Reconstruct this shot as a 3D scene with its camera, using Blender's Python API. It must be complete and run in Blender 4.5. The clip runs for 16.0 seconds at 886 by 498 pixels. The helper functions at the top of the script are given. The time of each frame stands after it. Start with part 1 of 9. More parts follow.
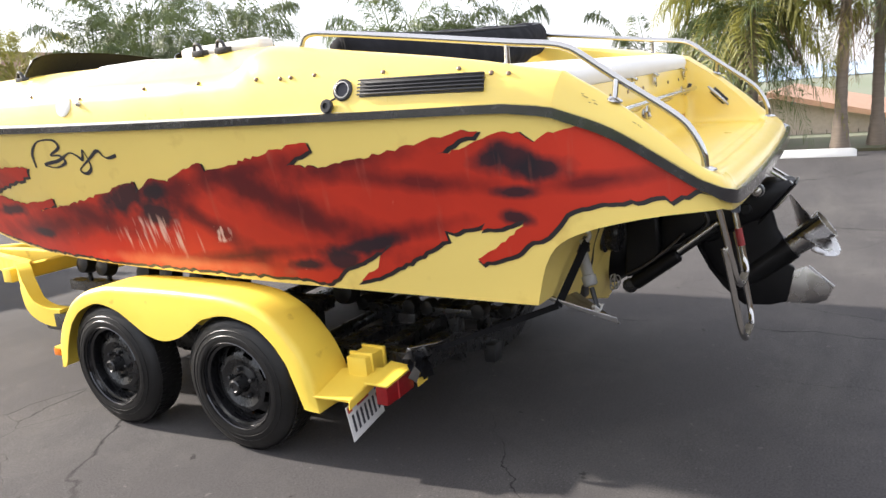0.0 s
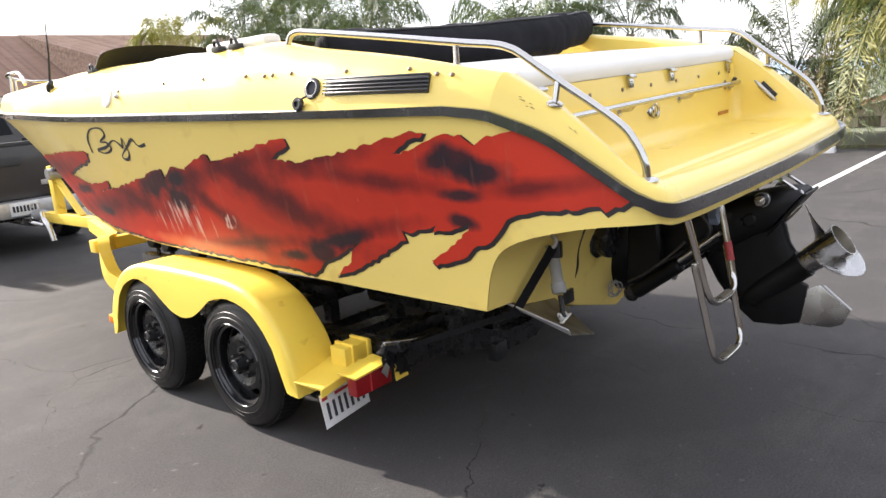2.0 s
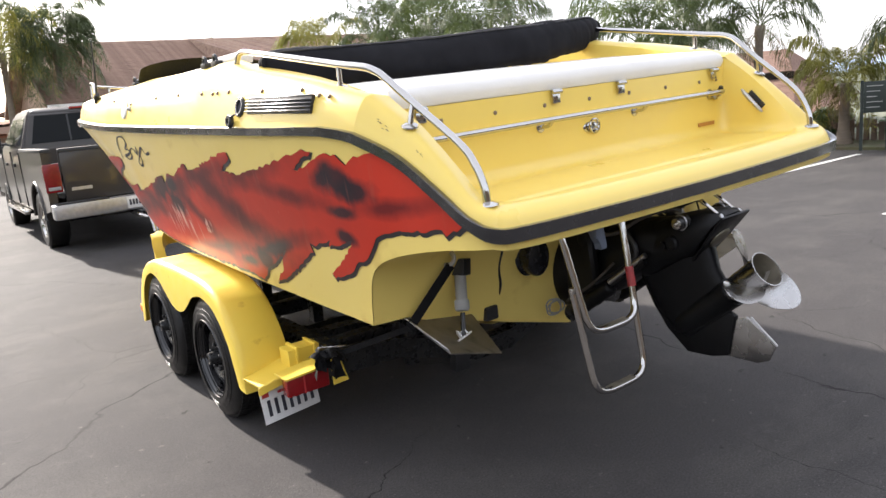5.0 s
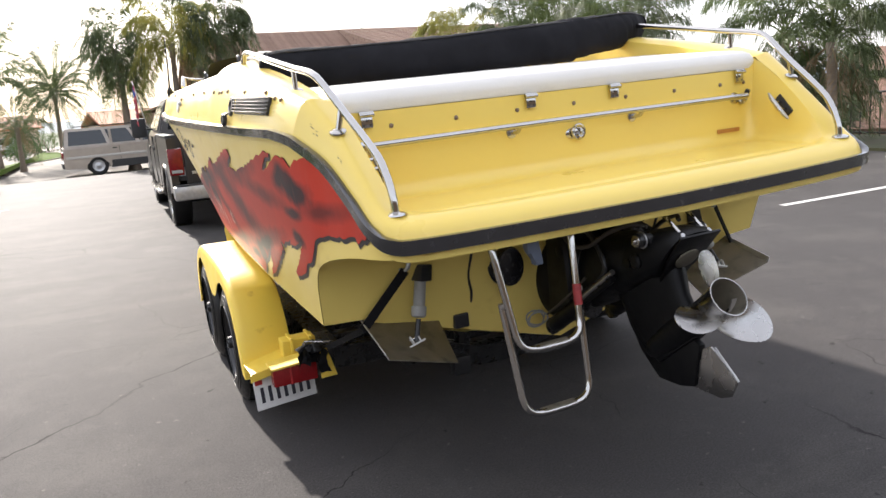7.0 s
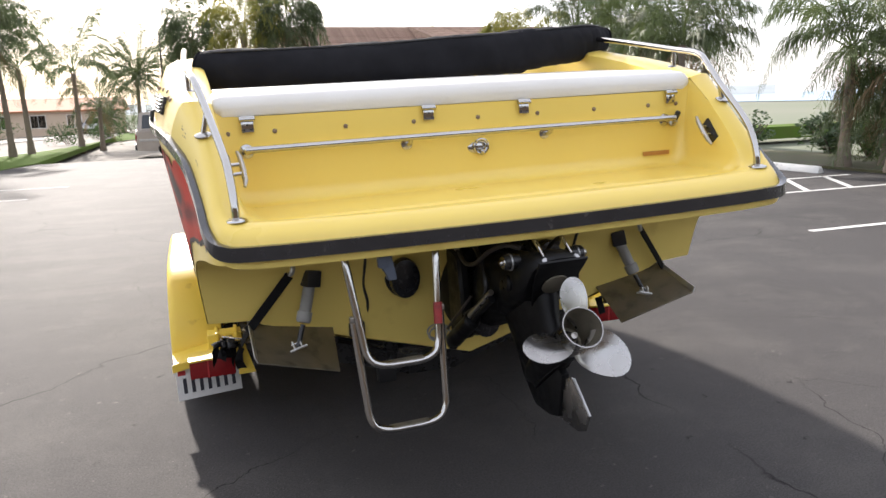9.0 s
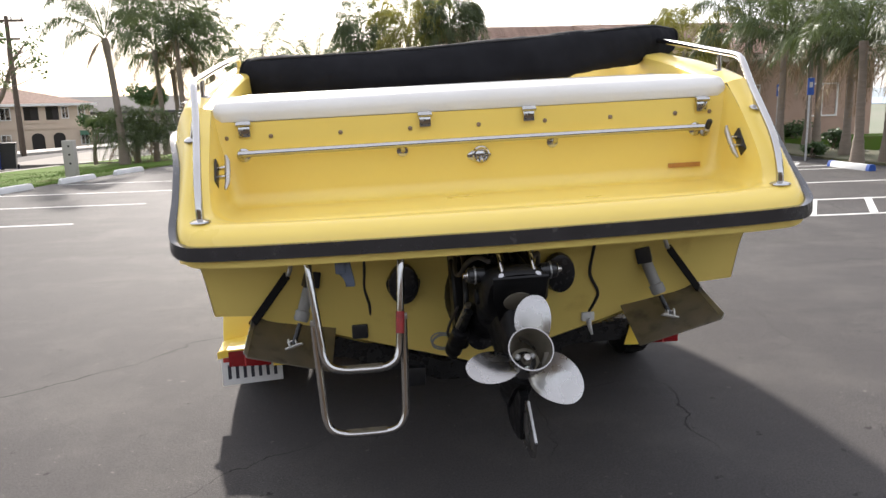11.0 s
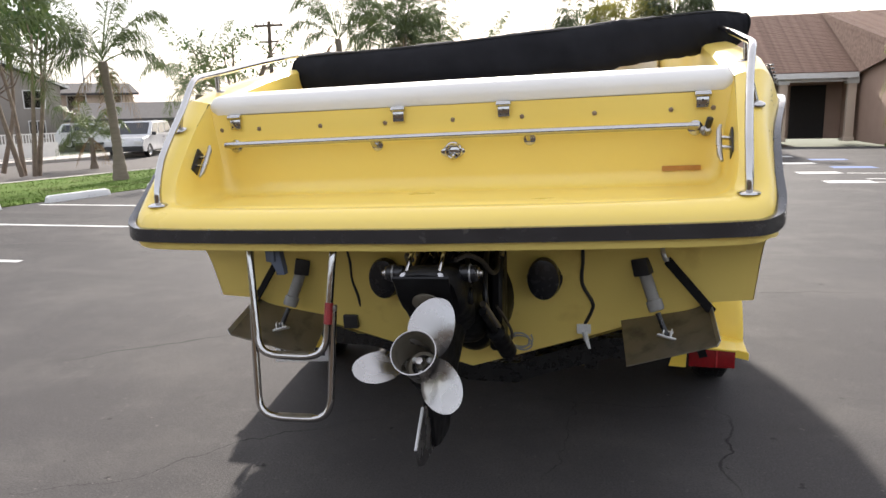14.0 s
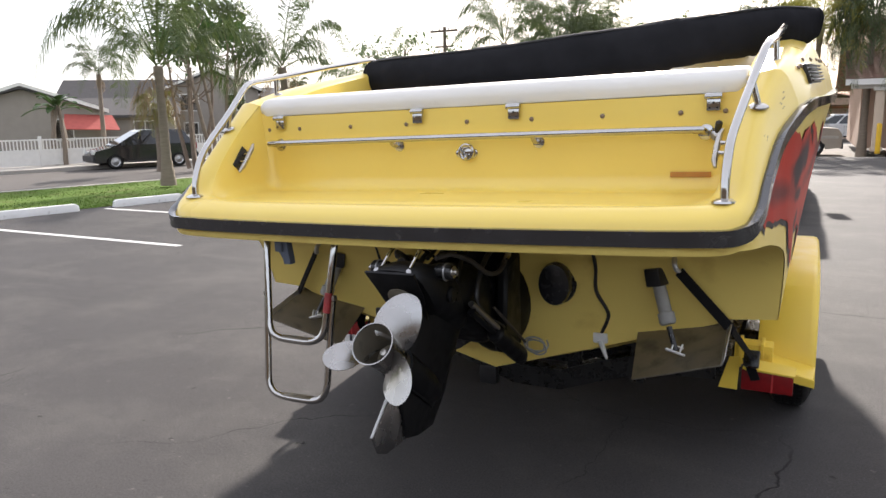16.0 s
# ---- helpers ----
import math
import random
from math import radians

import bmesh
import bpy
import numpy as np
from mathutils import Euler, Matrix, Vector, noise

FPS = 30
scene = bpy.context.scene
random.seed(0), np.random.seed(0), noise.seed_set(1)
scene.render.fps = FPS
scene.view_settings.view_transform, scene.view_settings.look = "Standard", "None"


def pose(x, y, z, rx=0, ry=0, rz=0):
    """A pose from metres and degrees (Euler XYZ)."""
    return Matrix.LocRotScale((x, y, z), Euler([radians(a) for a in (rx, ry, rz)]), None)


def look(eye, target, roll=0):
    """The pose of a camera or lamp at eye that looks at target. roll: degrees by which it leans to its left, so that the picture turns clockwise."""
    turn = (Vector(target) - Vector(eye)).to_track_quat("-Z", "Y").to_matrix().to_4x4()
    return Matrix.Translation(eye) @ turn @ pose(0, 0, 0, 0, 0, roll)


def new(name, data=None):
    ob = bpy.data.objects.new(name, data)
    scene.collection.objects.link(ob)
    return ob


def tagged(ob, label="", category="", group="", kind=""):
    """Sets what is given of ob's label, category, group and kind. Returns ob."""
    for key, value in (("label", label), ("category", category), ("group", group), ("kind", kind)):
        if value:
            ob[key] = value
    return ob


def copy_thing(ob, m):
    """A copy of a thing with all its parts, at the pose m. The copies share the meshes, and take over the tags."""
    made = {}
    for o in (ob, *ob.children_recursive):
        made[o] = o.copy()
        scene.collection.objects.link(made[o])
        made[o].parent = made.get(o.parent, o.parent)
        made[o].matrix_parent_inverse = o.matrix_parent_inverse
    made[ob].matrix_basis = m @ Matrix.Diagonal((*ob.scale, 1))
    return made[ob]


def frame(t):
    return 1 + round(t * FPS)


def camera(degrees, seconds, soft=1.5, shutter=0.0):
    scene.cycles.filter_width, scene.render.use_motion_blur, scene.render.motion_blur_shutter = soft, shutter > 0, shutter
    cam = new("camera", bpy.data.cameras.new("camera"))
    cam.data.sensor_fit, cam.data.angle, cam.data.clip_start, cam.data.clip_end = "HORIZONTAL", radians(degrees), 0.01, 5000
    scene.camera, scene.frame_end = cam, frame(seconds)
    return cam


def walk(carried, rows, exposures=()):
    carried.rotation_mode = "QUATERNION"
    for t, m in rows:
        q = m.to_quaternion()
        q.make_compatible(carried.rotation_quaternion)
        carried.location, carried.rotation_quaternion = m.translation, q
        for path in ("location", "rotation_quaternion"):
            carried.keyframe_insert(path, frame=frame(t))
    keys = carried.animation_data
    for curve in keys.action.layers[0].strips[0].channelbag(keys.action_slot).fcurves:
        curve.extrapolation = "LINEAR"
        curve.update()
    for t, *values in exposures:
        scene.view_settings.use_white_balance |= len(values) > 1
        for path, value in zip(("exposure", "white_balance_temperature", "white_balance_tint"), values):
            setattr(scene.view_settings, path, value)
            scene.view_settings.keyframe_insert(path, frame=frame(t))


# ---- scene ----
cam = camera(62.8, 16.0)
PATH = [
    (0, (-3.435, -0.428, 1.511), (-1.744, 0.56, 1.102), -5.1),
    (0.5, (-3.363, -0.6, 1.518), (-1.74, 0.495, 1.108), -4.7),
    (1, (-3.265, -0.759, 1.518), (-1.743, 0.471, 1.108), -5.3),
    (1.5, (-3.113, -0.882, 1.517), (-1.655, 0.422, 1.1), -4.4),
    (2, (-3.009, -0.989, 1.524), (-1.561, 0.322, 1.096), -4.8),
    (2.5, (-2.936, -1.146, 1.527), (-1.54, 0.22, 1.097), -4.6),
    (3, (-2.842, -1.262, 1.524), (-1.511, 0.168, 1.095), -4.8),
    (3.5, (-2.682, -1.347, 1.531), (-1.409, 0.136, 1.106), -4.8),
    (4, (-2.561, -1.419, 1.538), (-1.317, 0.09, 1.12), -4.9),
    (4.5, (-2.457, -1.554, 1.536), (-1.259, -0.006, 1.125), -4.6),
    (5, (-2.342, -1.655, 1.533), (-1.2, -0.065, 1.124), -5.3),
    (7.5, (-1.552, -2.019, 1.527), (-0.804, -0.208, 1.125), -4.5),
    (8, (-1.399, -2.052, 1.531), (-0.669, -0.232, 1.133), -4.4),
    (8.5, (-1.237, -2.132, 1.528), (-0.555, -0.293, 1.133), -3.1),
    (10.8, (-0.492, -2.296, 1.54), (-0.247, -0.35, 1.151), -1.4),
    (11, (-0.428, -2.298, 1.538), (-0.251, -0.343, 1.154), -1.6),
    (11.5, (-0.251, -2.253, 1.515), (-0.203, -0.287, 1.149), -1.3),
    (12, (-0.112, -2.231, 1.517), (-0.105, -0.265, 1.15), -1.3),
    (12.5, (0.054, -2.268, 1.52), (-0.041, -0.307, 1.139), -1.9),
    (13, (0.23, -2.277, 1.514), (-0.05, -0.336, 1.122), -2.4),
    (13.5, (0.385, -2.229, 1.515), (-0.004, -0.308, 1.119), -0.5),
    (14, (0.522, -2.19, 1.51), (0.082, -0.276, 1.131), -1.3),
    (14.5, (0.71, -2.206, 1.511), (0.201, -0.305, 1.155), -1.7),
    (15, (0.858, -2.201, 1.499), (0.227, -0.335, 1.154), -1.6),
    (15.5, (0.987, -2.122, 1.491), (0.213, -0.312, 1.138), -0.4),
    (16, (1.104, -2.044, 1.494), (0.22, -0.287, 1.133), -1.0),
]
walk(cam, [(t, look(eye, target, roll)) for t, eye, target, roll in PATH], exposures=((0, 1.36), (2.5, 1.38), (5, 1.24), (8, 1.05), (12.5, 0.95), (16, 0.97)))

# ---- light ----
SUN_DIR = Vector((-0.25, 1.8, 1.0)).normalized()
world = bpy.data.worlds.new("sky")
scene.world = world
world.use_nodes = True
wn = world.node_tree
sky = wn.nodes.new("ShaderNodeTexSky")
sky.sky_type = 'NISHITA'
sky.sun_disc = False
sky.sun_elevation = math.asin(SUN_DIR.z)
sky.sun_rotation = math.atan2(SUN_DIR.x, SUN_DIR.y)
sky.dust_density, sky.air_density, sky.ozone_density = 2.0, 1.0, 1.0
bg = wn.nodes["Background"]
wn.links.new(sky.outputs[0], bg.inputs[0])
bg.inputs[1].default_value = 0.05
haze = wn.nodes.new("ShaderNodeBackground")          # bright marine haze over the whole dome
haze.inputs[0].default_value, haze.inputs[1].default_value = (0.985, 0.975, 1.05, 1), 0.56
both = wn.nodes.new("ShaderNodeAddShader")
wn.links.new(bg.outputs[0], both.inputs[0])
wn.links.new(haze.outputs[0], both.inputs[1])
wn.links.new(both.outputs[0], wn.nodes["World Output"].inputs[0])
sun = new("sun", bpy.data.lights.new("sun", 'SUN'))
sun.data.energy, sun.data.angle, sun.data.color = 5.0, radians(1.6), (1.0, 0.92, 0.85)
sun.matrix_world = look(SUN_DIR * 60, (0, 0, 0))


# ---- materials ----
def mat(name, col, rough=0.5, metal=0.0, col2=None, scale=8.0, amount=0.5, bump=0.0, bscale=60.0, coat=0.0, spec=0.5,
        rvar=0.0, per_object=0.0, stretch=(1, 1, 1), detail=6.0, emit=0.0, stain=None, stain_scale=1.0, stain_lo=0.5, stain_hi=0.7):
    m = bpy.data.materials.new(name)
    m.use_nodes = True
    nt = m.node_tree
    b = nt.nodes["Principled BSDF"]
    b.inputs["Roughness"].default_value = rough
    b.inputs["Metallic"].default_value = metal
    b.inputs["Coat Weight"].default_value = coat
    b.inputs["Coat Roughness"].default_value = 0.08
    b.inputs["Specular IOR Level"].default_value = spec
    co = nt.nodes.new("ShaderNodeTexCoord")
    mp = nt.nodes.new("ShaderNodeMapping")
    mp.inputs["Scale"].default_value = stretch
    nt.links.new(co.outputs["Object"], mp.inputs[0])

    def noise_at(s, d=detail):
        n = nt.nodes.new("ShaderNodeTexNoise")
        n.inputs["Scale"].default_value, n.inputs["Detail"].default_value = s, d
        nt.links.new(mp.outputs[0], n.inputs[0])
        return n.outputs[0]

    def ramp(src, lo, hi):
        r = nt.nodes.new("ShaderNodeMapRange")
        r.inputs[1].default_value, r.inputs[2].default_value = lo, hi
        nt.links.new(src, r.inputs[0])
        return r.outputs[0]

    def mix(fac, a, c):
        x = nt.nodes.new("ShaderNodeMix")
        x.data_type = 'RGBA'
        if isinstance(fac, float):
            x.inputs[0].default_value = fac
        else:
            nt.links.new(fac, x.inputs[0])
        for i, v in ((6, a), (7, c)):
            if isinstance(v, tuple):
                x.inputs[i].default_value = (*v[:3], 1)
            else:
                nt.links.new(v, x.inputs[i])
        return x.outputs[2]

    c2 = col2 or tuple(v * 0.82 for v in col)
    f = ramp(noise_at(scale), 0.5 - amount / 2 - 0.001, 0.5 + amount / 2)
    out = mix(f, col, c2)
    if stain:
        out = mix(ramp(noise_at(stain_scale, 9), stain_lo, stain_hi), out, stain)
    if per_object:
        oi = nt.nodes.new("ShaderNodeObjectInfo")
        hs = nt.nodes.new("ShaderNodeHueSaturation")
        hs.inputs["Value"].default_value = 1.0
        nt.links.new(ramp(oi.outputs["Random"], 0, 1), hs.inputs["Value"])
        mr = hs.inputs["Value"].links[0].from_node
        mr.inputs[3].default_value, mr.inputs[4].default_value = 1 - per_object, 1 + per_object
        nt.links.new(out, hs.inputs["Color"])
        out = hs.outputs[0]
    nt.links.new(out, b.inputs["Base Color"])
    if rvar:
        r = ramp(noise_at(scale * 2.3), 0.3, 0.7)
        r.node.inputs[3].default_value, r.node.inputs[4].default_value = max(0.02, rough - rvar), min(1, rough + rvar)
        nt.links.new(r, b.inputs["Roughness"])
    if bump:
        bp = nt.nodes.new("ShaderNodeBump")
        bp.inputs["Strength"].default_value = bump
        bp.inputs["Distance"].default_value = 0.01
        nt.links.new(noise_at(bscale, 8), bp.inputs["Height"])
        nt.links.new(bp.outputs[0], b.inputs["Normal"])
    if emit:
        b.inputs["Emission Color"].default_value = (*col, 1)
        b.inputs["Emission Strength"].default_value = emit
    return m


GEL = mat("yellow_gelcoat", (0.86, 0.65, 0.145), 0.32, col2=(0.82, 0.60, 0.125), scale=2.2, amount=0.7, coat=0.25, rvar=0.05, stain=(0.84, 0.62, 0.13), stain_scale=3, stain_lo=0.58, stain_hi=0.9)
GEL_SIDE = mat("hull_gelcoat", (0.83, 0.64, 0.18), 0.36, col2=(0.77, 0.585, 0.155), scale=1.6, amount=0.7, coat=0.08, spec=0.35, rvar=0.08, stain=(0.66, 0.47, 0.12), stain_scale=5, stain_lo=0.6, stain_hi=0.75)
PAINT = mat("trailer_paint", (0.86, 0.63, 0.085), 0.42, col2=(0.83, 0.59, 0.075), scale=4, amount=0.6, rvar=0.1, bump=0.05, bscale=18, stain=(0.62, 0.40, 0.05), stain_scale=7, stain_lo=0.66, stain_hi=0.72)
RUBBER = mat("black_rubber", (0.008, 0.008, 0.010), 0.24, col2=(0.018, 0.018, 0.020), scale=22, amount=0.5, bump=0.04, bscale=45, rvar=0.08, spec=0.4)
RAIL = mat("worn_rail_rubber", (0.008, 0.008, 0.010), 0.22, col2=(0.020, 0.020, 0.023), scale=14, amount=0.5, rvar=0.08, coat=0.8, spec=0.7, stain=(0.045, 0.043, 0.042), stain_scale=26, stain_lo=0.62, stain_hi=0.72)
TYRE = mat("tyre_rubber", (0.006, 0.006, 0.006), 0.40, col2=(0.014, 0.0135, 0.013), scale=9, amount=0.6, bump=0.1, bscale=80, spec=0.3, rvar=0.1)
BLACKMETAL = mat("black_enamel", (0.007, 0.007, 0.0075), 0.3, col2=(0.018, 0.018, 0.018), scale=14, amount=0.5, rvar=0.12)
DRIVE = mat("drive_black", (0.0035, 0.0035, 0.004), 0.42, spec=0.22, col2=(0.008, 0.008, 0.0085), scale=10, amount=0.5, rvar=0.12, bump=0.08, bscale=40)
CHROME = mat("polished_stainless", (0.52, 0.505, 0.485), 0.11, 1.0, col2=(0.46, 0.45, 0.43), scale=12, amount=0.6, rvar=0.08)
PROPSTEEL = mat("worn_propeller_steel", (0.44, 0.43, 0.415), 0.26, 1.0, col2=(0.33, 0.32, 0.31), scale=7, amount=0.8, rvar=0.10, bump=0.02, bscale=40, stain=(0.56, 0.55, 0.53), stain_scale=5, stain_lo=0.55, stain_hi=0.85)
STEEL = mat("brushed_steel", (0.56, 0.54, 0.51), 0.32, 1.0, col2=(0.38, 0.36, 0.33), scale=9, amount=0.7, rvar=0.12, bump=0.05, bscale=50)
TABSTEEL = mat("dull_tab_steel", (0.30, 0.27, 0.21), 0.5, 0.75, col2=(0.20, 0.18, 0.14), scale=6, amount=0.7, rvar=0.15, stain=(0.13, 0.115, 0.09), stain_scale=14, stain_lo=0.55, stain_hi=0.75)
VINYL = mat("white_vinyl", (0.80, 0.78, 0.73), 0.5, col2=(0.70, 0.67, 0.61), scale=3, amount=0.7, bump=0.08, bscale=120, stain=(0.55, 0.52, 0.46), stain_scale=3.5, stain_lo=0.66, stain_hi=0.75)
CANVAS = mat("black_canvas", (0.008, 0.008, 0.0095), 0.9, spec=0.15, col2=(0.018, 0.018, 0.021), scale=9, amount=0.7, bump=0.5, bscale=10)
PLASTIC = mat("black_plastic", (0.010, 0.010, 0.011), 0.4, col2=(0.024, 0.024, 0.025), scale=20, amount=0.6)
GREYPL = mat("grey_plastic", (0.36, 0.36, 0.34), 0.5, col2=(0.25, 0.25, 0.24), scale=16, amount=0.6)
REDLENS = mat("red_lens", (0.26, 0.007, 0.009), 0.22, col2=(0.17, 0.005, 0.007), scale=40, amount=0.8, coat=0.2)
AMBER = mat("amber_lens", (0.85, 0.22, 0.02), 0.2, scale=30)
PLATEWHITE = mat("plate_white", (0.72, 0.72, 0.70), 0.4, col2=(0.6, 0.6, 0.58), scale=25)
INK = mat("dark_ink", (0.02, 0.02, 0.03), 0.5)
RED_INK = mat("red_ink", (0.5, 0.03, 0.03), 0.5)
TAPE = mat("brown_tape", (0.52, 0.24, 0.05), 0.5, col2=(0.42, 0.18, 0.04), scale=30)
STRAP = mat("black_webbing", (0.004, 0.004, 0.005), 0.85, spec=0.15, col2=(0.010, 0.010, 0.011), scale=40, amount=0.7, bump=0.3, bscale=200)
STUD = mat("rusty_stud", (0.16, 0.085, 0.045), 0.5, 0.5, col2=(0.30, 0.24, 0.18), scale=60, amount=0.8)
GALV = mat("galvanised", (0.55, 0.55, 0.55), 0.4, 0.8, col2=(0.4, 0.4, 0.4), scale=20)


def decal_material():
    """Airbrushed red with sooty clouds and scratched streaks."""
    m = mat("red_decal", (0.56, 0.040, 0.018), 0.42, col2=(0.36, 0.024, 0.013), scale=2.2, amount=0.6, spec=0.22)
    nt = m.node_tree
    b = nt.nodes["Principled BSDF"]
    base = b.inputs["Base Color"].links[0].from_socket
    co = nt.nodes.new("ShaderNodeTexCoord")

    def clouds(scale, stretch, lo, hi, seed, detail=3.0):
        mp = nt.nodes.new("ShaderNodeMapping")
        mp.inputs["Scale"].default_value = stretch
        mp.inputs["Location"].default_value = (seed, seed * 0.7, seed * 1.3)
        nt.links.new(co.outputs["Object"], mp.inputs[0])
        n = nt.nodes.new("ShaderNodeTexNoise")
        n.inputs["Scale"].default_value, n.inputs["Detail"].default_value = scale, detail
        nt.links.new(mp.outputs[0], n.inputs[0])
        r = nt.nodes.new("ShaderNodeMapRange")
        r.inputs[1].default_value, r.inputs[2].default_value = lo, hi
        nt.links.new(n.outputs[0], r.inputs[0])
        return r.outputs[0]

    def over(a, fac, col):
        x = nt.nodes.new("ShaderNodeMix")
        x.data_type = 'RGBA'
        nt.links.new(fac, x.inputs[0])
        nt.links.new(a, x.inputs[6])
        x.inputs[7].default_value = (*col, 1)
        return x.outputs[2]
    def spot(cy, cz, ry, rz, ang=0.0, lo=2.05, hi=1.35, wob=1.6):
        """A soft cloud round (cy, cz) on the hull's side, turned by ang degrees."""
        a = -radians(ang)
        turn = nt.nodes.new("ShaderNodeMapping")
        turn.inputs["Rotation"].default_value = (a, 0, 0)
        turn.inputs["Location"].default_value = (0, -(cy * math.cos(a) - cz * math.sin(a)), -(cy * math.sin(a) + cz * math.cos(a)))
        sub = nt.nodes.new("ShaderNodeMapping")
        sub.inputs["Scale"].default_value = (0, 1 / ry, 1 / rz)
        nt.links.new(co.outputs["Object"], turn.inputs[0])
        nt.links.new(turn.outputs[0], sub.inputs[0])
        ln = nt.nodes.new("ShaderNodeVectorMath")
        ln.operation = 'LENGTH'
        nt.links.new(sub.outputs[0], ln.inputs[0])
        nz = nt.nodes.new("ShaderNodeTexNoise")
        nz.inputs["Scale"].default_value, nz.inputs["Detail"].default_value = 9.0, 4.0
        nt.links.new(co.outputs["Object"], nz.inputs[0])
        ad = nt.nodes.new("ShaderNodeMath")
        ad.operation = 'MULTIPLY_ADD'
        nt.links.new(nz.outputs[0], ad.inputs[0])
        ad.inputs[1].default_value = wob
        nt.links.new(ln.outputs["Value"], ad.inputs[2])
        r = nt.nodes.new("ShaderNodeMapRange")
        r.inputs[1].default_value, r.inputs[2].default_value = lo, hi
        nt.links.new(ad.outputs[0], r.inputs[0])
        return r.outputs[0]

    def both(a, k):
        x = nt.nodes.new("ShaderNodeMath")
        x.operation = 'MULTIPLY'
        nt.links.new(a, x.inputs[0])
        if isinstance(k, float):
            x.inputs[1].default_value = k
        else:
            nt.links.new(k, x.inputs[1])
        return x.outputs[0]
    soot, maroon, pale = (0.018, 0.015, 0.020), (0.085, 0.010, 0.012), (0.62, 0.40, 0.34)
    c = base
    for cy, cz, ry, rz, ang in ((1.60, 1.12, 0.50, 0.075, 19), (1.85, 1.28, 0.42, 0.045, -8), (1.30, 1.30, 0.35, 0.05, -9), (2.25, 1.20, 0.16, 0.07, 0), (3.3, 1.02, 0.75, 0.07, -6), (4.3, 1.22, 0.7, 0.06, -4), (1.15, 1.0, 0.28, 0.035, -12), (1.75, 1.20, 0.55, 0.05, 24), (2.10, 1.05, 0.35, 0.045, 30), (1.0, 1.22, 0.30, 0.035, 5), (0.30, 1.20, 0.22, 0.03, -4), (2.9, 1.08, 0.30, 0.05, 15), (1.95, 0.90, 0.45, 0.03, -6)):
        c = over(c, both(spot(cy, cz, ry, rz, ang, 2.3, 1.0), 0.85), maroon)
    for cy, cz, ry, rz, ang in ((2.58, 1.18, 0.22, 0.07, -12), (2.42, 1.10, 0.14, 0.07, 10), (2.40, 1.20, 0.09, 0.05, 0), (0.60, 1.29, 0.13, 0.06, 25), (0.68, 1.29, 0.07, 0.05, 0), (0.52, 1.25, 0.11, 0.045, 0), (0.60, 1.17, 0.08, 0.026, 0), (0.61, 1.08, 0.06, 0.030, 10),
                                (1.40, 0.90, 0.12, 0.06, 0), (1.25, 0.965, 0.20, 0.030, -10), (1.58, 0.87, 0.10, 0.03, 0), (3.48, 0.97, 0.10, 0.03, 0), (0.78, 0.97, 0.09, 0.03, -20), (3.75, 1.10, 0.25, 0.035, -5)):
        c = over(c, both(spot(cy, cz, ry, rz, ang), 0.93), soot)
    c = over(c, both(spot(2.35, 0.845, 0.50, 0.035, 2, 2.2, 1.0), 0.75), (0.66, 0.20, 0.10))
    # slanting scratches below the soot, and chips
    c = over(c, both(spot(2.48, 0.98, 0.27, 0.085, 0, 2.1, 1.5), clouds(7.0, (1, 5.5, 0.55), 0.52, 0.62, 1.9, 5.0)), pale)
    c = over(c, both(spot(2.04, 1.0, 0.05, 0.035, 0, 2.1, 1.7), clouds(16.0, (1, 3.0, 1.0), 0.5, 0.6, 4.9, 5.0)), pale)
    c = over(c, clouds(26.0, (1, 2.6, 0.6), 0.77, 0.80, 2.7, 3.0), (0.70, 0.55, 0.46))
    c = over(c, both(clouds(5.0, (1, 3.2, 0.5), 0.62, 0.78, 6.3, 6.0), 0.4), (0.40, 0.12, 0.08))
    nt.links.new(c, b.inputs["Base Color"])
    return m


DECAL = decal_material()
EDGE = mat("decal_edge", (0.016, 0.013, 0.015), 0.4)


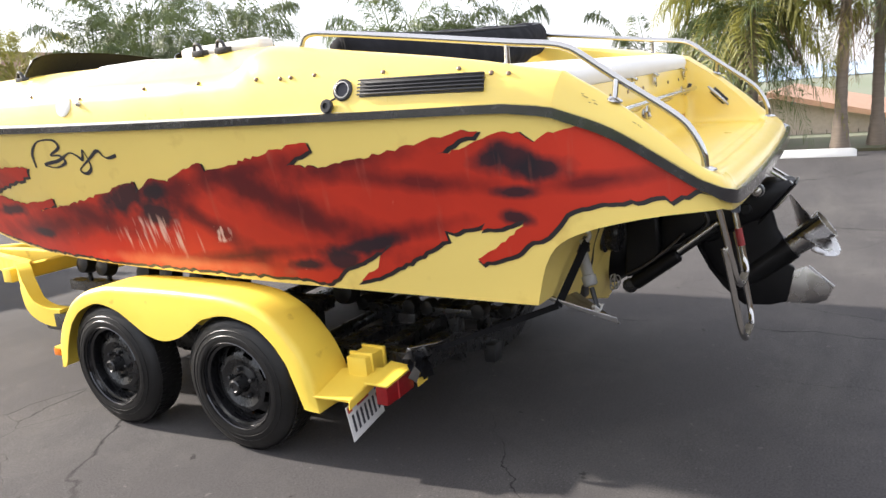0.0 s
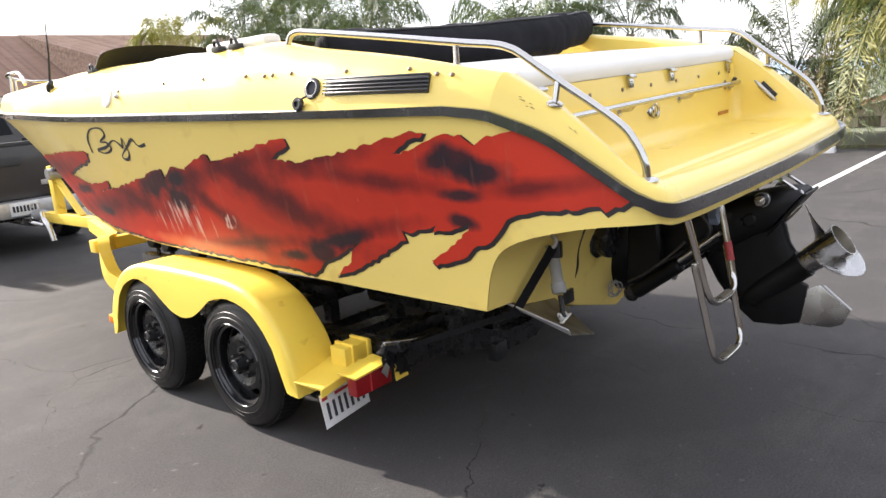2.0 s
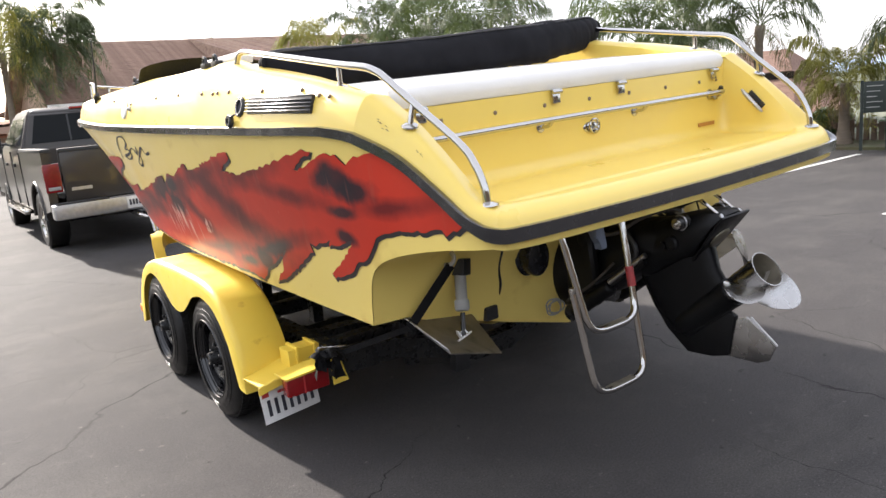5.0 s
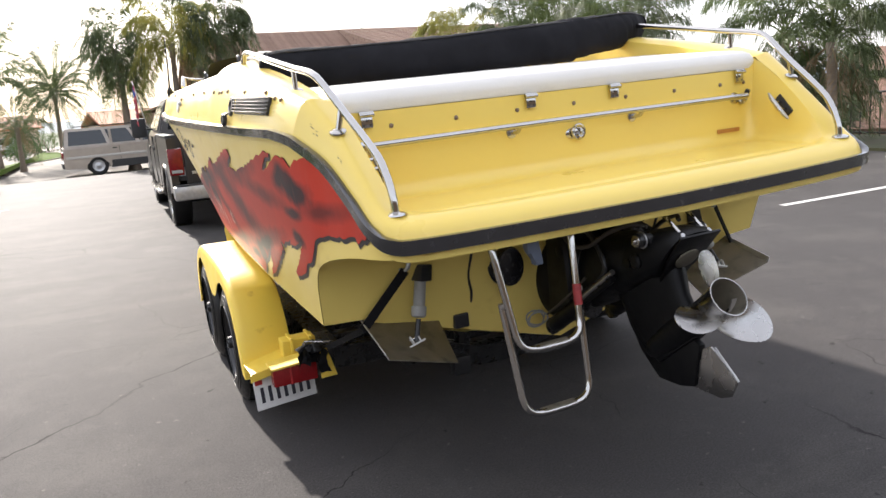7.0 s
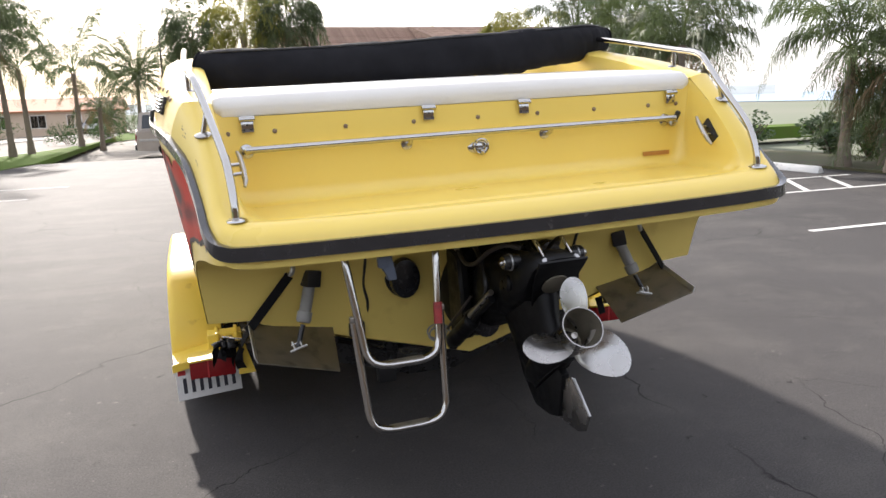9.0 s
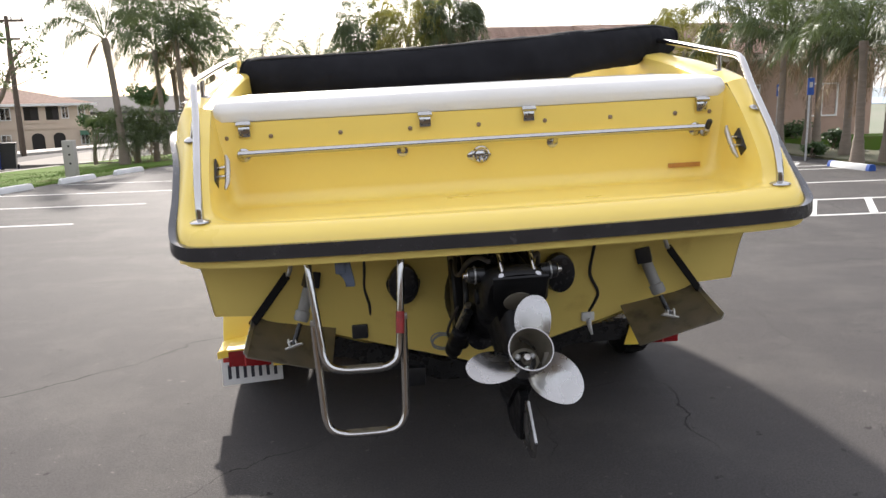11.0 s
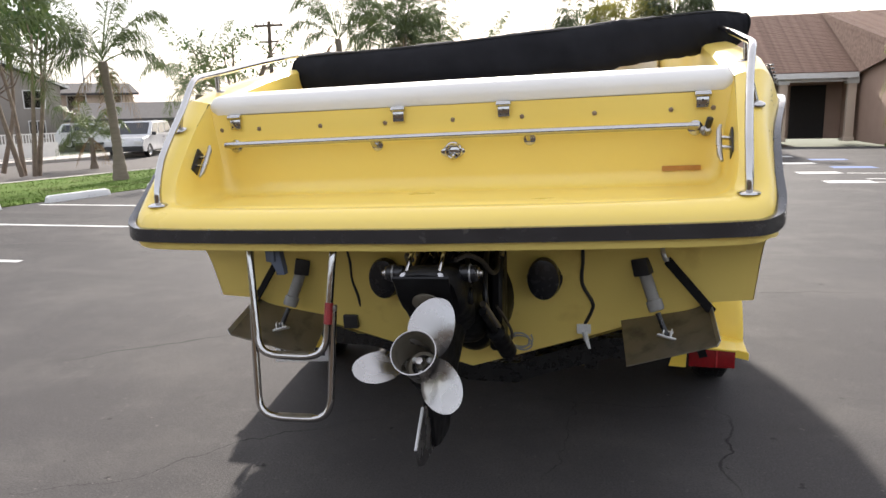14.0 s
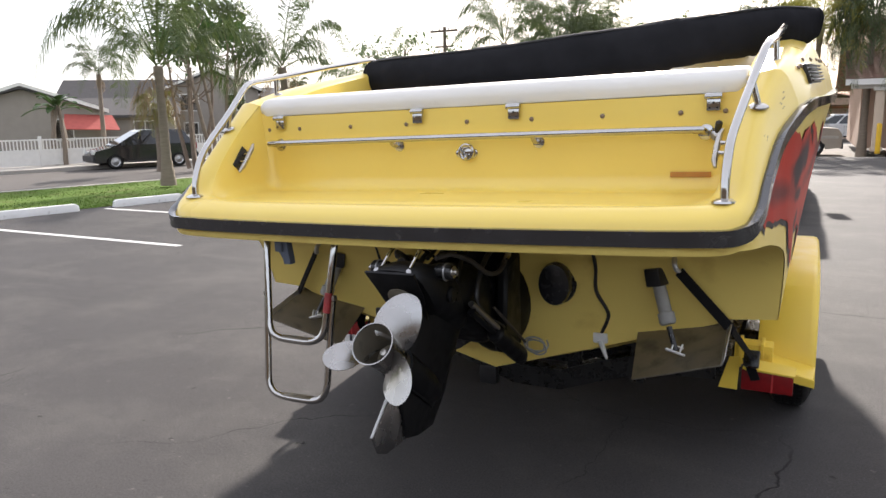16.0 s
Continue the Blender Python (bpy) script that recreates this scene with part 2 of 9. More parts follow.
def ground_material():
    """Worn asphalt: grain, pale and dark patches, streaks, specks and hairline cracks."""
    m = mat("asphalt", (0.067, 0.0635, 0.063), 0.74, col2=(0.058, 0.055, 0.0545), scale=0.35, amount=0.4, spec=0.10)
    nt = m.node_tree
    b = nt.nodes["Principled BSDF"]
    c = b.inputs["Base Color"].links[0].from_socket
    co = nt.nodes.new("ShaderNodeTexCoord")

    def noise_at(scale, detail=4.0, stretch=(1, 1, 1), rough=0.5):
        mp = nt.nodes.new("ShaderNodeMapping")
        mp.inputs["Scale"].default_value = stretch
        nt.links.new(co.outputs["Object"], mp.inputs[0])
        n = nt.nodes.new("ShaderNodeTexNoise")
        n.inputs["Scale"].default_value, n.inputs["Detail"].default_value, n.inputs["Roughness"].default_value = scale, detail, rough
        nt.links.new(mp.outputs[0], n.inputs[0])
        return n.outputs[0]

    def ramp(src, lo, hi, a=0.0, z=1.0):
        r = nt.nodes.new("ShaderNodeMapRange")
        for k, v in ((1, lo), (2, hi), (3, a), (4, z)):
            r.inputs[k].default_value = v
        nt.links.new(src, r.inputs[0])
        return r.outputs[0]

    def over(a, fac, col):
        x = nt.nodes.new("ShaderNodeMix")
        x.data_type = 'RGBA'
        nt.links.new(fac, x.inputs[0])
        nt.links.new(a, x.inputs[6])
        x.inputs[7].default_value = (*col, 1)
        return x.outputs[2]
    c = over(c, ramp(noise_at(1.1, 10, (1, 1, 1), 0.68), 0.47, 0.66, 0, 0.7), (0.092, 0.087, 0.082))
    c = over(c, ramp(noise_at(0.5, 7, (0.35, 2.2, 1), 0.6), 0.54, 0.68, 0, 0.5), (0.047, 0.045, 0.0445))
    c = over(c, ramp(noise_at(0.9, 8, (0.3, 1.6, 1), 0.62), 0.56, 0.70, 0, 0.6), (0.094, 0.089, 0.083))
    c = over(c, ramp(noise_at(3.3, 7, (1, 1, 1), 0.7), 0.60, 0.72, 0, 0.5), (0.098, 0.094, 0.088))
    c = over(c, ramp(noise_at(24, 3), 0.68, 0.74), (0.115, 0.11, 0.10))
    c = over(c, ramp(noise_at(9, 5), 0.70, 0.74), (0.030, 0.029, 0.028))
    # loose pale grit lying in worn patches
    grit = nt.nodes.new("ShaderNodeMath")
    grit.operation = 'MULTIPLY'
    nt.links.new(ramp(noise_at(90, 2), 0.66, 0.72), grit.inputs[0])
    nt.links.new(ramp(noise_at(0.8, 6, (1, 1, 1), 0.65), 0.50, 0.62), grit.inputs[1])
    c = over(c, grit.outputs[0], (0.15, 0.143, 0.132))
    hs = nt.nodes.new("ShaderNodeHueSaturation")
    nt.links.new(c, hs.inputs["Color"])
    nt.links.new(ramp(noise_at(110, 5, (1, 1, 1), 0.7), 0.25, 0.75, 0.55, 1.45), hs.inputs["Value"])
    c = hs.outputs[0]
    # hairline cracks, broken along their length
    wob = nt.nodes.new("ShaderNodeTexNoise")
    wob.inputs["Scale"].default_value, wob.inputs["Detail"].default_value = 1.9, 8
    add = nt.nodes.new("ShaderNodeVectorMath")
    add.operation = 'MULTIPLY_ADD'
    nt.links.new(co.outputs["Object"], wob.inputs[0])
    nt.links.new(wob.outputs["Color"], add.inputs[0])
    add.inputs[1].default_value = (0.45, 0.45, 0)
    nt.links.new(co.outputs["Object"], add.inputs[2])
    broken = ramp(noise_at(0.8, 3), 0.42, 0.56)
    crack = None
    for scale, width in ((0.17, 0.0016), (0.42, 0.0011)):
        vo = nt.nodes.new("ShaderNodeTexVoronoi")
        vo.feature = 'DISTANCE_TO_EDGE'
        vo.inputs["Scale"].default_value = scale
        nt.links.new(add.outputs[0], vo.inputs[0])
        k = ramp(vo.outputs["Distance"], width * 0.2, width, 1, 0)
        x = nt.nodes.new("ShaderNodeMath")
        x.operation = 'MULTIPLY'
        nt.links.new(k, x.inputs[0])
        nt.links.new(broken, x.inputs[1])
        crack = x.outputs[0]
        c = over(c, crack, (0.020, 0.019, 0.019))
    nt.links.new(c, b.inputs["Base Color"])
    bp = nt.nodes.new("ShaderNodeBump")
    bp.inputs["Strength"].default_value, bp.inputs["Distance"].default_value = 0.55, 0.008
    nt.links.new(noise_at(140, 5, (1, 1, 1), 0.7), bp.inputs["Height"])
    nt.links.new(bp.outputs[0], b.inputs["Normal"])
    return m


ASPHALT = ground_material()
ROAD = mat("street_asphalt", (0.11, 0.10, 0.092), 0.9, col2=(0.09, 0.082, 0.076), scale=0.4, amount=0.6, bump=0.3, bscale=80, spec=0.2)
CONCRETE = mat("pale_concrete", (0.42, 0.39, 0.35), 0.9, col2=(0.34, 0.32, 0.29), scale=1.5, amount=0.6, bump=0.2, bscale=40)
STOPPAINT = mat("white_stop_paint", (0.74, 0.74, 0.72), 0.7, col2=(0.62, 0.62, 0.60), scale=6, amount=0.7, bump=0.2, bscale=30, stain=(0.4, 0.39, 0.37), stain_scale=9, stain_lo=0.64, stain_hi=0.72)
BLUEPAINT = mat("blue_paint", (0.03, 0.10, 0.42), 0.6)
LINEPAINT = mat("white_line_paint", (0.62, 0.62, 0.60), 0.8, col2=(0.45, 0.45, 0.44), scale=5, amount=0.8, stain=(0.24, 0.23, 0.22), stain_scale=16, stain_lo=0.6, stain_hi=0.68)
GRASS = mat("lawn", (0.080, 0.155, 0.020), 0.95, spec=0.08, col2=(0.10, 0.135, 0.035), scale=2, amount=0.7, bump=0.8, bscale=70, stain=(0.12, 0.12, 0.045), stain_scale=1.2, stain_lo=0.55, stain_hi=0.75)
STUCCO = mat("tan_stucco", (0.42, 0.29, 0.22), 0.9, col2=(0.37, 0.25, 0.19), scale=2, amount=0.6, bump=0.2, bscale=50)
CREAM = mat("cream_stucco", (0.60, 0.48, 0.37), 0.9, col2=(0.53, 0.42, 0.32), scale=1.5, amount=0.6)
GREYST = mat("grey_siding", (0.30, 0.265, 0.23), 0.9, col2=(0.25, 0.22, 0.195), scale=2, amount=0.6)
SHINGLE = mat("brown_shingle", (0.235, 0.145, 0.108), 0.9, spec=0.2, col2=(0.115, 0.068, 0.05), scale=5, amount=0.35, bump=0.6, bscale=12, stretch=(1, 2.2, 2.2), per_object=0.04)
DARKROOF = mat("grey_shingle", (0.085, 0.08, 0.08), 0.9, spec=0.2, col2=(0.06, 0.057, 0.057), scale=5, amount=0.7, per_object=0.1)
CLAY = mat("clay_tile_roof", (0.50, 0.22, 0.12), 0.85, col2=(0.38, 0.16, 0.09), scale=6, amount=0.8, per_object=0.12)
TRIM = mat("white_trim", (0.74, 0.72, 0.68), 0.6, col2=(0.66, 0.64, 0.6), scale=5)
BEIGETRIM = mat("beige_trim", (0.55, 0.46, 0.36), 0.7)
GLASS = mat("dark_window_glass", (0.02, 0.018, 0.016), 0.08, col2=(0.03, 0.026, 0.022), scale=1.5, spec=0.25)
# near-black that paints the shade of openings and recesses onto flat parts
DARKIN = mat("painted_recess_shade", (0.03, 0.025, 0.022), 0.9)
TRUNK = mat("palm_trunk", (0.25, 0.20, 0.155), 0.9, col2=(0.16, 0.13, 0.10), scale=5, amount=0.7, bump=0.6, bscale=9, stretch=(1, 1, 6))
BARK = mat("tree_bark", (0.26, 0.20, 0.15), 0.9, col2=(0.12, 0.09, 0.07), scale=6, amount=0.7, bump=0.5, bscale=14)
FROND = mat("palm_leaflets", (0.115, 0.145, 0.050), 0.45, col2=(0.055, 0.078, 0.030), scale=1.3, amount=0.6, spec=0.4, per_object=0.25)
# yellowish leaf tone that also carries the gold of sunlit crowns
FROND_Y = mat("sunlit_yellow_leaflets", (0.22, 0.20, 0.035), 0.55, col2=(0.12, 0.13, 0.028), scale=1.3, amount=0.6, per_object=0.2)
DRYFROND = mat("dry_fronds", (0.24, 0.17, 0.09), 0.8, col2=(0.15, 0.10, 0.055), scale=2, amount=0.6)
LEAF = mat("broad_leaves", (0.060, 0.105, 0.025), 0.55, col2=(0.030, 0.060, 0.016), scale=1.1, amount=0.6, per_object=0.2)
for leaf_material, share in ((FROND, 0.20), (FROND_Y, 0.26), (DRYFROND, 0.15), (LEAF, 0.20)):
    # thin leaves let light through
    nt = leaf_material.node_tree
    pb = nt.nodes["Principled BSDF"]
    tr = nt.nodes.new("ShaderNodeBsdfTranslucent")
    br = nt.nodes.new("ShaderNodeHueSaturation")
    br.inputs["Value"].default_value, br.inputs["Saturation"].default_value = 1.5, 1.05
    nt.links.new(pb.inputs["Base Color"].links[0].from_socket, br.inputs["Color"])
    nt.links.new(br.outputs[0], tr.inputs[0])
    ms = nt.nodes.new("ShaderNodeMixShader")
    ms.inputs[0].default_value = share
    nt.links.new(pb.outputs[0], ms.inputs[1])
    nt.links.new(tr.outputs[0], ms.inputs[2])
    nt.links.new(ms.outputs[0], nt.nodes["Material Output"].inputs[0])
CARPAINT = mat("dark_truck_paint", (0.052, 0.046, 0.041), 0.30, 0.2, col2=(0.042, 0.037, 0.033), scale=3, coat=0.25, spec=0.3)
CARPLASTIC = mat("dark_car_plastic", (0.03, 0.03, 0.03), 0.6)
TAN = mat("tan_car_paint", (0.42, 0.36, 0.30), 0.3, 0.2, coat=0.5, scale=3)
WHITECAR = mat("white_car_paint", (0.68, 0.68, 0.68), 0.25, coat=0.5, scale=3)
BLACKCAR = mat("black_car_paint", (0.012, 0.014, 0.018), 0.15, coat=0.6, scale=3)
WINDOWGLASS = mat("tinted_car_glass", (0.015, 0.017, 0.02), 0.05, coat=0.3, scale=3)
POLEWOOD = mat("pole_wood", (0.10, 0.075, 0.055), 0.9, scale=6)
BLUEBIN = mat("blue_bin_plastic", (0.02, 0.05, 0.35), 0.5, scale=4)
GREENSIGN = mat("dark_sign_board", (0.02, 0.03, 0.025), 0.5, scale=4)
WOODFENCE = mat("weathered_wood", (0.15, 0.105, 0.075), 0.9, col2=(0.09, 0.065, 0.048), scale=5, amount=0.7)


# ---- builders ----
def mesh_of(bm, name, material, sharp=35.0, smooth=True):
    me = bpy.data.meshes.new(name)
    bmesh.ops.recalc_face_normals(bm, faces=bm.faces[:])
    bm.to_mesh(me)
    bm.free()
    for m in (material if isinstance(material, (list, tuple)) else [material]):
        me.materials.append(m)
    if smooth and len(me.polygons):
        me.shade_smooth()
        me.set_sharp_from_angle(angle=radians(sharp))
    return me


def part(name, bm, material, parent=None, label="", sharp=35.0, smooth=True, kind=""):
    ob = new(name, mesh_of(bm, name, material, sharp, smooth))
    if parent is not None:
        ob.parent = parent
    return tagged(ob, label=label, kind=kind)


def thing(name, label, category, m=None, group="", kind=""):
    ob = new(name)
    ob.empty_display_size = 0.1
    if m is not None:
        ob.matrix_world = m
    return tagged(ob, label=label, category=category, group=group, kind=kind)


def box(bm, x0, x1, y0, y1, z0, z1, bevel=0.0, m=None, seg=2):
    mm = Matrix.Translation(((x0 + x1) / 2, (y0 + y1) / 2, (z0 + z1) / 2)) @ Matrix.Diagonal((abs(x1 - x0), abs(y1 - y0), abs(z1 - z0), 1))
    g = bmesh.ops.create_cube(bm, size=1.0, matrix=(m @ mm) if m is not None else mm)
    if bevel:
        es = list({e for v in g["verts"] for e in v.link_edges})
        bmesh.ops.bevel(bm, geom=es, offset=bevel, segments=seg, profile=0.6, affect='EDGES')
    return bm


def B(*args, **kw):
    return box(bmesh.new(), *args, **kw)


def loft(bm, rings, closed=True, cap=True):
    vr = [[bm.verts.new(p) for p in r] for r in rings]
    n = len(vr[0])
    for a, b in zip(vr, vr[1:]):
        for i in range(n if closed else n - 1):
            j = (i + 1) % n
            try:
                bm.faces.new((a[i], a[j], b[j], b[i]))
            except ValueError:
                pass
    if cap and closed:
        for r in (vr[0], vr[-1]):
            try:
                bm.faces.new(r)
            except ValueError:
                pass
    return vr


def spline(pts, n=8):
    """Catmull-Rom through the points."""
    p = [Vector(q) for q in pts]
    p = [p[0] * 2 - p[1]] + p + [p[-1] * 2 - p[-2]]
    out = []
    for a, b, c, d in zip(p, p[1:], p[2:], p[3:]):
        for i in range(n):
            t = i / n
            out.append(0.5 * (2 * b + (c - a) * t + (2 * a - 5 * b + 4 * c - d) * t * t + (3 * b - a - 3 * c + d) * t ** 3))
    out.append(p[-2].copy())
    return out


def sweep(bm, pts, radius, seg=10, cap=True, closed=False, prof=None):
    """A tube along pts; radius a number or one per point."""
    pts = [Vector(p) for p in pts]
    n = len(pts)
    rad = radius if isinstance(radius, (list, tuple)) else [radius] * n
    up = None
    rings = []
    for i, p in enumerate(pts):
        a = pts[(i - 1) % n] if (closed or i) else p
        b = pts[(i + 1) % n] if (closed or i < n - 1) else p
        t = (b - a).normalized()
        if up is None:
            up = t.orthogonal().normalized()
        up = (up - t * up.dot(t))
        up = up.normalized() if up.length > 1e-6 else t.orthogonal().normalized()
        side = t.cross(up)
        rings.append([p + (up * math.cos(k * math.tau / seg) + side * math.sin(k * math.tau / seg)) * rad[i] for k in range(seg)])
    if closed:
        rings.append(rings[0])
    loft(bm, rings, True, cap and not closed)
    if closed:
        bmesh.ops.remove_doubles(bm, verts=bm.verts[:], dist=1e-5)
    return bm


def tube(pts, radius, seg=10, smooth=0, closed=False, cap=True):
    return sweep(bmesh.new(), spline(pts, smooth) if smooth else pts, radius, seg, cap, closed)


def axis_matrix(p0, p1):
    d = Vector(p1) - Vector(p0)
    return Matrix.Translation(p0) @ d.to_track_quat('Z', 'Y').to_matrix().to_4x4()


def lathe(profile, p0=(0, 0, 0), p1=(0, 0, 1), seg=24, bm=None, cap=True):
    """profile: (radius, height) rows along the axis from p0 towards p1."""
    bm = bm or bmesh.new()
    m = axis_matrix(p0, p1)
    loft(bm, [[m @ Vector((r * math.cos(k * math.tau / seg), r * math.sin(k * math.tau / seg), h)) for k in range(seg)] for r, h in profile], True, cap)
    return bm


def cyl(p0, p1, r, seg=14, bm=None, r1=None):
    return lathe([(r, 0), (r if r1 is None else r1, (Vector(p1) - Vector(p0)).length)], p0, p1, seg, bm)


def prism(poly, m, thick, bm=None, bevel=0.0):
    """A flat polygon (u, v) in the plane of m, with thickness along m's z, centred."""
    bm = bm or bmesh.new()
    a = [bm.verts.new(m @ Vector((u, v, -thick / 2))) for u, v in poly]
    b = [bm.verts.new(m @ Vector((u, v, thick / 2))) for u, v in poly]
    n = len(poly)
    fs = [bm.faces.new(a), bm.faces.new(b[::-1])]
    for i in range(n):
        fs.append(bm.faces.new((a[i], b[i], b[(i + 1) % n], a[(i + 1) % n])))
    if bevel:
        es = list({e for f in fs for e in f.edges})
        bmesh.ops.bevel(bm, geom=es, offset=bevel, segments=2, profile=0.6, affect='EDGES')
    return bm


YZ = Matrix(((0, 0, 1, 0), (1, 0, 0, 0), (0, 1, 0, 0), (0, 0, 0, 1)))   # (u, v, w) to (w, u, v): polygons in y and z
XZ = Matrix(((1, 0, 0, 0), (0, 0, -1, 0), (0, 1, 0, 0), (0, 0, 0, 1)))  # (u, v, w) to (u, -w, v): polygons in x and z


def table(xs, ys):
    """A smooth curve through a table."""
    xs, ys = np.array(xs, float), np.array(ys, float)
    d = np.diff(ys) / np.diff(xs)
    s = np.concatenate(([d[0]], np.where(d[:-1] * d[1:] > 0, 2 * d[:-1] * d[1:] / np.where(d[:-1] + d[1:] == 0, 1, d[:-1] + d[1:]), 0), [d[-1]]))

    def f(x):
        x = float(np.clip(x, xs[0], xs[-1]))
        i = int(np.clip(np.searchsorted(xs, x) - 1, 0, len(xs) - 2))
        h = xs[i + 1] - xs[i]
        t = (x - xs[i]) / h
        return float((1 + 2 * t) * (1 - t) ** 2 * ys[i] + t * (1 - t) ** 2 * h * s[i] + t * t * (3 - 2 * t) * ys[i + 1] + t * t * (t - 1) * h * s[i + 1])
    return f


# ---- ground ----
bm = bmesh.new()
box(bm, -3000, 3000, -3000, 3000, -0.8, -0.62)
tagged(part("ground", bm, mat("distant_ground", (0.16, 0.16, 0.12), 0.95, col2=(0.10, 0.13, 0.07), scale=0.02, amount=0.6), smooth=False),
       label="distant ground sloping away round the parking lot", category="ground", kind="structure")
bm = bmesh.new()
lo = [(-11.68 - 0.235 * 40, -40, 0), (11.0, -40, 0), (11.0, 24.2, 0), (-11.68 + 0.235 * 24.2, 24.2, 0)]
top = [bm.verts.new(q) for q in lo]
bot = [bm.verts.new((x, y, -0.6)) for x, y, z in lo]
bm.faces.new(top), bm.faces.new(bot)
for i in range(4):
    bm.faces.new((top[i], top[(i + 1) % 4], bot[(i + 1) % 4], bot[i]))
tagged(part("parking_lot", bm, ASPHALT, smooth=False), label="worn grey asphalt parking lot with cracks and pale stains", category="parking lot", kind="structure")

# ---- boat ----
BOAT = Matrix.Translation((0, 0, 0.026)) @ pose(0, 0, 0, 0, -1.5, 0)
YS = (-0.065, 0, 0.12, 0.28, 0.45, 0.62, 1.0, 1.8, 2.6, 3.3, 4.0, 4.7, 5.3, 5.9, 6.4, 6.7, 6.85)
rub_x = table(YS, (0.992, 1.024, 1.036, 1.061, 1.107, 1.14, 1.175, 1.215, 1.245, 1.26, 1.235, 1.12, 0.93, 0.66, 0.37, 0.15, 0.02))
rub_z = table(YS, (1.13, 1.17, 1.25, 1.355, 1.432, 1.459, 1.469, 1.49, 1.515, 1.54, 1.575, 1.60, 1.63, 1.655, 1.675, 1.685, 1.69))
chine_x = table(YS, (1.07, 1.07, 1.07, 1.07, 1.07, 1.07, 1.075, 1.08, 1.07, 1.03, 0.92, 0.74, 0.53, 0.30, 0.12, 0.04, 0.01))
chine_z = table(YS, (0.745, 0.745, 0.745, 0.745, 0.745, 0.747, 0.755, 0.775, 0.80, 0.825, 0.87, 0.95, 1.06, 1.20, 1.36, 1.5, 1.6))
keel_z = table(YS, (0.43, 0.43, 0.43, 0.43, 0.43, 0.43, 0.43, 0.435, 0.445, 0.46, 0.50, 0.58, 0.72, 0.92, 1.18, 1.42, 1.58))
skirt_z = table((-0.11, 0.1, 0.33, 0.43, 0.48, 0.52, 0.545, 0.565), (1.09, 1.075, 1.035, 1.0, 0.965, 0.90, 0.82, 0.745))


def side_x(y, z):
    """Half breadth of the hull's side."""
    a, b = chine_x(y), rub_x(y)
    f = min(max((z - chine_z(y)) / (rub_z(y) - chine_z(y)), -0.1), 1.1)
    flare = 1 + 0.35 * min(max((y - 3.2) / 2.5, 0), 1)
    x = a + (b - a) * (max(f, 0) ** flare if f > 0 else f)
    return b + (x - b) * min(max((y + 0.06) / 0.25, 0.0), 1.0)      # the panel draws in under the rail at the stern


boat = thing("motorboat", "yellow fibreglass motorboat with red torn-look graphics on a trailer", "boat", BOAT)

# hull sides, from rub rail down to the chine, with the arched cut-out before the transom
ys = [-0.06, -0.03, 0.03, 0.1, 0.18, 0.26, 0.34, 0.40, 0.43, 0.46, 0.48, 0.50, 0.52, 0.535, 0.55, 0.565] + list(np.linspace(0.65, 6.84, 48))
bm = bmesh.new()
for s in (-1, 1):
    rings = []
    for y in ys:
        zb = skirt_z(y) if y < 0.565 else chine_z(y)
        zt = rub_z(y)
        row = []
        for k in range(13):
            z = zt + (zb - zt) * k / 12
            row.append((s * side_x(y, z), y, z))
        rings.append(row)
    loft(bm, rings, closed=False)
# bottom
rings = []
for y in [0.565] + list(np.linspace(0.65, 6.84, 48)):
    cx, cz, kz = chine_x(y), chine_z(y), keel_z(y)
    f = cx / 1.07
    half = [(cx, cz), (cx - 0.16 * f, cz - 0.012 * f), (cx - 0.20 * f, cz - 0.035 * f), (cx * 0.45, cz - 0.035 * f + (kz - cz + 0.035 * f) * 0.5), (cx * 0.42, cz + (kz - cz) * 0.56), (0, kz)]
    def yy(z):
        return 0.565 + (0.745 - z) * 0.25 if y == 0.565 else y
    rings.append([(-x, yy(z), z) for x, z in half] + [(x, yy(z), z) for x, z in half[-2::-1]])
loft(bm, rings, closed=False)
bmesh.ops.remove_doubles(bm, verts=bm.verts[:], dist=0.0004)
hull = part("hull", bm, GEL_SIDE, boat, "yellow gelcoat hull, scuffed along the chine", sharp=28)

# transom and the underside of the swim platform
bm = bmesh.new()
rows = []
for y in [-0.095, -0.06, 0.03, 0.1, 0.2, 0.33, 0.40, 0.43, 0.455, 0.48, 0.50, 0.52, 0.535, 0.55, 0.565]:
    z = skirt_z(y)
    w = side_x(y, z) - 0.003 if y > -0.07 else 0.90
    rows.append([(-w + 2 * w * k / 16, y, z) for k in range(17)])
loft(bm, rows, closed=False)
cx, cz, kz = chine_x(0.565), 0.745, 0.43
half = [(cx, cz), (cx - 0.16, cz - 0.012), (cx - 0.20, cz - 0.035), (0.4, 0.5575), (0, kz)]
poly = [(-x, z) for x, z in half] + [(x, z) for x, z in half[-2::-1]]
vs = [bm.verts.new((x, 0.565 + (0.745 - z) * 0.25, z)) for x, z in poly]
bm.faces.new(vs)
transom = part("transom", bm, GEL_SIDE, boat, "yellow transom under the swim platform", sharp=30)

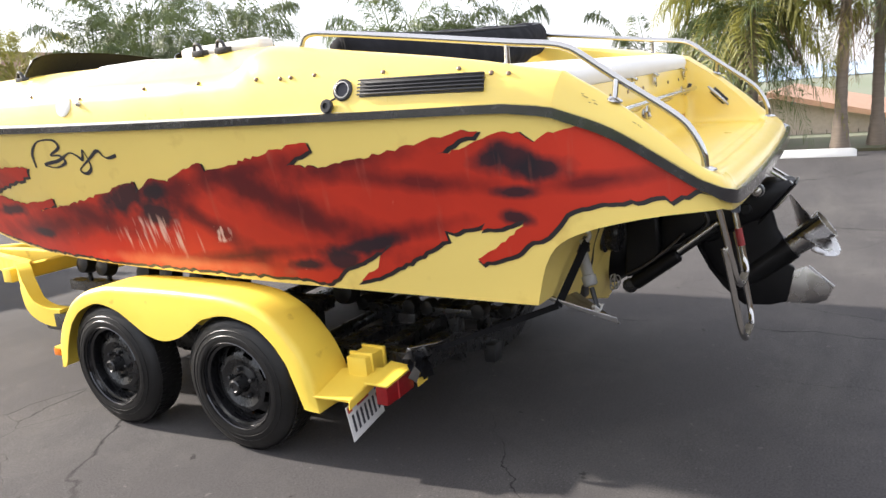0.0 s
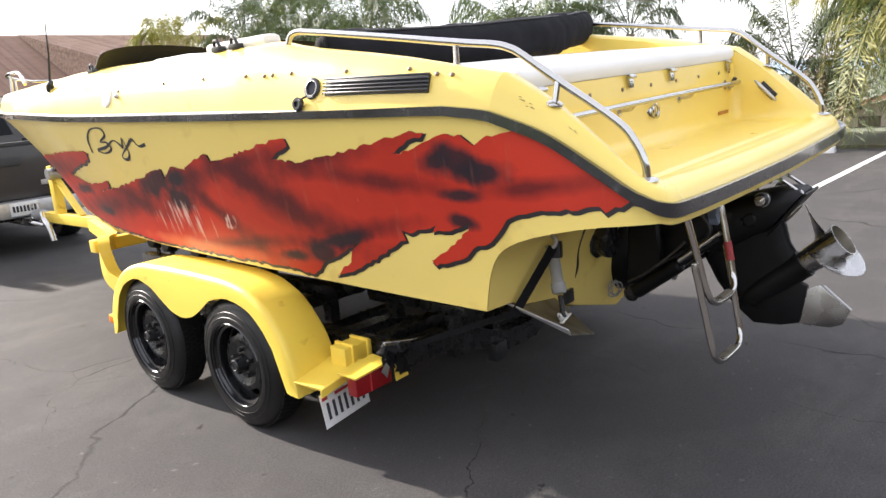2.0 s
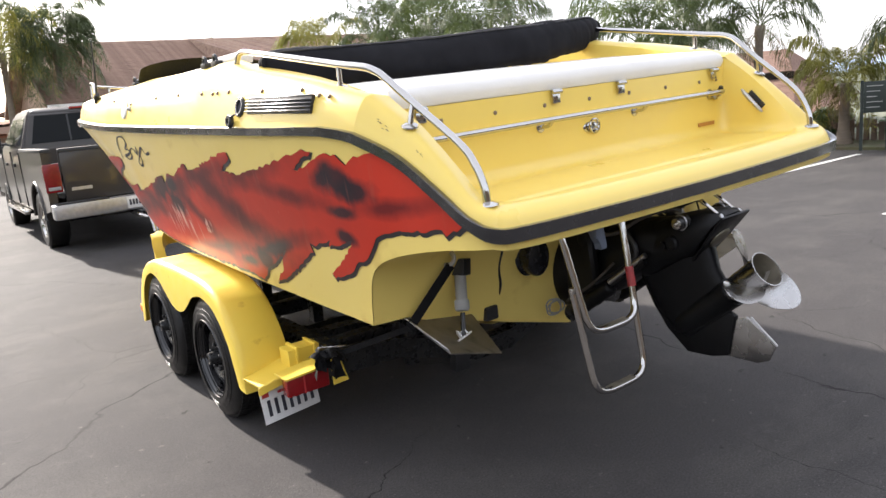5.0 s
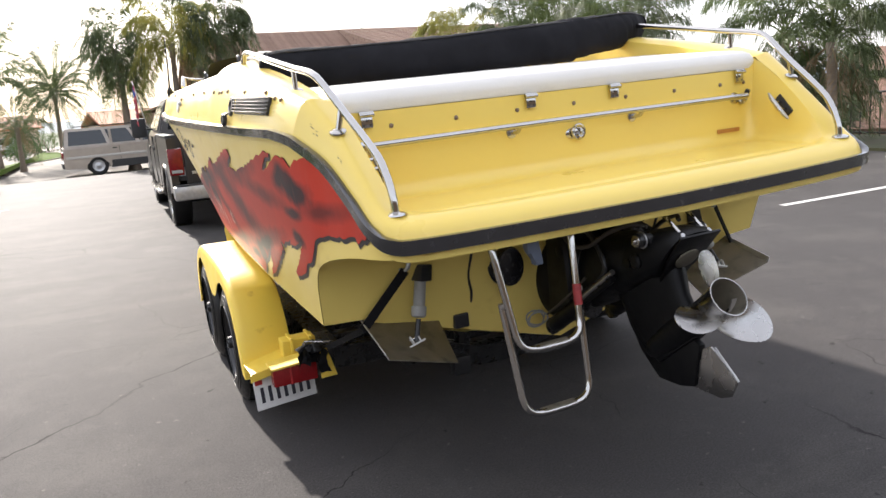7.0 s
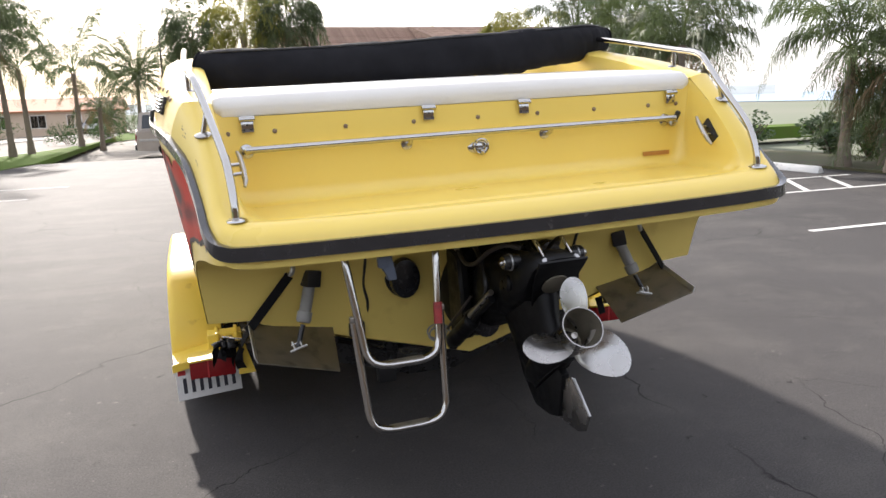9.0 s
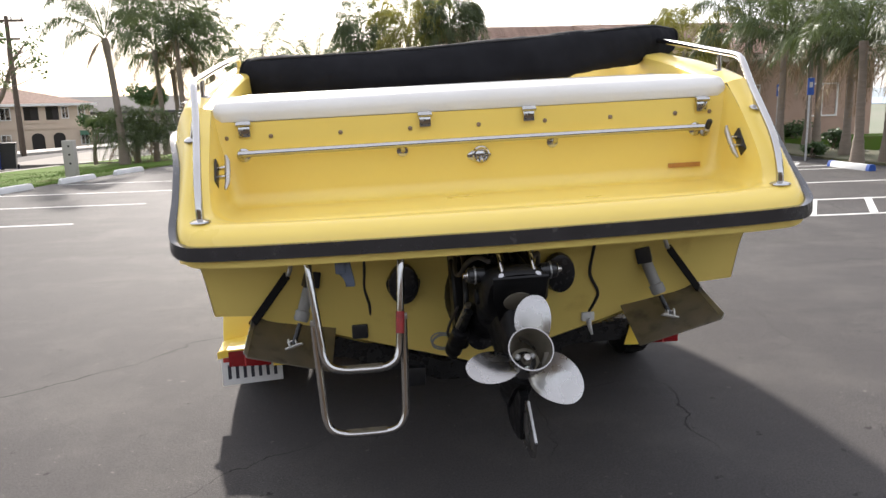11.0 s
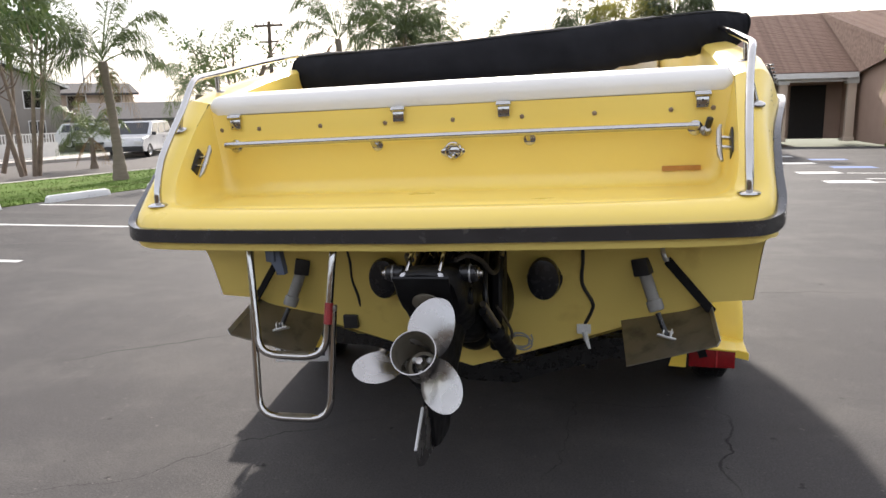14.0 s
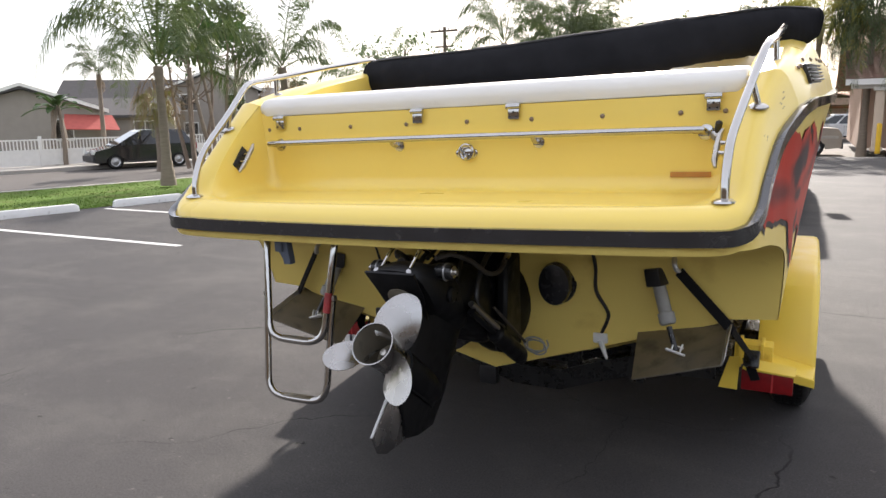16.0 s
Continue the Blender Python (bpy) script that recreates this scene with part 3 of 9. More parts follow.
# deck moulding: stern platform with its raised wings
STATIONS = (
    ((1.107, 0.45, 1.432), (1.100, 0.45, 1.475), (1.055, 0.43, 1.56), (0.965, 0.43, 1.55), (0.925, 0.43, 1.195)),
    ((1.061, 0.28, 1.355), (1.052, 0.28, 1.395), (1.018, 0.28, 1.458), (0.950, 0.28, 1.445), (0.915, 0.28, 1.19)),
    ((1.036, 0.12, 1.25), (1.027, 0.12, 1.29), (0.997, 0.12, 1.328), (0.935, 0.13, 1.310), (0.905, 0.14, 1.188)),
    ((1.024, 0.0, 1.17), (1.008, 0.005, 1.212), (0.980, 0.03, 1.242), (0.915, 0.055, 1.222), (0.885, 0.068, 1.187)),
    ((0.988, -0.068, 1.13), (0.975, -0.05, 1.185), (0.94, -0.01, 1.207), (0.865, 0.025, 1.2), (0.835, 0.036, 1.180)),
    ((0.88, -0.092, 1.12), (0.875, -0.076, 1.165), (0.86, -0.035, 1.195), (0.79, 0.0, 1.195), (0.77, 0.02, 1.181)),
    ((0.5, -0.105, 1.115), (0.5, -0.088, 1.16), (0.5, -0.05, 1.188), (0.5, -0.012, 1.19), (0.5, 0.002, 1.1775)),
    ((0.0, -0.11, 1.112), (0.0, -0.093, 1.157), (0.0, -0.055, 1.186), (0.0, -0.017, 1.188), (0.0, -0.003, 1.1765)),
)
lines = [spline([st[k] for st in STATIONS], 5) for k in range(5)]
rub_stern = lines[0]
bm = bmesh.new()
for s in (-1, 1):
    rings = []
    for i in range(len(lines[0])):
        ctrl = [Vector((s * ln[i].x, ln[i].y, ln[i].z)) for ln in lines]
        sec = spline(ctrl[:4], 4)
        rings.append(sec)
    loft(bm, rings, closed=False)
# the well: front wall, rounded corner, side walls and aft lip run round into the floor
tops = [Vector((x, 0.434, 1.50)) for x in (0.0, 0.25, 0.5, 0.7, 0.80)] + [Vector(q) for q in ((0.88, 0.434, 1.50), (0.925, 0.434, 1.505), (0.963, 0.430, 1.545), (0.961, 0.40, 1.528), (0.958, 0.37, 1.508))]
feet = [Vector((x, 0.428, 1.190)) for x in (0.0, 0.25, 0.5, 0.7, 0.80)] + [Vector((0.862 + 0.060 * math.sin(a), 0.368 + 0.060 * math.cos(a), 1.190)) for a in (radians(k) for k in (0, 22, 45, 68, 90))]
for i in range(len(lines[4])):
    if lines[4][i].y < 0.30 or i > 10:
        tops.append(lines[3][i])
        feet.append(lines[4][i])
edge = []
half = []
for i, (tp_, ft) in enumerate(zip(tops, feet)):
    a, b = feet[max(i - 1, 0)], feet[min(i + 1, len(feet) - 1)]
    if i in (0, len(feet) - 1):
        inward = Vector((0, -1 if i == 0 else 1, 0))
    else:
        t2 = (b - a).normalized()
        inward = Vector((t2.y, -t2.x, 0)).normalized()
        if inward.dot(Vector((0, 0.2, 0)) - Vector((ft.x, ft.y, 0))) < 0:
            inward = -inward
    up = tp_ - ft
    r = min(0.057, up.length * 0.62)
    p0, p2 = ft + up.normalized() * r, ft + inward * r
    row = [tp_, tp_.lerp(p0, 0.06), tp_.lerp(p0, 0.5)] + [p0 * (1 - f) ** 2 + ft * 2 * f * (1 - f) + p2 * f * f for f in (k / 8 for k in range(9))]
    half.append(row)
    edge.append(row[-1])
for s in (-1, 1):
    loft(bm, [[(s * q.x, q.y, q.z) for q in row] for row in half], closed=False)
rows = []
for q in edge[9:]:
    if not rows or q.y < rows[-1][0][1] - 0.0015:
        rows.append([(q.x * (-1 + k / 8), q.y, q.z) for k in range(17)])
front = edge[4]
rows.insert(0, [(front.x * (-1 + k / 8), front.y, front.z) for k in range(17)])
loft(bm, rows, closed=False)
bmesh.ops.remove_doubles(bm, verts=bm.verts[:], dist=0.0006)
platform = part("swim_platform", bm, GEL, boat, "moulded yellow swim platform with raised side wings", sharp=40)

# scuffs worn through on the wings
WORN = mat("worn_gelcoat", (0.20, 0.12, 0.05), 0.7, col2=(0.30, 0.20, 0.06), scale=60)
rnd = random.Random(9)
for s in (-1, 1):
    for i0, f0 in ((2, 0.55), (3, 0.35), (7, 0.5)):
        bm = bmesh.new()
        for k in range(4):
            i, f = i0 + rnd.random() * 0.8, f0 + rnd.uniform(-0.12, 0.12)
            vs = []
            for di, df in ((0, 0), (0.25 + 0.2 * rnd.random(), 0.012), (0.28, 0.035), (0.05, 0.03)):
                u = min(i + di, len(lines[1]) - 2)
                a, g = int(u), u - int(u)
                q = lines[1][a].lerp(lines[1][a + 1], g).lerp(lines[2][a].lerp(lines[2][a + 1], g), f + df)
                vs.append(bm.verts.new((s * (q.x + 0.012), q.y - 0.002, q.z + 0.008)))
            bm.faces.new(vs)
        part("scuff", bm, WORN, platform, "dark worn scuff", smooth=False)

# gunwales and foredeck
crest_z = table((0.45, 0.63, 0.9, 1.2, 1.5, 1.64, 1.72, 1.80, 1.9, 2.6, 3.4, 4.2, 5.0, 6.0, 6.85), (1.56, 1.605, 1.655, 1.70, 1.75, 1.768, 1.745, 1.695, 1.69, 1.705, 1.725, 1.74, 1.75, 1.76, 1.755))
inset = table((0.45, 1.6, 1.85, 2.6, 4.0, 5.5, 6.85), (0.06, 0.13, 0.085, 0.075, 0.075, 0.07, 0.01))
inner_x = table((0.45, 1.6, 1.85, 2.6, 3.3, 4.2, 5.2, 6.2, 6.85), (0.965, 0.97, 0.93, 0.93, 0.90, 0.78, 0.55, 0.2, 0.003))
inner_z = table((0.45, 0.9, 1.5, 1.64, 1.85, 2.6, 3.4, 4.2, 5.0, 6.0, 6.85), (1.55, 1.65, 1.75, 1.78, 1.785, 1.795, 1.81, 1.82, 1.82, 1.80, 1.757))
dy = [0.43, 0.55, 0.7, 0.9, 1.1, 1.3, 1.5, 1.6, 1.65, 1.69, 1.73, 1.77, 1.81, 1.9, 2.1, 2.4, 2.7, 3.0, 3.2, 3.25, 3.5, 3.8, 4.1, 4.4, 4.7, 5.0, 5.3, 5.6, 5.9, 6.2, 6.5, 6.7, 6.84]
bm = bmesh.new()
for s in (-1, 1):
    rings = []
    for y in dy:
        rx, rz, ci, cz2 = rub_x(y), rub_z(y), inset(y), crest_z(y)
        cx2 = max(rx - ci, 0.004)
        ix, iz = min(inner_x(y), max(cx2 - 0.03, 0.003)), inner_z(y)
        end = (0.0, iz + 0.05 * min(1, (6.85 - y) / 1.5)) if y > 3.22 else (ix - 0.012, 1.18)
        sec = [(rx, rz), (rx - ci * 0.12, rz + (cz2 - rz) * 0.22), (rx - ci * 0.35, rz + (cz2 - rz) * 0.6), (rx - ci * 0.72, rz + (cz2 - rz) * 0.93), (cx2 - 0.012, cz2 + 0.003),
               (cx2 * 0.5 + ix * 0.5, cz2 * 0.5 + iz * 0.5 + 0.004), (ix, iz), (ix * 0.985, iz - 0.012 if y < 3.22 else iz + 0.004), end]
        rings.append([(s * x, y, z) for x, z in sec])
    loft(bm, rings, closed=False)
bmesh.ops.remove_doubles(bm, verts=bm.verts[:], dist=0.0004)
deck = part("deck", bm, GEL, boat, "yellow deck moulding with sloping gunwales", sharp=40)
part("cockpit_floor", B(-0.95, 0.95, 0.44, 3.25, 1.14, 1.19), mat("cockpit_carpet", (0.10, 0.10, 0.11), 0.95), boat, "dark cockpit sole")
part("engine_box", B(-0.93, 0.93, 0.445, 1.1, 1.2, 1.495, bevel=0.01), GEL, boat)
part("dashboard", B(-0.88, 0.88, 3.05, 3.4, 1.2, 1.80, bevel=0.03), VINYL, boat, "white moulded dashboard")

# rub rail
rubline = [Vector((-rub_x(y) - 0.006, y, rub_z(y))) for y in np.linspace(6.8, 0.5, 60)]
rubline += [Vector((-p.x - (0.006 if p.x > 0.9 else 0), p.y - (0.006 if p.y < 0 else 0), p.z)) for p in rub_stern]
rubline += [Vector((-p.x, p.y, p.z)) for p in rubline[-2::-1]]
bm = bmesh.new()
rings = []
for i, p in enumerate(rubline):
    t = (rubline[min(i + 1, len(rubline) - 1)] - rubline[max(i - 1, 0)]).normalized()
    out = t.cross(Vector((0, 0, 1)))
    out = -out.normalized() if out.length > 1e-6 else Vector((-1, 0, 0))
    up = out.cross(t).normalized()
    if up.z < 0:
        up = -up
    k = 0.66 + 0.34 * min(1.0, abs(t.x) * 1.3)
    rings.append([p + out * a + up * (b * k + 0.006 * (1 - k)) for a, b in ((-0.014, 0.021), (0.000, 0.023), (0.008, 0.0215), (0.014, 0.017), (0.018, 0.010), (0.0195, 0.003), (0.018, -0.003), (0.0125, -0.007), (0.0125, -0.009), (0.016, -0.012), (0.015, -0.018), (0.006, -0.023), (-0.014, -0.022))])
loft(bm, rings, closed=True)
part("rub_rail", bm, RAIL, boat, "worn black rubber rub rail", sharp=60)
# narrow ledge of the deck moulding on top of the rail; its pale colour paints the highlight
for s in (-1, 1):
    rings = []
    for y in np.linspace(0.52, 6.78, 70):
        x, z = rub_x(y), rub_z(y)
        k = min(1.0, max(0.0, (y - 0.6) / 1.2))
        rings.append([(s * (x + a), y, z + 0.010 + (b - 0.018) * k) for a, b in ((-0.03, 0.020), (0.004 * k, 0.020), (0.009 * k, 0.023), (0.009 * k, 0.028), (0.003 * k, 0.032), (-0.03, 0.036))])
    bm = bmesh.new()
    loft(bm, rings)
    part("deck_ledge", bm, mat("rail_highlight_paint", (0.74, 0.72, 0.66), 0.3, coat=0.4, col2=(0.60, 0.58, 0.52), scale=6) if "rail_highlight_paint" not in bpy.data.materials else bpy.data.materials["rail_highlight_paint"], boat, "deck ledge above the rub rail, its highlight painted as a pale strip", sharp=50)

# yellow return of the moulding below the rail
bm = bmesh.new()
for s in (-1, 1):
    rings = []
    for q in rub_stern[3:]:
        back = 0.04 if q.y < -0.03 else 0.0
        rings.append([(s * (q.x - 0.002), q.y, q.z - 0.018), (s * (q.x - 0.004), q.y + 0.001, q.z - 0.046), (s * (q.x - 0.012), q.y + 0.004, q.z - 0.050), (s * (q.x - 0.05), q.y + back, q.z - 0.046)])
    loft(bm, rings, closed=False)
part("platform_lip", bm, GEL_SIDE, boat, sharp=50)

# sun pad
pad = thing("sun_pad", "white vinyl sun pad with worn spots over the engine box", "cushion", BOAT)
bm = bmesh.new()
rings = []
for x, k in ((-0.962, 0.6), (-0.955, 0.9), (-0.93, 1.0), (-0.4, 1.02), (0, 1.03), (0.4, 1.02), (0.93, 1.0), (0.955, 0.9), (0.962, 0.6)):
    c = (0.80, 1.56)
    sec = [(0.432, 1.503), (0.424, 1.53), (0.430, 1.552), (0.446, 1.569), (0.475, 1.579), (0.52, 1.585), (0.8, 1.60), (1.1, 1.615), (1.16, 1.60), (1.17, 1.52), (1.15, 1.50)]
    rings.append([(x, c[0] + (y - c[0]) * (0.96 + 0.04 * k), (c[1] - 0.02) + (z - c[1] + 0.02) * k) for y, z in sec])
loft(bm, rings)
part("cushion", bm, VINYL, pad, sharp=60)
part("base_board", B(-0.93, 0.93, 0.47, 1.15, 1.492, 1.506), VINYL, pad)

# hinges, screws, grab bar and fittings of the well
def hinge():
    h = thing("hinge", "", "", None)
    bm = B(-0.022, 0.022, -0.006, 0.0, -0.052, -0.012, bevel=0.003)
    part("leaf", bm, CHROME, h)
    bm = cyl((-0.027, -0.009, -0.006), (0.027, -0.009, -0.006), 0.0085, 12)
    box(bm, -0.027, 0.027, -0.011, 0.002, -0.008, 0.006, bevel=0.003)
    part("knuckle", bm, CHROME, h)
    for x, z in ((-0.012, -0.042), (0.012, -0.042), (0.0, -0.026)):
        part("screw", lathe([(0.004, 0), (0.003, 0.002)], (x, -0.006, z), (x, -0.1, z), 8), PLASTIC, h)
    return h


hin = hinge()
tagged(hin, "stainless steel hinge under the sun pad", "hinge", "sun pad hinges")
hin.matrix_world = BOAT @ pose(-0.855, 0.424, 1.497) @ Matrix.Scale(0.98, 4)
for x in (-0.197, 0.193, 0.865):
    copy_thing(hin, BOAT @ pose(x, 0.424, 1.497) @ Matrix.Scale(0.98, 4))
for x in (-0.922, -0.763, -0.51, -0.253, 0.004, 0.256, 0.509, 0.764, 0.90):
    part("deck_screw", lathe([(0.0085, 0), (0.008, 0.003), (0.003, 0.005)], (x, 0.4325, 1.445), (x, 0.3, 1.445), 10), STUD, platform)

bar = thing("grab_bar", "stainless steel grab bar across the well", "rail", BOAT)
part("tube", tube([(-0.865, 0.43, 1.380), (-0.862, 0.385, 1.384), (-0.84, 0.366, 1.388), (-0.8, 0.362, 1.389), (0, 0.362, 1.392), (0.775, 0.362, 1.391), (0.815, 0.366, 1.389), (0.838, 0.385, 1.386), (0.842, 0.43, 1.382)], 0.0115, 18, 5), CHROME, bar, sharp=60)
for x in (-0.287, 0.282):
    part("standoff", tube([(x, 0.43, 1.365), (x, 0.385, 1.368), (x, 0.364, 1.386)], 0.008, 10, 4), CHROME, bar)
    part("flange", lathe([(0.022, 0), (0.021, 0.004), (0.010, 0.007)], (x, 0.432, 1.364), (x, 0.3, 1.364), 16), CHROME, bar)
for x in (-0.866, 0.843):
    part("flange", lathe([(0.026, 0), (0.025, 0.004), (0.012, 0.008)], (x, 0.433, 1.381), (x, 0.3, 1.381), 16), CHROME, bar)

tow = thing("tow_ring", "stainless steel tow ring on an oval plate", "fitting", BOAT)
bm = lathe([(0.03, 0), (0.03, 0.004), (0.026, 0.006)], (0, 0.434, 1.33), (0, 0.3, 1.33), 24)
bmesh.ops.scale(bm, vec=(1.5, 1, 0.75), verts=bm.verts[:], space=Matrix.Translation((0, 0, -1.33)))
part("plate", bm, CHROME, tow)
part("ring", tube([(0.006 + 0.027 * math.cos(a), 0.415, 1.335 + 0.027 * math.sin(a)) for a in np.linspace(0, math.tau, 24, endpoint=False)], 0.006, 8, closed=True), CHROME, tow)
part("eye", tube([(0.006, 0.433, 1.312), (0.006, 0.412, 1.308), (0.006, 0.406, 1.318), (0.006, 0.433, 1.322)], 0.007, 8, 4), CHROME, tow)

plug = thing("drain_fitting", "small steel drain fitting with a black cap", "fitting", BOAT)
part("stem", lathe([(0.018, 0), (0.018, 0.008), (0.010, 0.012), (0.010, 0.03)], (0.876, 0.427, 1.368), (0.884, 0.33, 1.40), 14), STEEL, plug)
part("cap", lathe([(0.009, 0), (0.011, 0.004), (0.011, 0.042), (0.006, 0.046)], (0.878, 0.412, 1.374), (0.890, 0.385, 1.43), 12), PLASTIC, plug)
tape = part("tape_strip", B(0.735, 0.862, 0.4215, 0.4255, 1.238, 1.255), TAPE)
tape.matrix_world = BOAT
tagged(tape, "strip of brown tape on the well wall", "tape")


def cleat(m):
    c = thing("cleat", "polished mooring cleat on the well's side wall", "cleat", m, group="stern cleats")
    bm = tube([(0, -0.075, 0.030), (0, -0.05, 0.036), (0, 0, 0.037), (0, 0.05, 0.036), (0, 0.075, 0.030)], [0.005, 0.009, 0.010, 0.009, 0.005], 10)
    part("horn_bar", bm, STEEL, c)
    for y in (-0.02, 0.02):
        part("post", cyl((0, y, 0), (0, y, 0.035), 0.007, 10), CHROME, c)
    part("recess", B(-0.02, 0.02, -0.05, 0.05, -0.004, 0.003, bevel=0.002), PLASTIC, c)
    return c


def basis(o, ya, za):
    y, z = Vector(ya).normalized(), Vector(za).normalized()
    x = y.cross(z).normalized()
    y = z.cross(x)
    return Matrix(((x.x, y.x, z.x, o[0]), (x.y, y.y, z.y, o[1]), (x.z, y.z, z.z, o[2]), (0, 0, 0, 1)))


cleat(BOAT @ basis((-0.932, 0.25, 1.335), (0, 0.70, 0.71), (1, 0, 0.08)))
cleat(BOAT @ basis((0.932, 0.25, 1.335), (0, 0.70, 0.71), (-1, 0, 0.08)))

# stern rails
def stern_rail(s):
    r = thing("stern_rail", "bent stainless steel stern hand rail", "rail", BOAT, group="stern rails")
    P = [(0.945, 0.0, 1.212), (0.945, 0.006, 1.26), (0.948, 0.035, 1.325), (0.955, 0.09, 1.39), (0.985, 0.27, 1.525), (1.008, 0.385, 1.615), (1.016, 0.425, 1.638), (1.022, 0.48, 1.654), (1.03, 0.63, 1.676), (1.035, 1.0, 1.735), (1.03, 1.38, 1.792), (1.03, 1.46, 1.800), (1.032, 1.50, 1.788), (1.038, 1.52, 1.755)]
    part("tube", tube([(s * x, y, z) for x, y, z in P], 0.0125, 18, 6), CHROME, r, sharp=60)
    part("foot", lathe([(0.034, 0), (0.033, 0.005), (0.018, 0.012)], (s * 0.945, -0.002, 1.204), (s * 0.945, 0.0, 1.3), 18), CHROME, r)
    for x, y, z, dx, dy2, dz in ((1.005, 0.272, 1.458, -0.017, -0.005, 0.06), (1.032, 0.63, 1.602, -0.002, 0, 0.07)):
        part("stanchion", cyl((s * x, y, z - 0.01), (s * (x + dx), y + dy2, z + dz), 0.010, 12), CHROME, r)
        part("foot", lathe([(0.028, 0), (0.027, 0.004), (0.014, 0.010)], (s * x, y, z - 0.006), (s * (x + 0.01), y - 0.03, z + 0.08), 16), CHROME, r)
    return r


stern_rail(-1)
stern_rail(1)

# folded awning under its cover
roll = [(-0.985, 1.40, 1.712), (-0.965, 1.39, 1.715), (-0.90, 1.36, 1.715), (-0.6, 1.31, 1.712), (-0.2, 1.27, 1.716), (0.2, 1.25, 1.735), (0.55, 1.25, 1.750), (0.8, 1.28, 1.772), (0.98, 1.33, 1.790), (1.10, 1.385, 1.796), (1.15, 1.41, 1.794), (1.16, 1.415, 1.792)]
rr = [0.02, 0.058, 0.078, 0.083, 0.084, 0.082, 0.080, 0.077, 0.070, 0.056, 0.040, 0.015]
pts = spline(roll, 18)
rad = [table(range(len(rr)), rr)(i / 18) for i in range(len(pts))]
bm = tube(pts, rad, 28)
for v in bm.verts:
    q = v.co * 9
    d = noise.noise(Vector((q.x * 0.5, q.y, q.z))) * 0.008 + noise.noise(Vector((q.x * 2.2 + q.z * 1.5, q.y * 1.5, q.z * 1.5))) * 0.005 + noise.noise(Vector((q.x * 7.0, q.y * 2.5, q.z * 2.5))) * 0.003
    c = min(pts, key=lambda p: (p - v.co).length_squared)
    v.co += (v.co - c).normalized() * d
    if v.co.z < c.z:
        v.co.z = c.z + (v.co.z - c.z) * 1.55      # the cloth sags below its poles
cover = thing("awning_cover", "folded awning in a wrinkled black canvas cover across the cockpit", "boat cover", BOAT)
part("canvas", bm, CANVAS, cover, sharp=70)
seam = []
for i in range(24, len(pts) - 24, 6):
    seam.append(pts[i] + Vector((0, -0.55, 0.83)).normalized() * (rad[i] + 0.002))
part("zip", tube(seam, 0.0045, 6), PLASTIC, cover, "black zip along the cover")
for i in (26, 176):
    t3 = (pts[i + 1] - pts[i - 1]).normalized()
    ux = t3.orthogonal().normalized()
    uy = t3.cross(ux)
    part("strap", tube([pts[i] + (ux * math.cos(a) + uy * math.sin(a)) * (rad[i] + 0.003) for a in np.linspace(0, math.tau, 24, endpoint=False)], 0.006, 6, closed=True), CANVAS, cover)

# decal
UPPER = ((5.15, 1.27), (4.63, 1.29), (4.0, 1.33), (3.64, 1.35), (3.27, 1.35), (3.31, 1.30), (3.61, 1.25), (3.85, 1.20), (3.50, 1.14), (3.20, 1.18), (3.21, 1.14), (3.39, 1.10), (3.11, 1.14), (2.91, 1.17), (2.78, 1.20), (2.50, 1.26), (2.51, 1.20), (2.38, 1.27), (2.27, 1.25), (2.14, 1.31), (2.03, 1.33), (2.02, 1.29), (1.89, 1.31), (1.61, 1.37), (1.44, 1.39), (1.43, 1.36), (1.53, 1.32), (1.57, 1.30), (1.37, 1.29), (1.06, 1.34), (0.77, 1.40), (0.71, 1.39), (0.81, 1.35), (0.88, 1.32), (0.79, 1.33), (0.65, 1.38), (0.57, 1.38), (0.52, 1.34), (0.49, 1.36), (0.36, 1.39), (0.25, 1.355))
LOWER = ((-0.015, 1.155), (0.06, 1.14), (0.09, 1.12), (0.11, 1.14), (0.38, 1.11), (0.43, 1.09), (0.47, 1.04), (0.50, 1.01), (0.58, 0.98), (0.61, 0.95), (0.76, 0.90), (0.78, 0.92), (0.66, 0.99), (0.58, 1.07), (0.67, 1.04), (0.75, 1.03), (0.73, 1.06), (0.86, 1.02), (0.90, 1.03), (0.89, 0.99), (1.18, 0.85), (1.35, 0.79), (1.30, 0.83), (1.23, 0.87), (1.21, 0.92), (1.14, 0.97), (1.41, 0.85), (1.49, 0.79), (1.69, 0.805), (2.19, 0.815), (2.87, 0.83), (3.6, 0.865), (4.2, 0.92), (4.7, 0.985), (5.05, 1.06))


def ragged(poly, step, amp, rnd):
    out = []
    for (a, b), (c, d) in zip(poly, poly[1:] + poly[:1]):
        n = max(1, int(math.hypot(c - a, d - b) / step))
        for i in range(n):
            t = i / n
            j = amp if 0 < i else 0
            out.append((a + (c - a) * t + rnd.uniform(-j, j), b + (d - b) * t + rnd.uniform(-j, j)))
    return out


def grown(poly, d):
    out = []
    n = len(poly)
    for i in range(n):
        a, b, c = poly[i - 1], poly[i], poly[(i + 1) % n]
        tx, ty = c[0] - a[0], c[1] - a[1]
        L = math.hypot(tx, ty) or 1
        out.append((b[0] + ty / L * d, b[1] - tx / L * d))
    return out


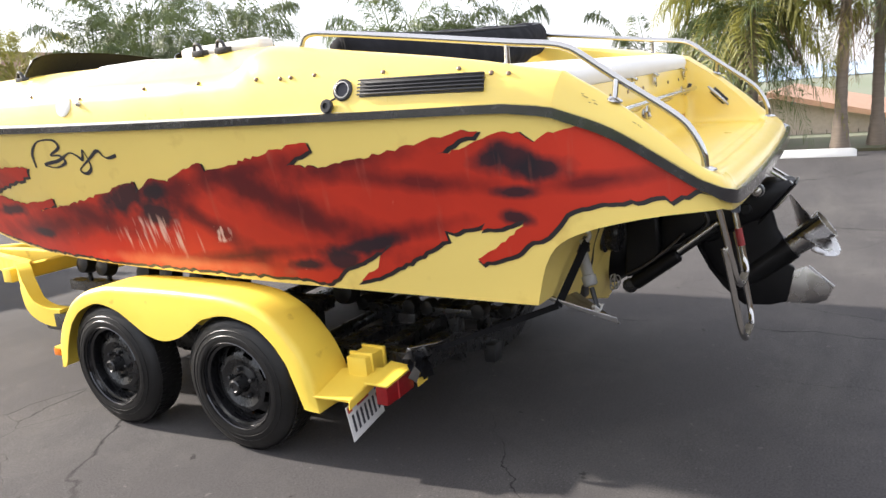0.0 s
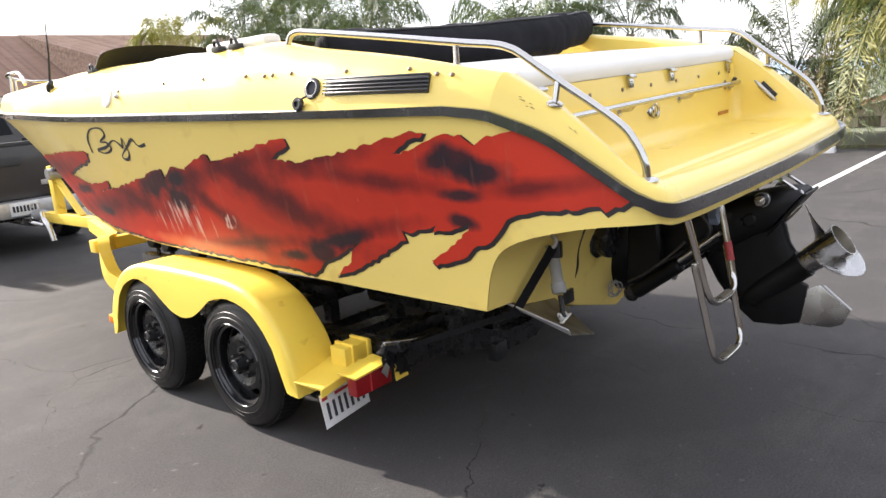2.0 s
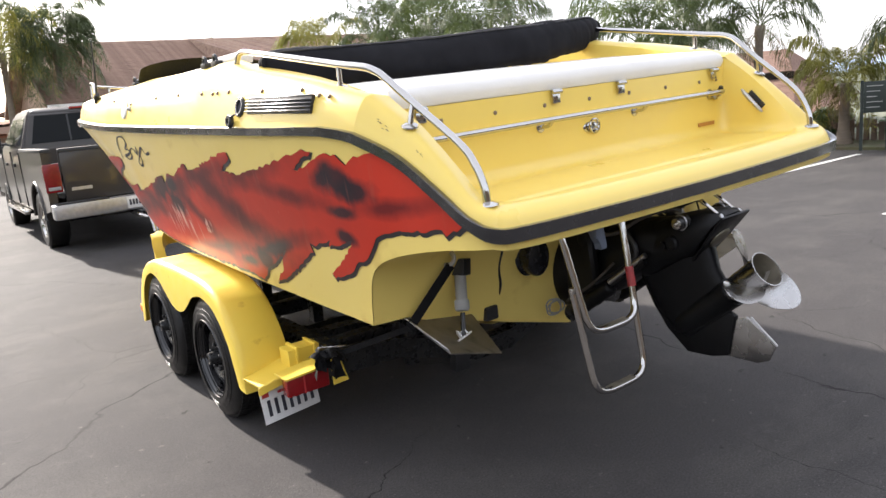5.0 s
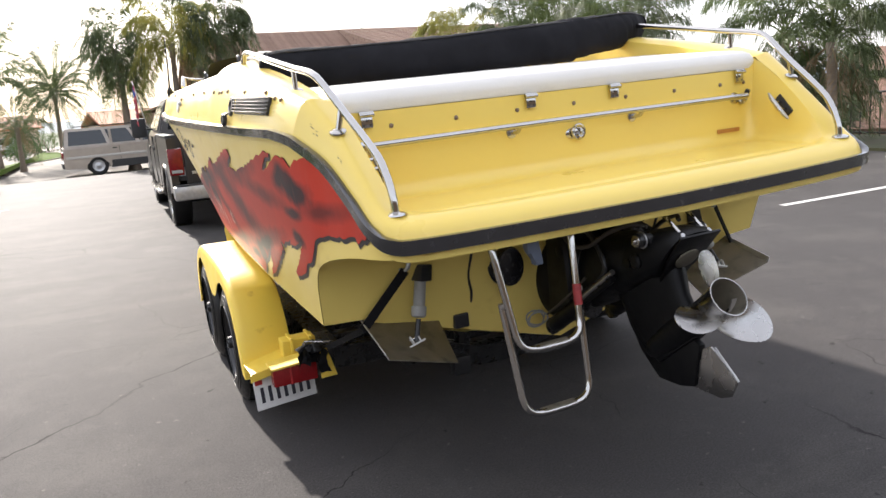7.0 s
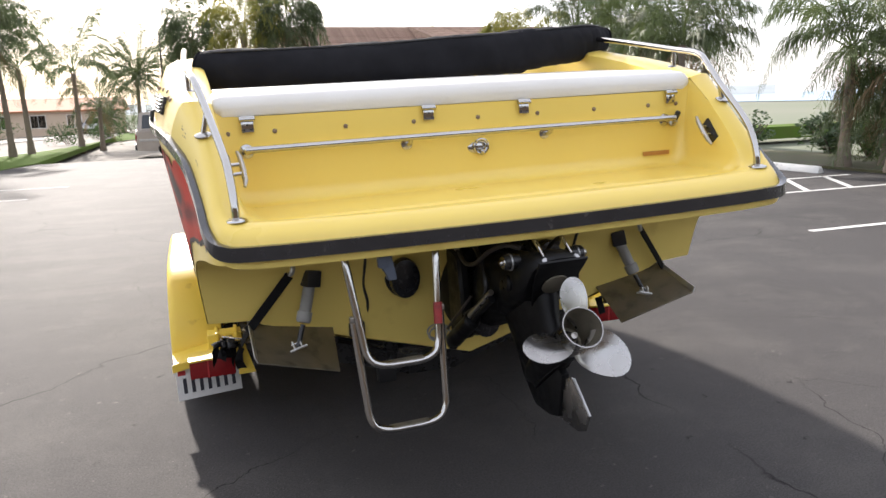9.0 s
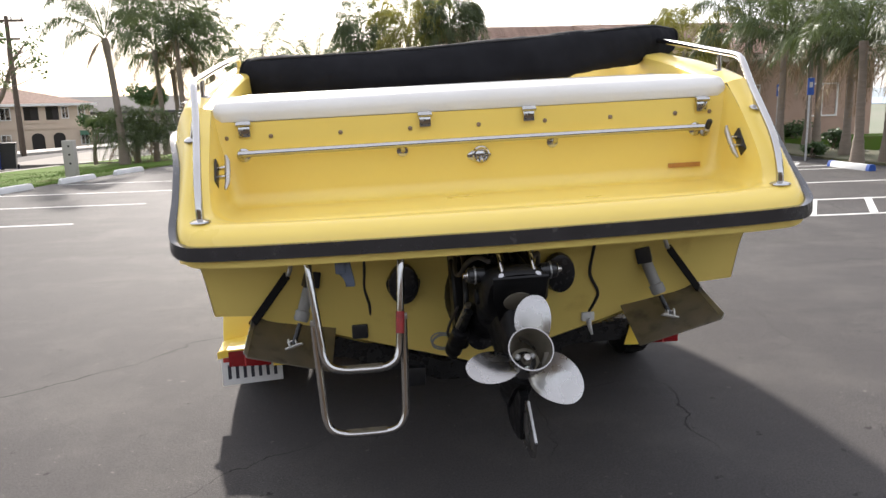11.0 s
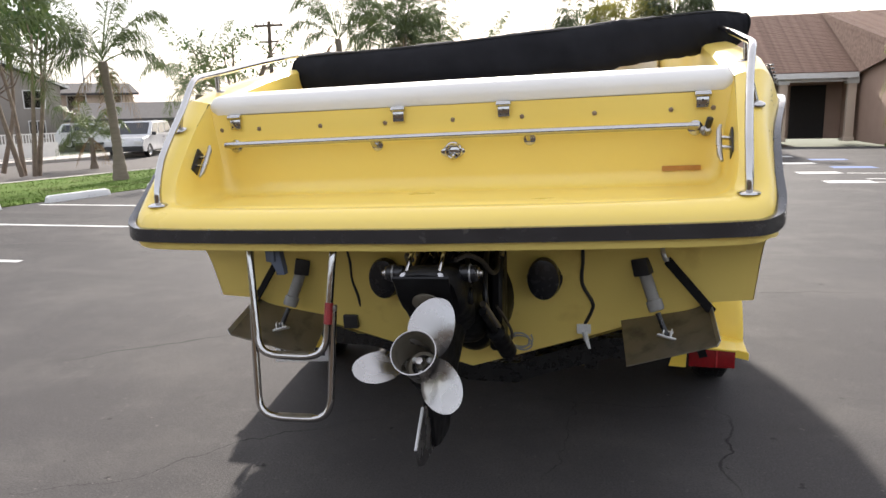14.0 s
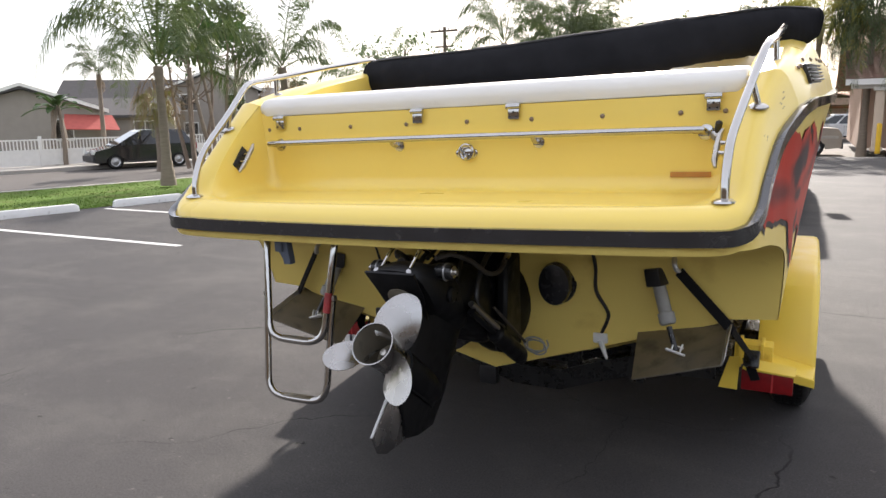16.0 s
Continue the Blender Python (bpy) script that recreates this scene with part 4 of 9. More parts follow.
def sheet_on_side(bm, poly, s, lift):
    """The polygon (y, z) laid on the hull's side, cut into upright strips."""
    cuts = sorted({round(p[0], 4) for p in poly} | {round(v, 4) for v in np.arange(min(p[0] for p in poly), max(p[0] for p in poly), 0.05)})
    edges = list(zip(poly, poly[1:] + poly[:1]))
    for u, v in zip(cuts, cuts[1:]):
        if v - u < 1e-4:
            continue
        mid = (u + v) / 2
        hit = sorted(((a[1] + (c[1] - a[1]) * (mid - a[0]) / (c[0] - a[0]), a, c) for a, c in edges if (a[0] < mid) != (c[0] < mid)), key=lambda h: h[0])
        for (z0, a0, c0), (z1, a1, c1) in zip(hit[::2], hit[1::2]):
            def at(a, c, y):
                return a[1] + (c[1] - a[1]) * (y - a[0]) / (c[0] - a[0])
            n = 4
            grid = []
            for y in (u, v):
                lo, hi = at(a0, c0, y), at(a1, c1, y)
                grid.append([])
                for k in range(n + 1):
                    z = lo + (hi - lo) * k / n
                    z = max(z, chine_z(y) + 0.004)
                    z = min(z, rub_z(y) - 0.02)
                    grid[-1].append(bm.verts.new((s * (side_x(y, z) + lift), y, z)))
            for k in range(n):
                bm.faces.new((grid[0][k], grid[0][k + 1], grid[1][k + 1], grid[1][k]))


rnd = random.Random(4)
outline = ragged(list(UPPER) + list(LOWER), 0.022, 0.0075, rnd)
orient = sum(a[0] * c[1] - c[0] * a[1] for a, c in zip(outline, outline[1:] + outline[:1]))
sgn = 1 if orient > 0 else -1
black = [(y - 0.006, z - 0.008) for y, z in grown(outline, 0.007 * sgn)]
for s in (-1, 1):
    bm = bmesh.new()
    sheet_on_side(bm, black, s, 0.0022)
    bmesh.ops.remove_doubles(bm, verts=bm.verts[:], dist=0.0003)
    edge = part("graphic_edge", bm, EDGE, hull, "black border of the torn graphic", smooth=False)
    bm = bmesh.new()
    sheet_on_side(bm, outline, s, 0.0040)
    bmesh.ops.remove_doubles(bm, verts=bm.verts[:], dist=0.0003)
    part("graphic", bm, DECAL, hull, "airbrushed red torn-look graphic with black smudges and scratches", smooth=False)

# script badge as a plain flourish
for s in (-1, 1):
    bm = bmesh.new()
    path = [(q.x, q.y) for q in spline([(y, z, 0) for y, z in ((3.19, 1.345), (3.16, 1.42), (3.07, 1.475), (2.95, 1.478), (2.93, 1.44), (3.02, 1.405), (2.95, 1.40), (2.93, 1.365), (3.02, 1.342), (3.10, 1.36), (2.98, 1.375), (2.87, 1.41), (2.82, 1.395), (2.79, 1.375), (2.76, 1.42), (2.75, 1.34), (2.80, 1.305), (2.84, 1.325), (2.74, 1.375), (2.66, 1.412), (2.63, 1.385), (2.60, 1.375), (2.54, 1.385))], 10)]
    vr = []
    for i, (y, z) in enumerate(path):
        a, c = path[max(i - 1, 0)], path[min(i + 1, len(path) - 1)]
        L = math.hypot(c[0] - a[0], c[1] - a[1]) or 1
        w = 0.0062 + 0.0025 * math.sin(i * 0.21)
        ny, nz = -(c[1] - a[1]) / L * w, (c[0] - a[0]) / L * w
        vr.append([bm.verts.new((s * (side_x(y + q * ny, z + q * nz) + 0.003), y + q * ny, z + q * nz)) for q in (-1, 1)])
    for a, c in zip(vr, vr[1:]):
        bm.faces.new((a[0], a[1], c[1], c[0]))
    part("badge", bm, INK, hull, "black flourish badge", smooth=False)


SLATPL = mat("glossy_slat_plastic", (0.014, 0.014, 0.016), 0.32, col2=(0.03, 0.03, 0.032), scale=20, coat=0.4)

# side fittings: vent grille, gas fill, screws, antenna
def gunwale_x(y, z):
    rx, rz, ci, cz2 = rub_x(y), rub_z(y), inset(y), crest_z(y)
    f = (z - rz) / (cz2 - rz)
    return rx - ci * float(np.interp(f, (0, 0.22, 0.6, 0.93, 1.0), (0, 0.12, 0.35, 0.72, 1.05)))


def side_frame(s, y, z):
    """A pose on the gunwale's outer face: x forward along the boat, y outward, z up the slope."""
    x0, xa, xb = gunwale_x(y, z), gunwale_x(y, z - 0.02), gunwale_x(y, z + 0.02)
    up = Vector((s * (xb - xa), 0, 0.04)).normalized()
    fw = Vector((s * (gunwale_x(y + 0.05, z) - gunwale_x(y - 0.05, z)), 0.1, 0)).normalized()
    out = fw.cross(up)
    if out.x * s < 0:
        out = -out
    up = fw.cross(out)
    if up.z < 0:
        up = -up
    return Matrix((( fw.x, out.x, up.x, s * x0), (fw.y, out.y, up.y, y), (fw.z, out.z, up.z, z), (0, 0, 0, 1)))


for s in (-1, 1):
    g = thing("vent_grille", "black plastic louvred engine vent in the gunwale", "vent", BOAT @ side_frame(s, 0.925, 1.564) @ pose(0, 0, 0, 0, -2.2, 0), group="engine vents")
    part("frame", B(-0.245, 0.245, -0.01, 0.004, -0.034, 0.034, bevel=0.003), PLASTIC, g)
    for k in range(5):
        z = -0.026 + k * 0.013
        part("slat", tube([(-0.25, 0.008, z), (-0.244, 0.013, z), (0.244, 0.013, z), (0.25, 0.008, z)], 0.0034, 8), SLATPL, g)
    for y, z in ((3.09, 1.69), (2.72, 1.655), (2.3, 1.665), (1.98, 1.66), (1.66, 1.648), (1.54, 1.64), (1.49, 1.64), (1.38, 1.638), (1.08, 1.622), (0.78, 1.606), (0.66, 1.58), (0.60, 1.572)):
        m = side_frame(s, y, z)
        bm = lathe([(0.009, 0), (0.008, 0.004), (0.003, 0.007)], (0, 0, 0), (0, 1, 0), 10)
        bmesh.ops.transform(bm, matrix=m, verts=bm.verts[:])
        part("snap", bm, STUD, deck)
s = -1
fill = thing("fuel_filler", "black fuel filler with its cap hanging on a strap", "fuel filler", BOAT @ side_frame(s, 1.245, 1.572))
bm = lathe([(0.042, 0), (0.042, 0.006), (0.036, 0.010), (0.030, 0.008), (0.026, -0.004), (0.0, -0.006)], (0, 0, 0), (0, 1, 0), 24, cap=False)
part("flange", bm, PLASTIC, fill)
part("bore", lathe([(0.029, 0.0085), (0.027, 0.002), (0.0, 0.001)], (0, 0, 0), (0, 1, 0), 20, cap=False), INK, fill)
part("neck_ring", lathe([(0.030, 0.008), (0.0315, 0.011), (0.028, 0.0115), (0.0265, 0.008)], (0, 0, 0), (0, 1, 0), 24, cap=False), STEEL, fill, "worn metal ring of the filler neck")
part("cap", lathe([(0.026, 0), (0.027, 0.012), (0.022, 0.018), (0.012, 0.018), (0.011, 0.010), (0.0, 0.010)], (0.062, 0.006, -0.058), (0.066, 0.5, -0.12), 20, cap=False), PLASTIC, fill)
part("strap", tube([(0.03, 0.006, -0.03), (0.04, 0.02, -0.042), (0.055, 0.02, -0.052)], 0.004, 8, 4), PLASTIC, fill)
m = BOAT @ side_frame(s, 2.83, 1.63)
rd = part("round_cover", lathe([(0.05, -0.01), (0.05, 0.002), (0.046, 0.004), (0.0, 0.005)], (0, 0, 0), (0, 1, 0), 28, cap=False), VINYL)
rd.matrix_world = m
tagged(rd, "round pale inspection cover in the gunwale", "hatch")
kn = part("chrome_stud", lathe([(0.013, 0), (0.012, 0.008), (0.006, 0.016), (0.0, 0.018)], (0, 0, 0), (0, 1, 0), 14), STEEL)
kn.matrix_world = BOAT @ side_frame(s, 2.72, 1.63)
tagged(kn, "small chrome stud beside the inspection cover", "fitting")
an = thing("antenna", "thin black whip antenna on a swivel foot", "antenna", BOAT)
part("mount", tube([(-1.19, 3.60, 1.715), (-1.20, 3.58, 1.74), (-1.20, 3.55, 1.755)], [0.028, 0.02, 0.014], 12), PLASTIC, an)
part("whip", tube([(-1.20, 3.57, 1.75), (-1.19, 3.53, 1.90), (-1.182, 3.50, 2.09)], [0.008, 0.006, 0.003], 8), PLASTIC, an)

# windshield and small deck gear
ws = thing("windshield", "low wraparound windshield of smoked acrylic", "windshield", BOAT)
acrylic = mat("smoked_acrylic", (0.010, 0.010, 0.012), 0.22, spec=0.3, scale=3)
for s in (-1, 1):
    # one low screen before each seat
    bm = bmesh.new()
    rings = []
    for k in range(25):
        f = k / 24
        x, y = s * (0.93 - 0.86 * f), 3.58 + 0.24 * math.sin(math.pi * f) ** 0.8
        h = 0.035 + 0.10 * math.sin(math.pi * (0.06 + 0.90 * f)) ** 0.6
        rings.append([(x, y, 1.80), (x * 0.99, y - 0.05, 1.82 + h * 0.6), (x * 0.985, y - 0.09, 1.82 + h), (x * 0.985, y - 0.096, 1.82 + h), (x * 0.99, y - 0.057, 1.82 + h * 0.6), (x, y - 0.007, 1.80)])
    loft(bm, rings)
    part("screen", bm, acrylic, ws, sharp=50)
    part("trim_strip", tube([(s * (0.935 - 0.87 * k / 24), 3.58 + 0.245 * math.sin(math.pi * k / 24) ** 0.8, 1.822) for k in range(25)], 0.010, 8), GALV, ws)
for nm, x, y, w, d, h in (("console_top", -0.58, 2.95, 0.20, 0.4, 0.04), ("console_top", 0.58, 2.95, 0.20, 0.4, 0.04), ("side_bolster", -0.86, 2.1, 0.05, 0.5, 0.05)):
    ob = part(nm, B(x - w, x + w, y - d / 2, y + d / 2, 1.775, 1.785 + h, bevel=0.025), VINYL)
    ob.matrix_world = BOAT
    tagged(ob, "white moulded cockpit trim", "cockpit trim")
for x, y in ((-0.94, 3.57), (-0.935, 2.19), (-0.93, 2.05)):
    g = thing("deck_clamp", "small black clamp of the awning on the deck", "clamp", BOAT @ pose(x, y, 1.80))
    part("base", B(-0.02, 0.02, -0.035, 0.035, -0.015, 0.012, bevel=0.005), PLASTIC, g)
    part("lever", tube([(0, -0.015, 0.005), (0, 0.0, 0.035), (0, 0.025, 0.04), (0, 0.035, 0.012)], 0.008, 8, 4), PLASTIC, g)
br = thing("bow_rail", "low stainless steel bow rail", "rail", BOAT)
for s in (-1, 1):
    part("tube", tube([(s * 1.02, 4.45, 1.79), (s * 0.99, 4.6, 1.87), (s * 0.96, 4.85, 1.885), (s * 0.80, 5.4, 1.89), (s * 0.50, 6.0, 1.89), (s * 0.2, 6.5, 1.89), (0, 6.62, 1.89)], 0.012, 10, 5), CHROME, br)
    for x, y in ((0.955, 4.9), (0.63, 5.75)):
        part("stanchion", cyl((s * x, y, 1.75), (s * (x - 0.01), y, 1.885), 0.010, 10), CHROME, br)


# ---- stern gear ----
def slab(p, w, thick):
    """A plate given by four corners, p[0] to p[3] in order."""
    a, b, c, d = [Vector(q) for q in p]
    n = (b - a).cross(d - a).normalized() * thick / 2
    bm = bmesh.new()
    lo = [bm.verts.new(q - n) for q in (a, b, c, d)]
    hi = [bm.verts.new(q + n) for q in (a, b, c, d)]
    bm.faces.new(lo), bm.faces.new(hi)
    for i in range(4):
        bm.faces.new((lo[i], lo[(i + 1) % 4], hi[(i + 1) % 4], hi[i]))
    if w:
        bmesh.ops.bevel(bm, geom=bm.edges[:], offset=w, segments=1, affect='EDGES')
    return bm


ladder = thing("boarding_ladder", "folding stainless steel boarding ladder under the platform", "ladder", BOAT)
rails = [(-0.632, 0.03, 1.07), (-0.627, 0.01, 1.0), (-0.606, -0.03, 0.80), (-0.598, -0.042, 0.745), (-0.578, -0.05, 0.715), (-0.54, -0.053, 0.702), (-0.478, -0.054, 0.699), (-0.416, -0.053, 0.70), (-0.378, -0.05, 0.713), (-0.358, -0.042, 0.742), (-0.350, -0.03, 0.80), (-0.334, 0.01, 1.0), (-0.330, 0.03, 1.07)]
part("upper_section", tube(rails, 0.0125, 12, 4), CHROME, ladder)
low = [(-0.626, -0.005, 0.86), (-0.622, -0.02, 0.78), (-0.612, -0.05, 0.60), (-0.606, -0.062, 0.535), (-0.585, -0.068, 0.502), (-0.545, -0.07, 0.488), (-0.478, -0.07, 0.485), (-0.412, -0.07, 0.487), (-0.372, -0.068, 0.50), (-0.350, -0.062, 0.535), (-0.345, -0.05, 0.60), (-0.337, -0.02, 0.78), (-0.334, -0.005, 0.86)]
part("lower_section", tube(low, 0.0120, 12, 4), CHROME, ladder)
for y, z in ((-0.049, 0.706), (-0.065, 0.492)):
    part("tread", B(-0.545, -0.411, y - 0.014, y + 0.014, z - 0.004, z + 0.006, bevel=0.004), TABSTEEL, ladder, "worn flat steel step tread")
for x in (-0.630, -0.332):
    part("hinge_block", B(x - 0.018, x + 0.018, 0.0, 0.055, 1.045, 1.085, bevel=0.006), STEEL, ladder)
    part("clip", B(x - 0.006, x + 0.010, -0.020, 0.0, 0.845, 0.865, bevel=0.004), STEEL, ladder)
part("red_sleeve", tube([(-0.3442, -0.0156, 0.874), (-0.3496, -0.029, 0.805)], 0.0145, 12), mat("red_tape", (0.35, 0.03, 0.03), 0.5, col2=(0.2, 0.02, 0.02), scale=40), ladder, "red tape round the rail")


def trim_tab(s):
    t = thing("trim_tab", "dull steel trim tab with its hydraulic ram on the transom", "trim tab", BOAT, group="trim tabs")
    of, nf, nr, orr = (s * 0.914, 0.592, 0.722), (s * 0.597, 0.612, 0.664), (s * 0.615, 0.405, 0.532), (s * 0.915, 0.322, 0.645)
    part("blade", slab((of, nf, nr, orr), 0.001, 0.006), TABSTEEL, t)
    part("side_flange", slab((of, orr, (s * 0.925, 0.322, 0.667), (s * 0.925, 0.59, 0.735)), 0.001, 0.005), GALV, t, "bright bent edge of the tab")
    part("hinge_strip", tube([(s * 0.915, 0.592, 0.726), (s * 0.597, 0.612, 0.668)], 0.007, 8), STEEL, t)
    top, mid, low2, foot = Vector((s * 0.668, 0.535, 0.93)), Vector((s * 0.680, 0.53, 0.865)), Vector((s * 0.728, 0.478, 0.715)), Vector((s * 0.757, 0.448, 0.640))
    part("ram_bracket", B(-0.034, 0.034, -0.03, 0.03, -0.035, 0.03, bevel=0.006, m=axis_matrix(top * 0.25 + mid * 0.75, top)), PLASTIC, t)
    part("ram_mount", cyl(mid, top + Vector((-s * 0.01, 0.0, 0.07)), 0.018, 12), PLASTIC, t)
    part("ram_cylinder", lathe([(0.021, 0), (0.023, 0.01), (0.023, 0.115), (0.029, 0.118), (0.029, 0.150), (0.024, 0.158)], mid, low2, 18), GREYPL, t, "grey plastic ram cylinder")
    part("ram_rod", cyl(low2, foot, 0.010, 10), BLACKMETAL, t)
    cm = Matrix.Translation(foot) @ pose(0, 0, 0, -28, s * 16, 0)
    for e in (-1, 1):
        part("clevis_ear", prism([(-0.013, -0.004), (0.013, -0.004), (0.009, 0.022), (0.0, 0.030), (-0.009, 0.022)], cm @ Matrix.Translation((e * 0.014, 0, 0)) @ YZ, 0.006, bevel=0.0015), PLATEWHITE, t, "white plastic clevis")
    part("clevis_foot", B(-0.034, 0.034, -0.013, 0.013, -0.010, -0.003, bevel=0.002, m=cm), PLATEWHITE, t)
    part("clevis_pin", cyl(cm @ Vector((-0.022, 0, 0.016)), cm @ Vector((0.022, 0, 0.016)), 0.004, 8), STEEL, t)
    up_dir = Vector((0, -0.22, 1)).normalized() * 0.055
    part("hinge_plate", slab((of, nf, Vector(nf) + up_dir, Vector(of) + up_dir), 0.001, 0.005), GALV, t, "grey hinge plate fixed to the transom")
    part("hose", tube([(s * 0.645, 0.55, 0.93), (s * 0.63, 0.52, 0.96), (s * 0.625, 0.50, 1.02)], 0.007, 8, 4), PLASTIC, t)
    return t


trim_tab(-1)
trim_tab(1)


def tie_down(s):
    t = thing("tie_down_strap", "black webbing strap from transom hook to trailer frame", "strap", group="tie-down straps")
    def bw(p):
        return BOAT @ Vector(p)
    part("hook", tube([bw((s * 0.742, 0.50, 0.965)), bw((s * 0.745, 0.47, 0.94)), bw((s * 0.755, 0.475, 0.915)), bw((s * 0.77, 0.50, 0.91))], 0.009, 8, 4), GALV, t)
    a, b, c = bw((s * 0.76, 0.475, 0.912)), bw((s * 0.928, 0.545, 0.700)), Vector((s * 0.955, 1.10, 0.475))
    for p, q in ((a, b), (b, c)):
        d = (q - p).normalized()
        w = d.cross(Vector((s * 0.5, -1, 0.3))).normalized() * (0.017 if q is b else 0.012)
        part("webbing", slab((p - w, p + w, q + w, q - w), 0, 0.005), STRAP, t)
    if s < 0:
        # slack ratchet lying on the frame's end, with its bunched strap
        part("ratchet", B(-0.018, 0.018, -0.022, 0.022, -0.035, 0.035, bevel=0.006, m=axis_matrix(Vector((-1.0, 1.14, 0.475)), b)), BLACKMETAL, t)
        part("ratchet_handle", slab(((-1.035, 1.19, 0.497), (-1.0, 1.165, 0.500), (-0.945, 1.07, 0.512), (-0.975, 1.08, 0.512)), 0.001, 0.006), CHROME, t)
        part("ratchet_spool", cyl((-1.04, 1.18, 0.485), (-0.99, 1.20, 0.485), 0.012, 10), CHROME, t)
        rnd = random.Random(12)
        for k in range(5):
            x0, y0, z0 = -1.05 + 0.026 * k, 1.195 + rnd.uniform(-0.02, 0.02), 0.470
            drop = rnd.uniform(0.03, 0.13)
            bm = bmesh.new()
            rows = []
            for j in range(9):
                f = j / 8
                c3 = Vector((x0 + rnd.uniform(-0.008, 0.008) - 0.02 * f, y0 - 0.05 * math.sin(f * 2.4) * (0.5 + rnd.random()), z0 + 0.02 * math.sin(f * 3.1) - drop * f * f))
                e3 = Vector((math.cos(k * 1.1 + f * 1.3), math.sin(k * 1.1 + f * 1.3), 0.2)) * 0.026
                rows.append([c3 - e3, c3 - e3 * 0.3 + Vector((0, 0, 0.004)), c3 + e3 * 0.3 + Vector((0, 0, 0.004)), c3 + e3])
            loft(bm, rows, closed=False)
            part("loose_fold", bm, STRAP, t, "crumpled fold of black strap")
    else:
        for k, (p, q) in enumerate((((0.955, 1.10, 0.475), (0.93, 1.15, 0.46)), ((0.93, 1.15, 0.46), (0.965, 1.165, 0.36)))):
            part("webbing", slab((Vector(p) - Vector((0.02, 0, 0)), Vector(p) + Vector((0.02, 0, 0)), Vector(q) + Vector((0.018, 0, 0.01)), Vector(q) - Vector((0.018, 0, 0))), 0, 0.005), STRAP, t)
        part("ratchet", B(-0.03, 0.03, -0.035, 0.035, -0.02, 0.02, bevel=0.006, m=axis_matrix(Vector((0.95, 1.08, 0.485)), b)), BLACKMETAL, t)
    return t


tie_down(-1)
tie_down(1)

for s in (-1, 1):
    e = thing("exhaust_outlet", "black rubber exhaust outlet on the transom", "exhaust", BOAT, group="exhaust outlets")
    y0 = 0.53
    bm = lathe([(0.062, 0), (0.066, 0.02), (0.058, 0.03)], (0, 0.03, 0), (0, -0.5, -0.02), 28)
    lathe([(0.056, 0.02), (0.060, 0.045), (0.062, 0.075), (0.058, 0.088), (0.040, 0.094), (0.0, 0.095)], (0, 0.03, 0), (0, -0.5, -0.02), 28, bm, cap=False)
    bmesh.ops.transform(bm, matrix=Matrix.Translation((s * 0.314, y0, 0.842)) @ Matrix.Diagonal((1, 1, 1.32, 1)), verts=bm.verts[:])
    part("flap", bm, RUBBER, e)
    part("clamp", tube([(s * 0.314 + 0.066 * math.cos(a), y0 + 0.012, 0.842 + 0.087 * math.sin(a)) for a in np.linspace(0, math.tau, 28, endpoint=False)], 0.004, 6, closed=True), BLACKMETAL, e)
tr = thing("transducer", "black sensor block with its cable on the transom", "sensor", BOAT)
part("block", B(-0.535, -0.47, 0.575, 0.63, 0.60, 0.66, bevel=0.008), PLASTIC, tr)
part("cable", tube([(-0.462, 0.47, 1.0), (-0.464, 0.52, 0.90), (-0.47, 0.548, 0.82), (-0.455, 0.565, 0.74), (-0.46, 0.60, 0.66), (-0.485, 0.60, 0.64)], 0.006, 8, 6), PLASTIC, tr)
sp = thing("speed_sensor", "white pitot sensor with black tubing on the transom", "sensor", BOAT)
part("tubing", tube([(0.462, 0.45, 1.0), (0.460, 0.52, 0.90), (0.455, 0.545, 0.81), (0.492, 0.565, 0.73), (0.488, 0.578, 0.69), (0.462, 0.595, 0.635)], 0.007, 8, 6), PLASTIC, sp)
part("bracket", B(0.43, 0.485, 0.585, 0.61, 0.595, 0.635, bevel=0.006), PLATEWHITE, sp)
part("blade", tube([(0.458, 0.59, 0.61), (0.466, 0.60, 0.57), (0.478, 0.605, 0.53)], [0.012, 0.01, 0.005], 10), PLATEWHITE, sp)
bl = thing("ladder_latch", "blue-grey plastic latch under the platform", "latch", BOAT)
blue_grey = mat("blue_grey_plastic", (0.10, 0.12, 0.16), 0.5, scale=8)
part("body", prism([(-0.018, 0.06), (0.022, 0.06), (0.026, 0.0), (0.034, -0.045), (0.036, -0.062), (0.006, -0.062), (0.008, -0.04), (-0.012, -0.02), (-0.020, 0.0)], Matrix.Translation((-0.517, -0.028, 1.035)) @ XZ, 0.03, bevel=0.004), blue_grey, bl)
part("clasp", B(-0.540, -0.508, -0.052, -0.030, 1.018, 1.062, bevel=0.006), blue_grey, bl)
part("stem", cyl((-0.515, -0.028, 1.085), (-0.515, -0.020, 1.11), 0.014, 10), PLASTIC, bl)

# outdrive, trimmed up
od = thing("outdrive", "black stern drive trimmed up, with a polished three-blade propeller", "outdrive", BOAT @ Matrix.Translation((0.021, 0, 0)))
SH = Vector((0, -0.788, 0.616)).normalized()          # along the propeller shaft, aft
TIP = Vector((0.0, -0.320, 0.817))
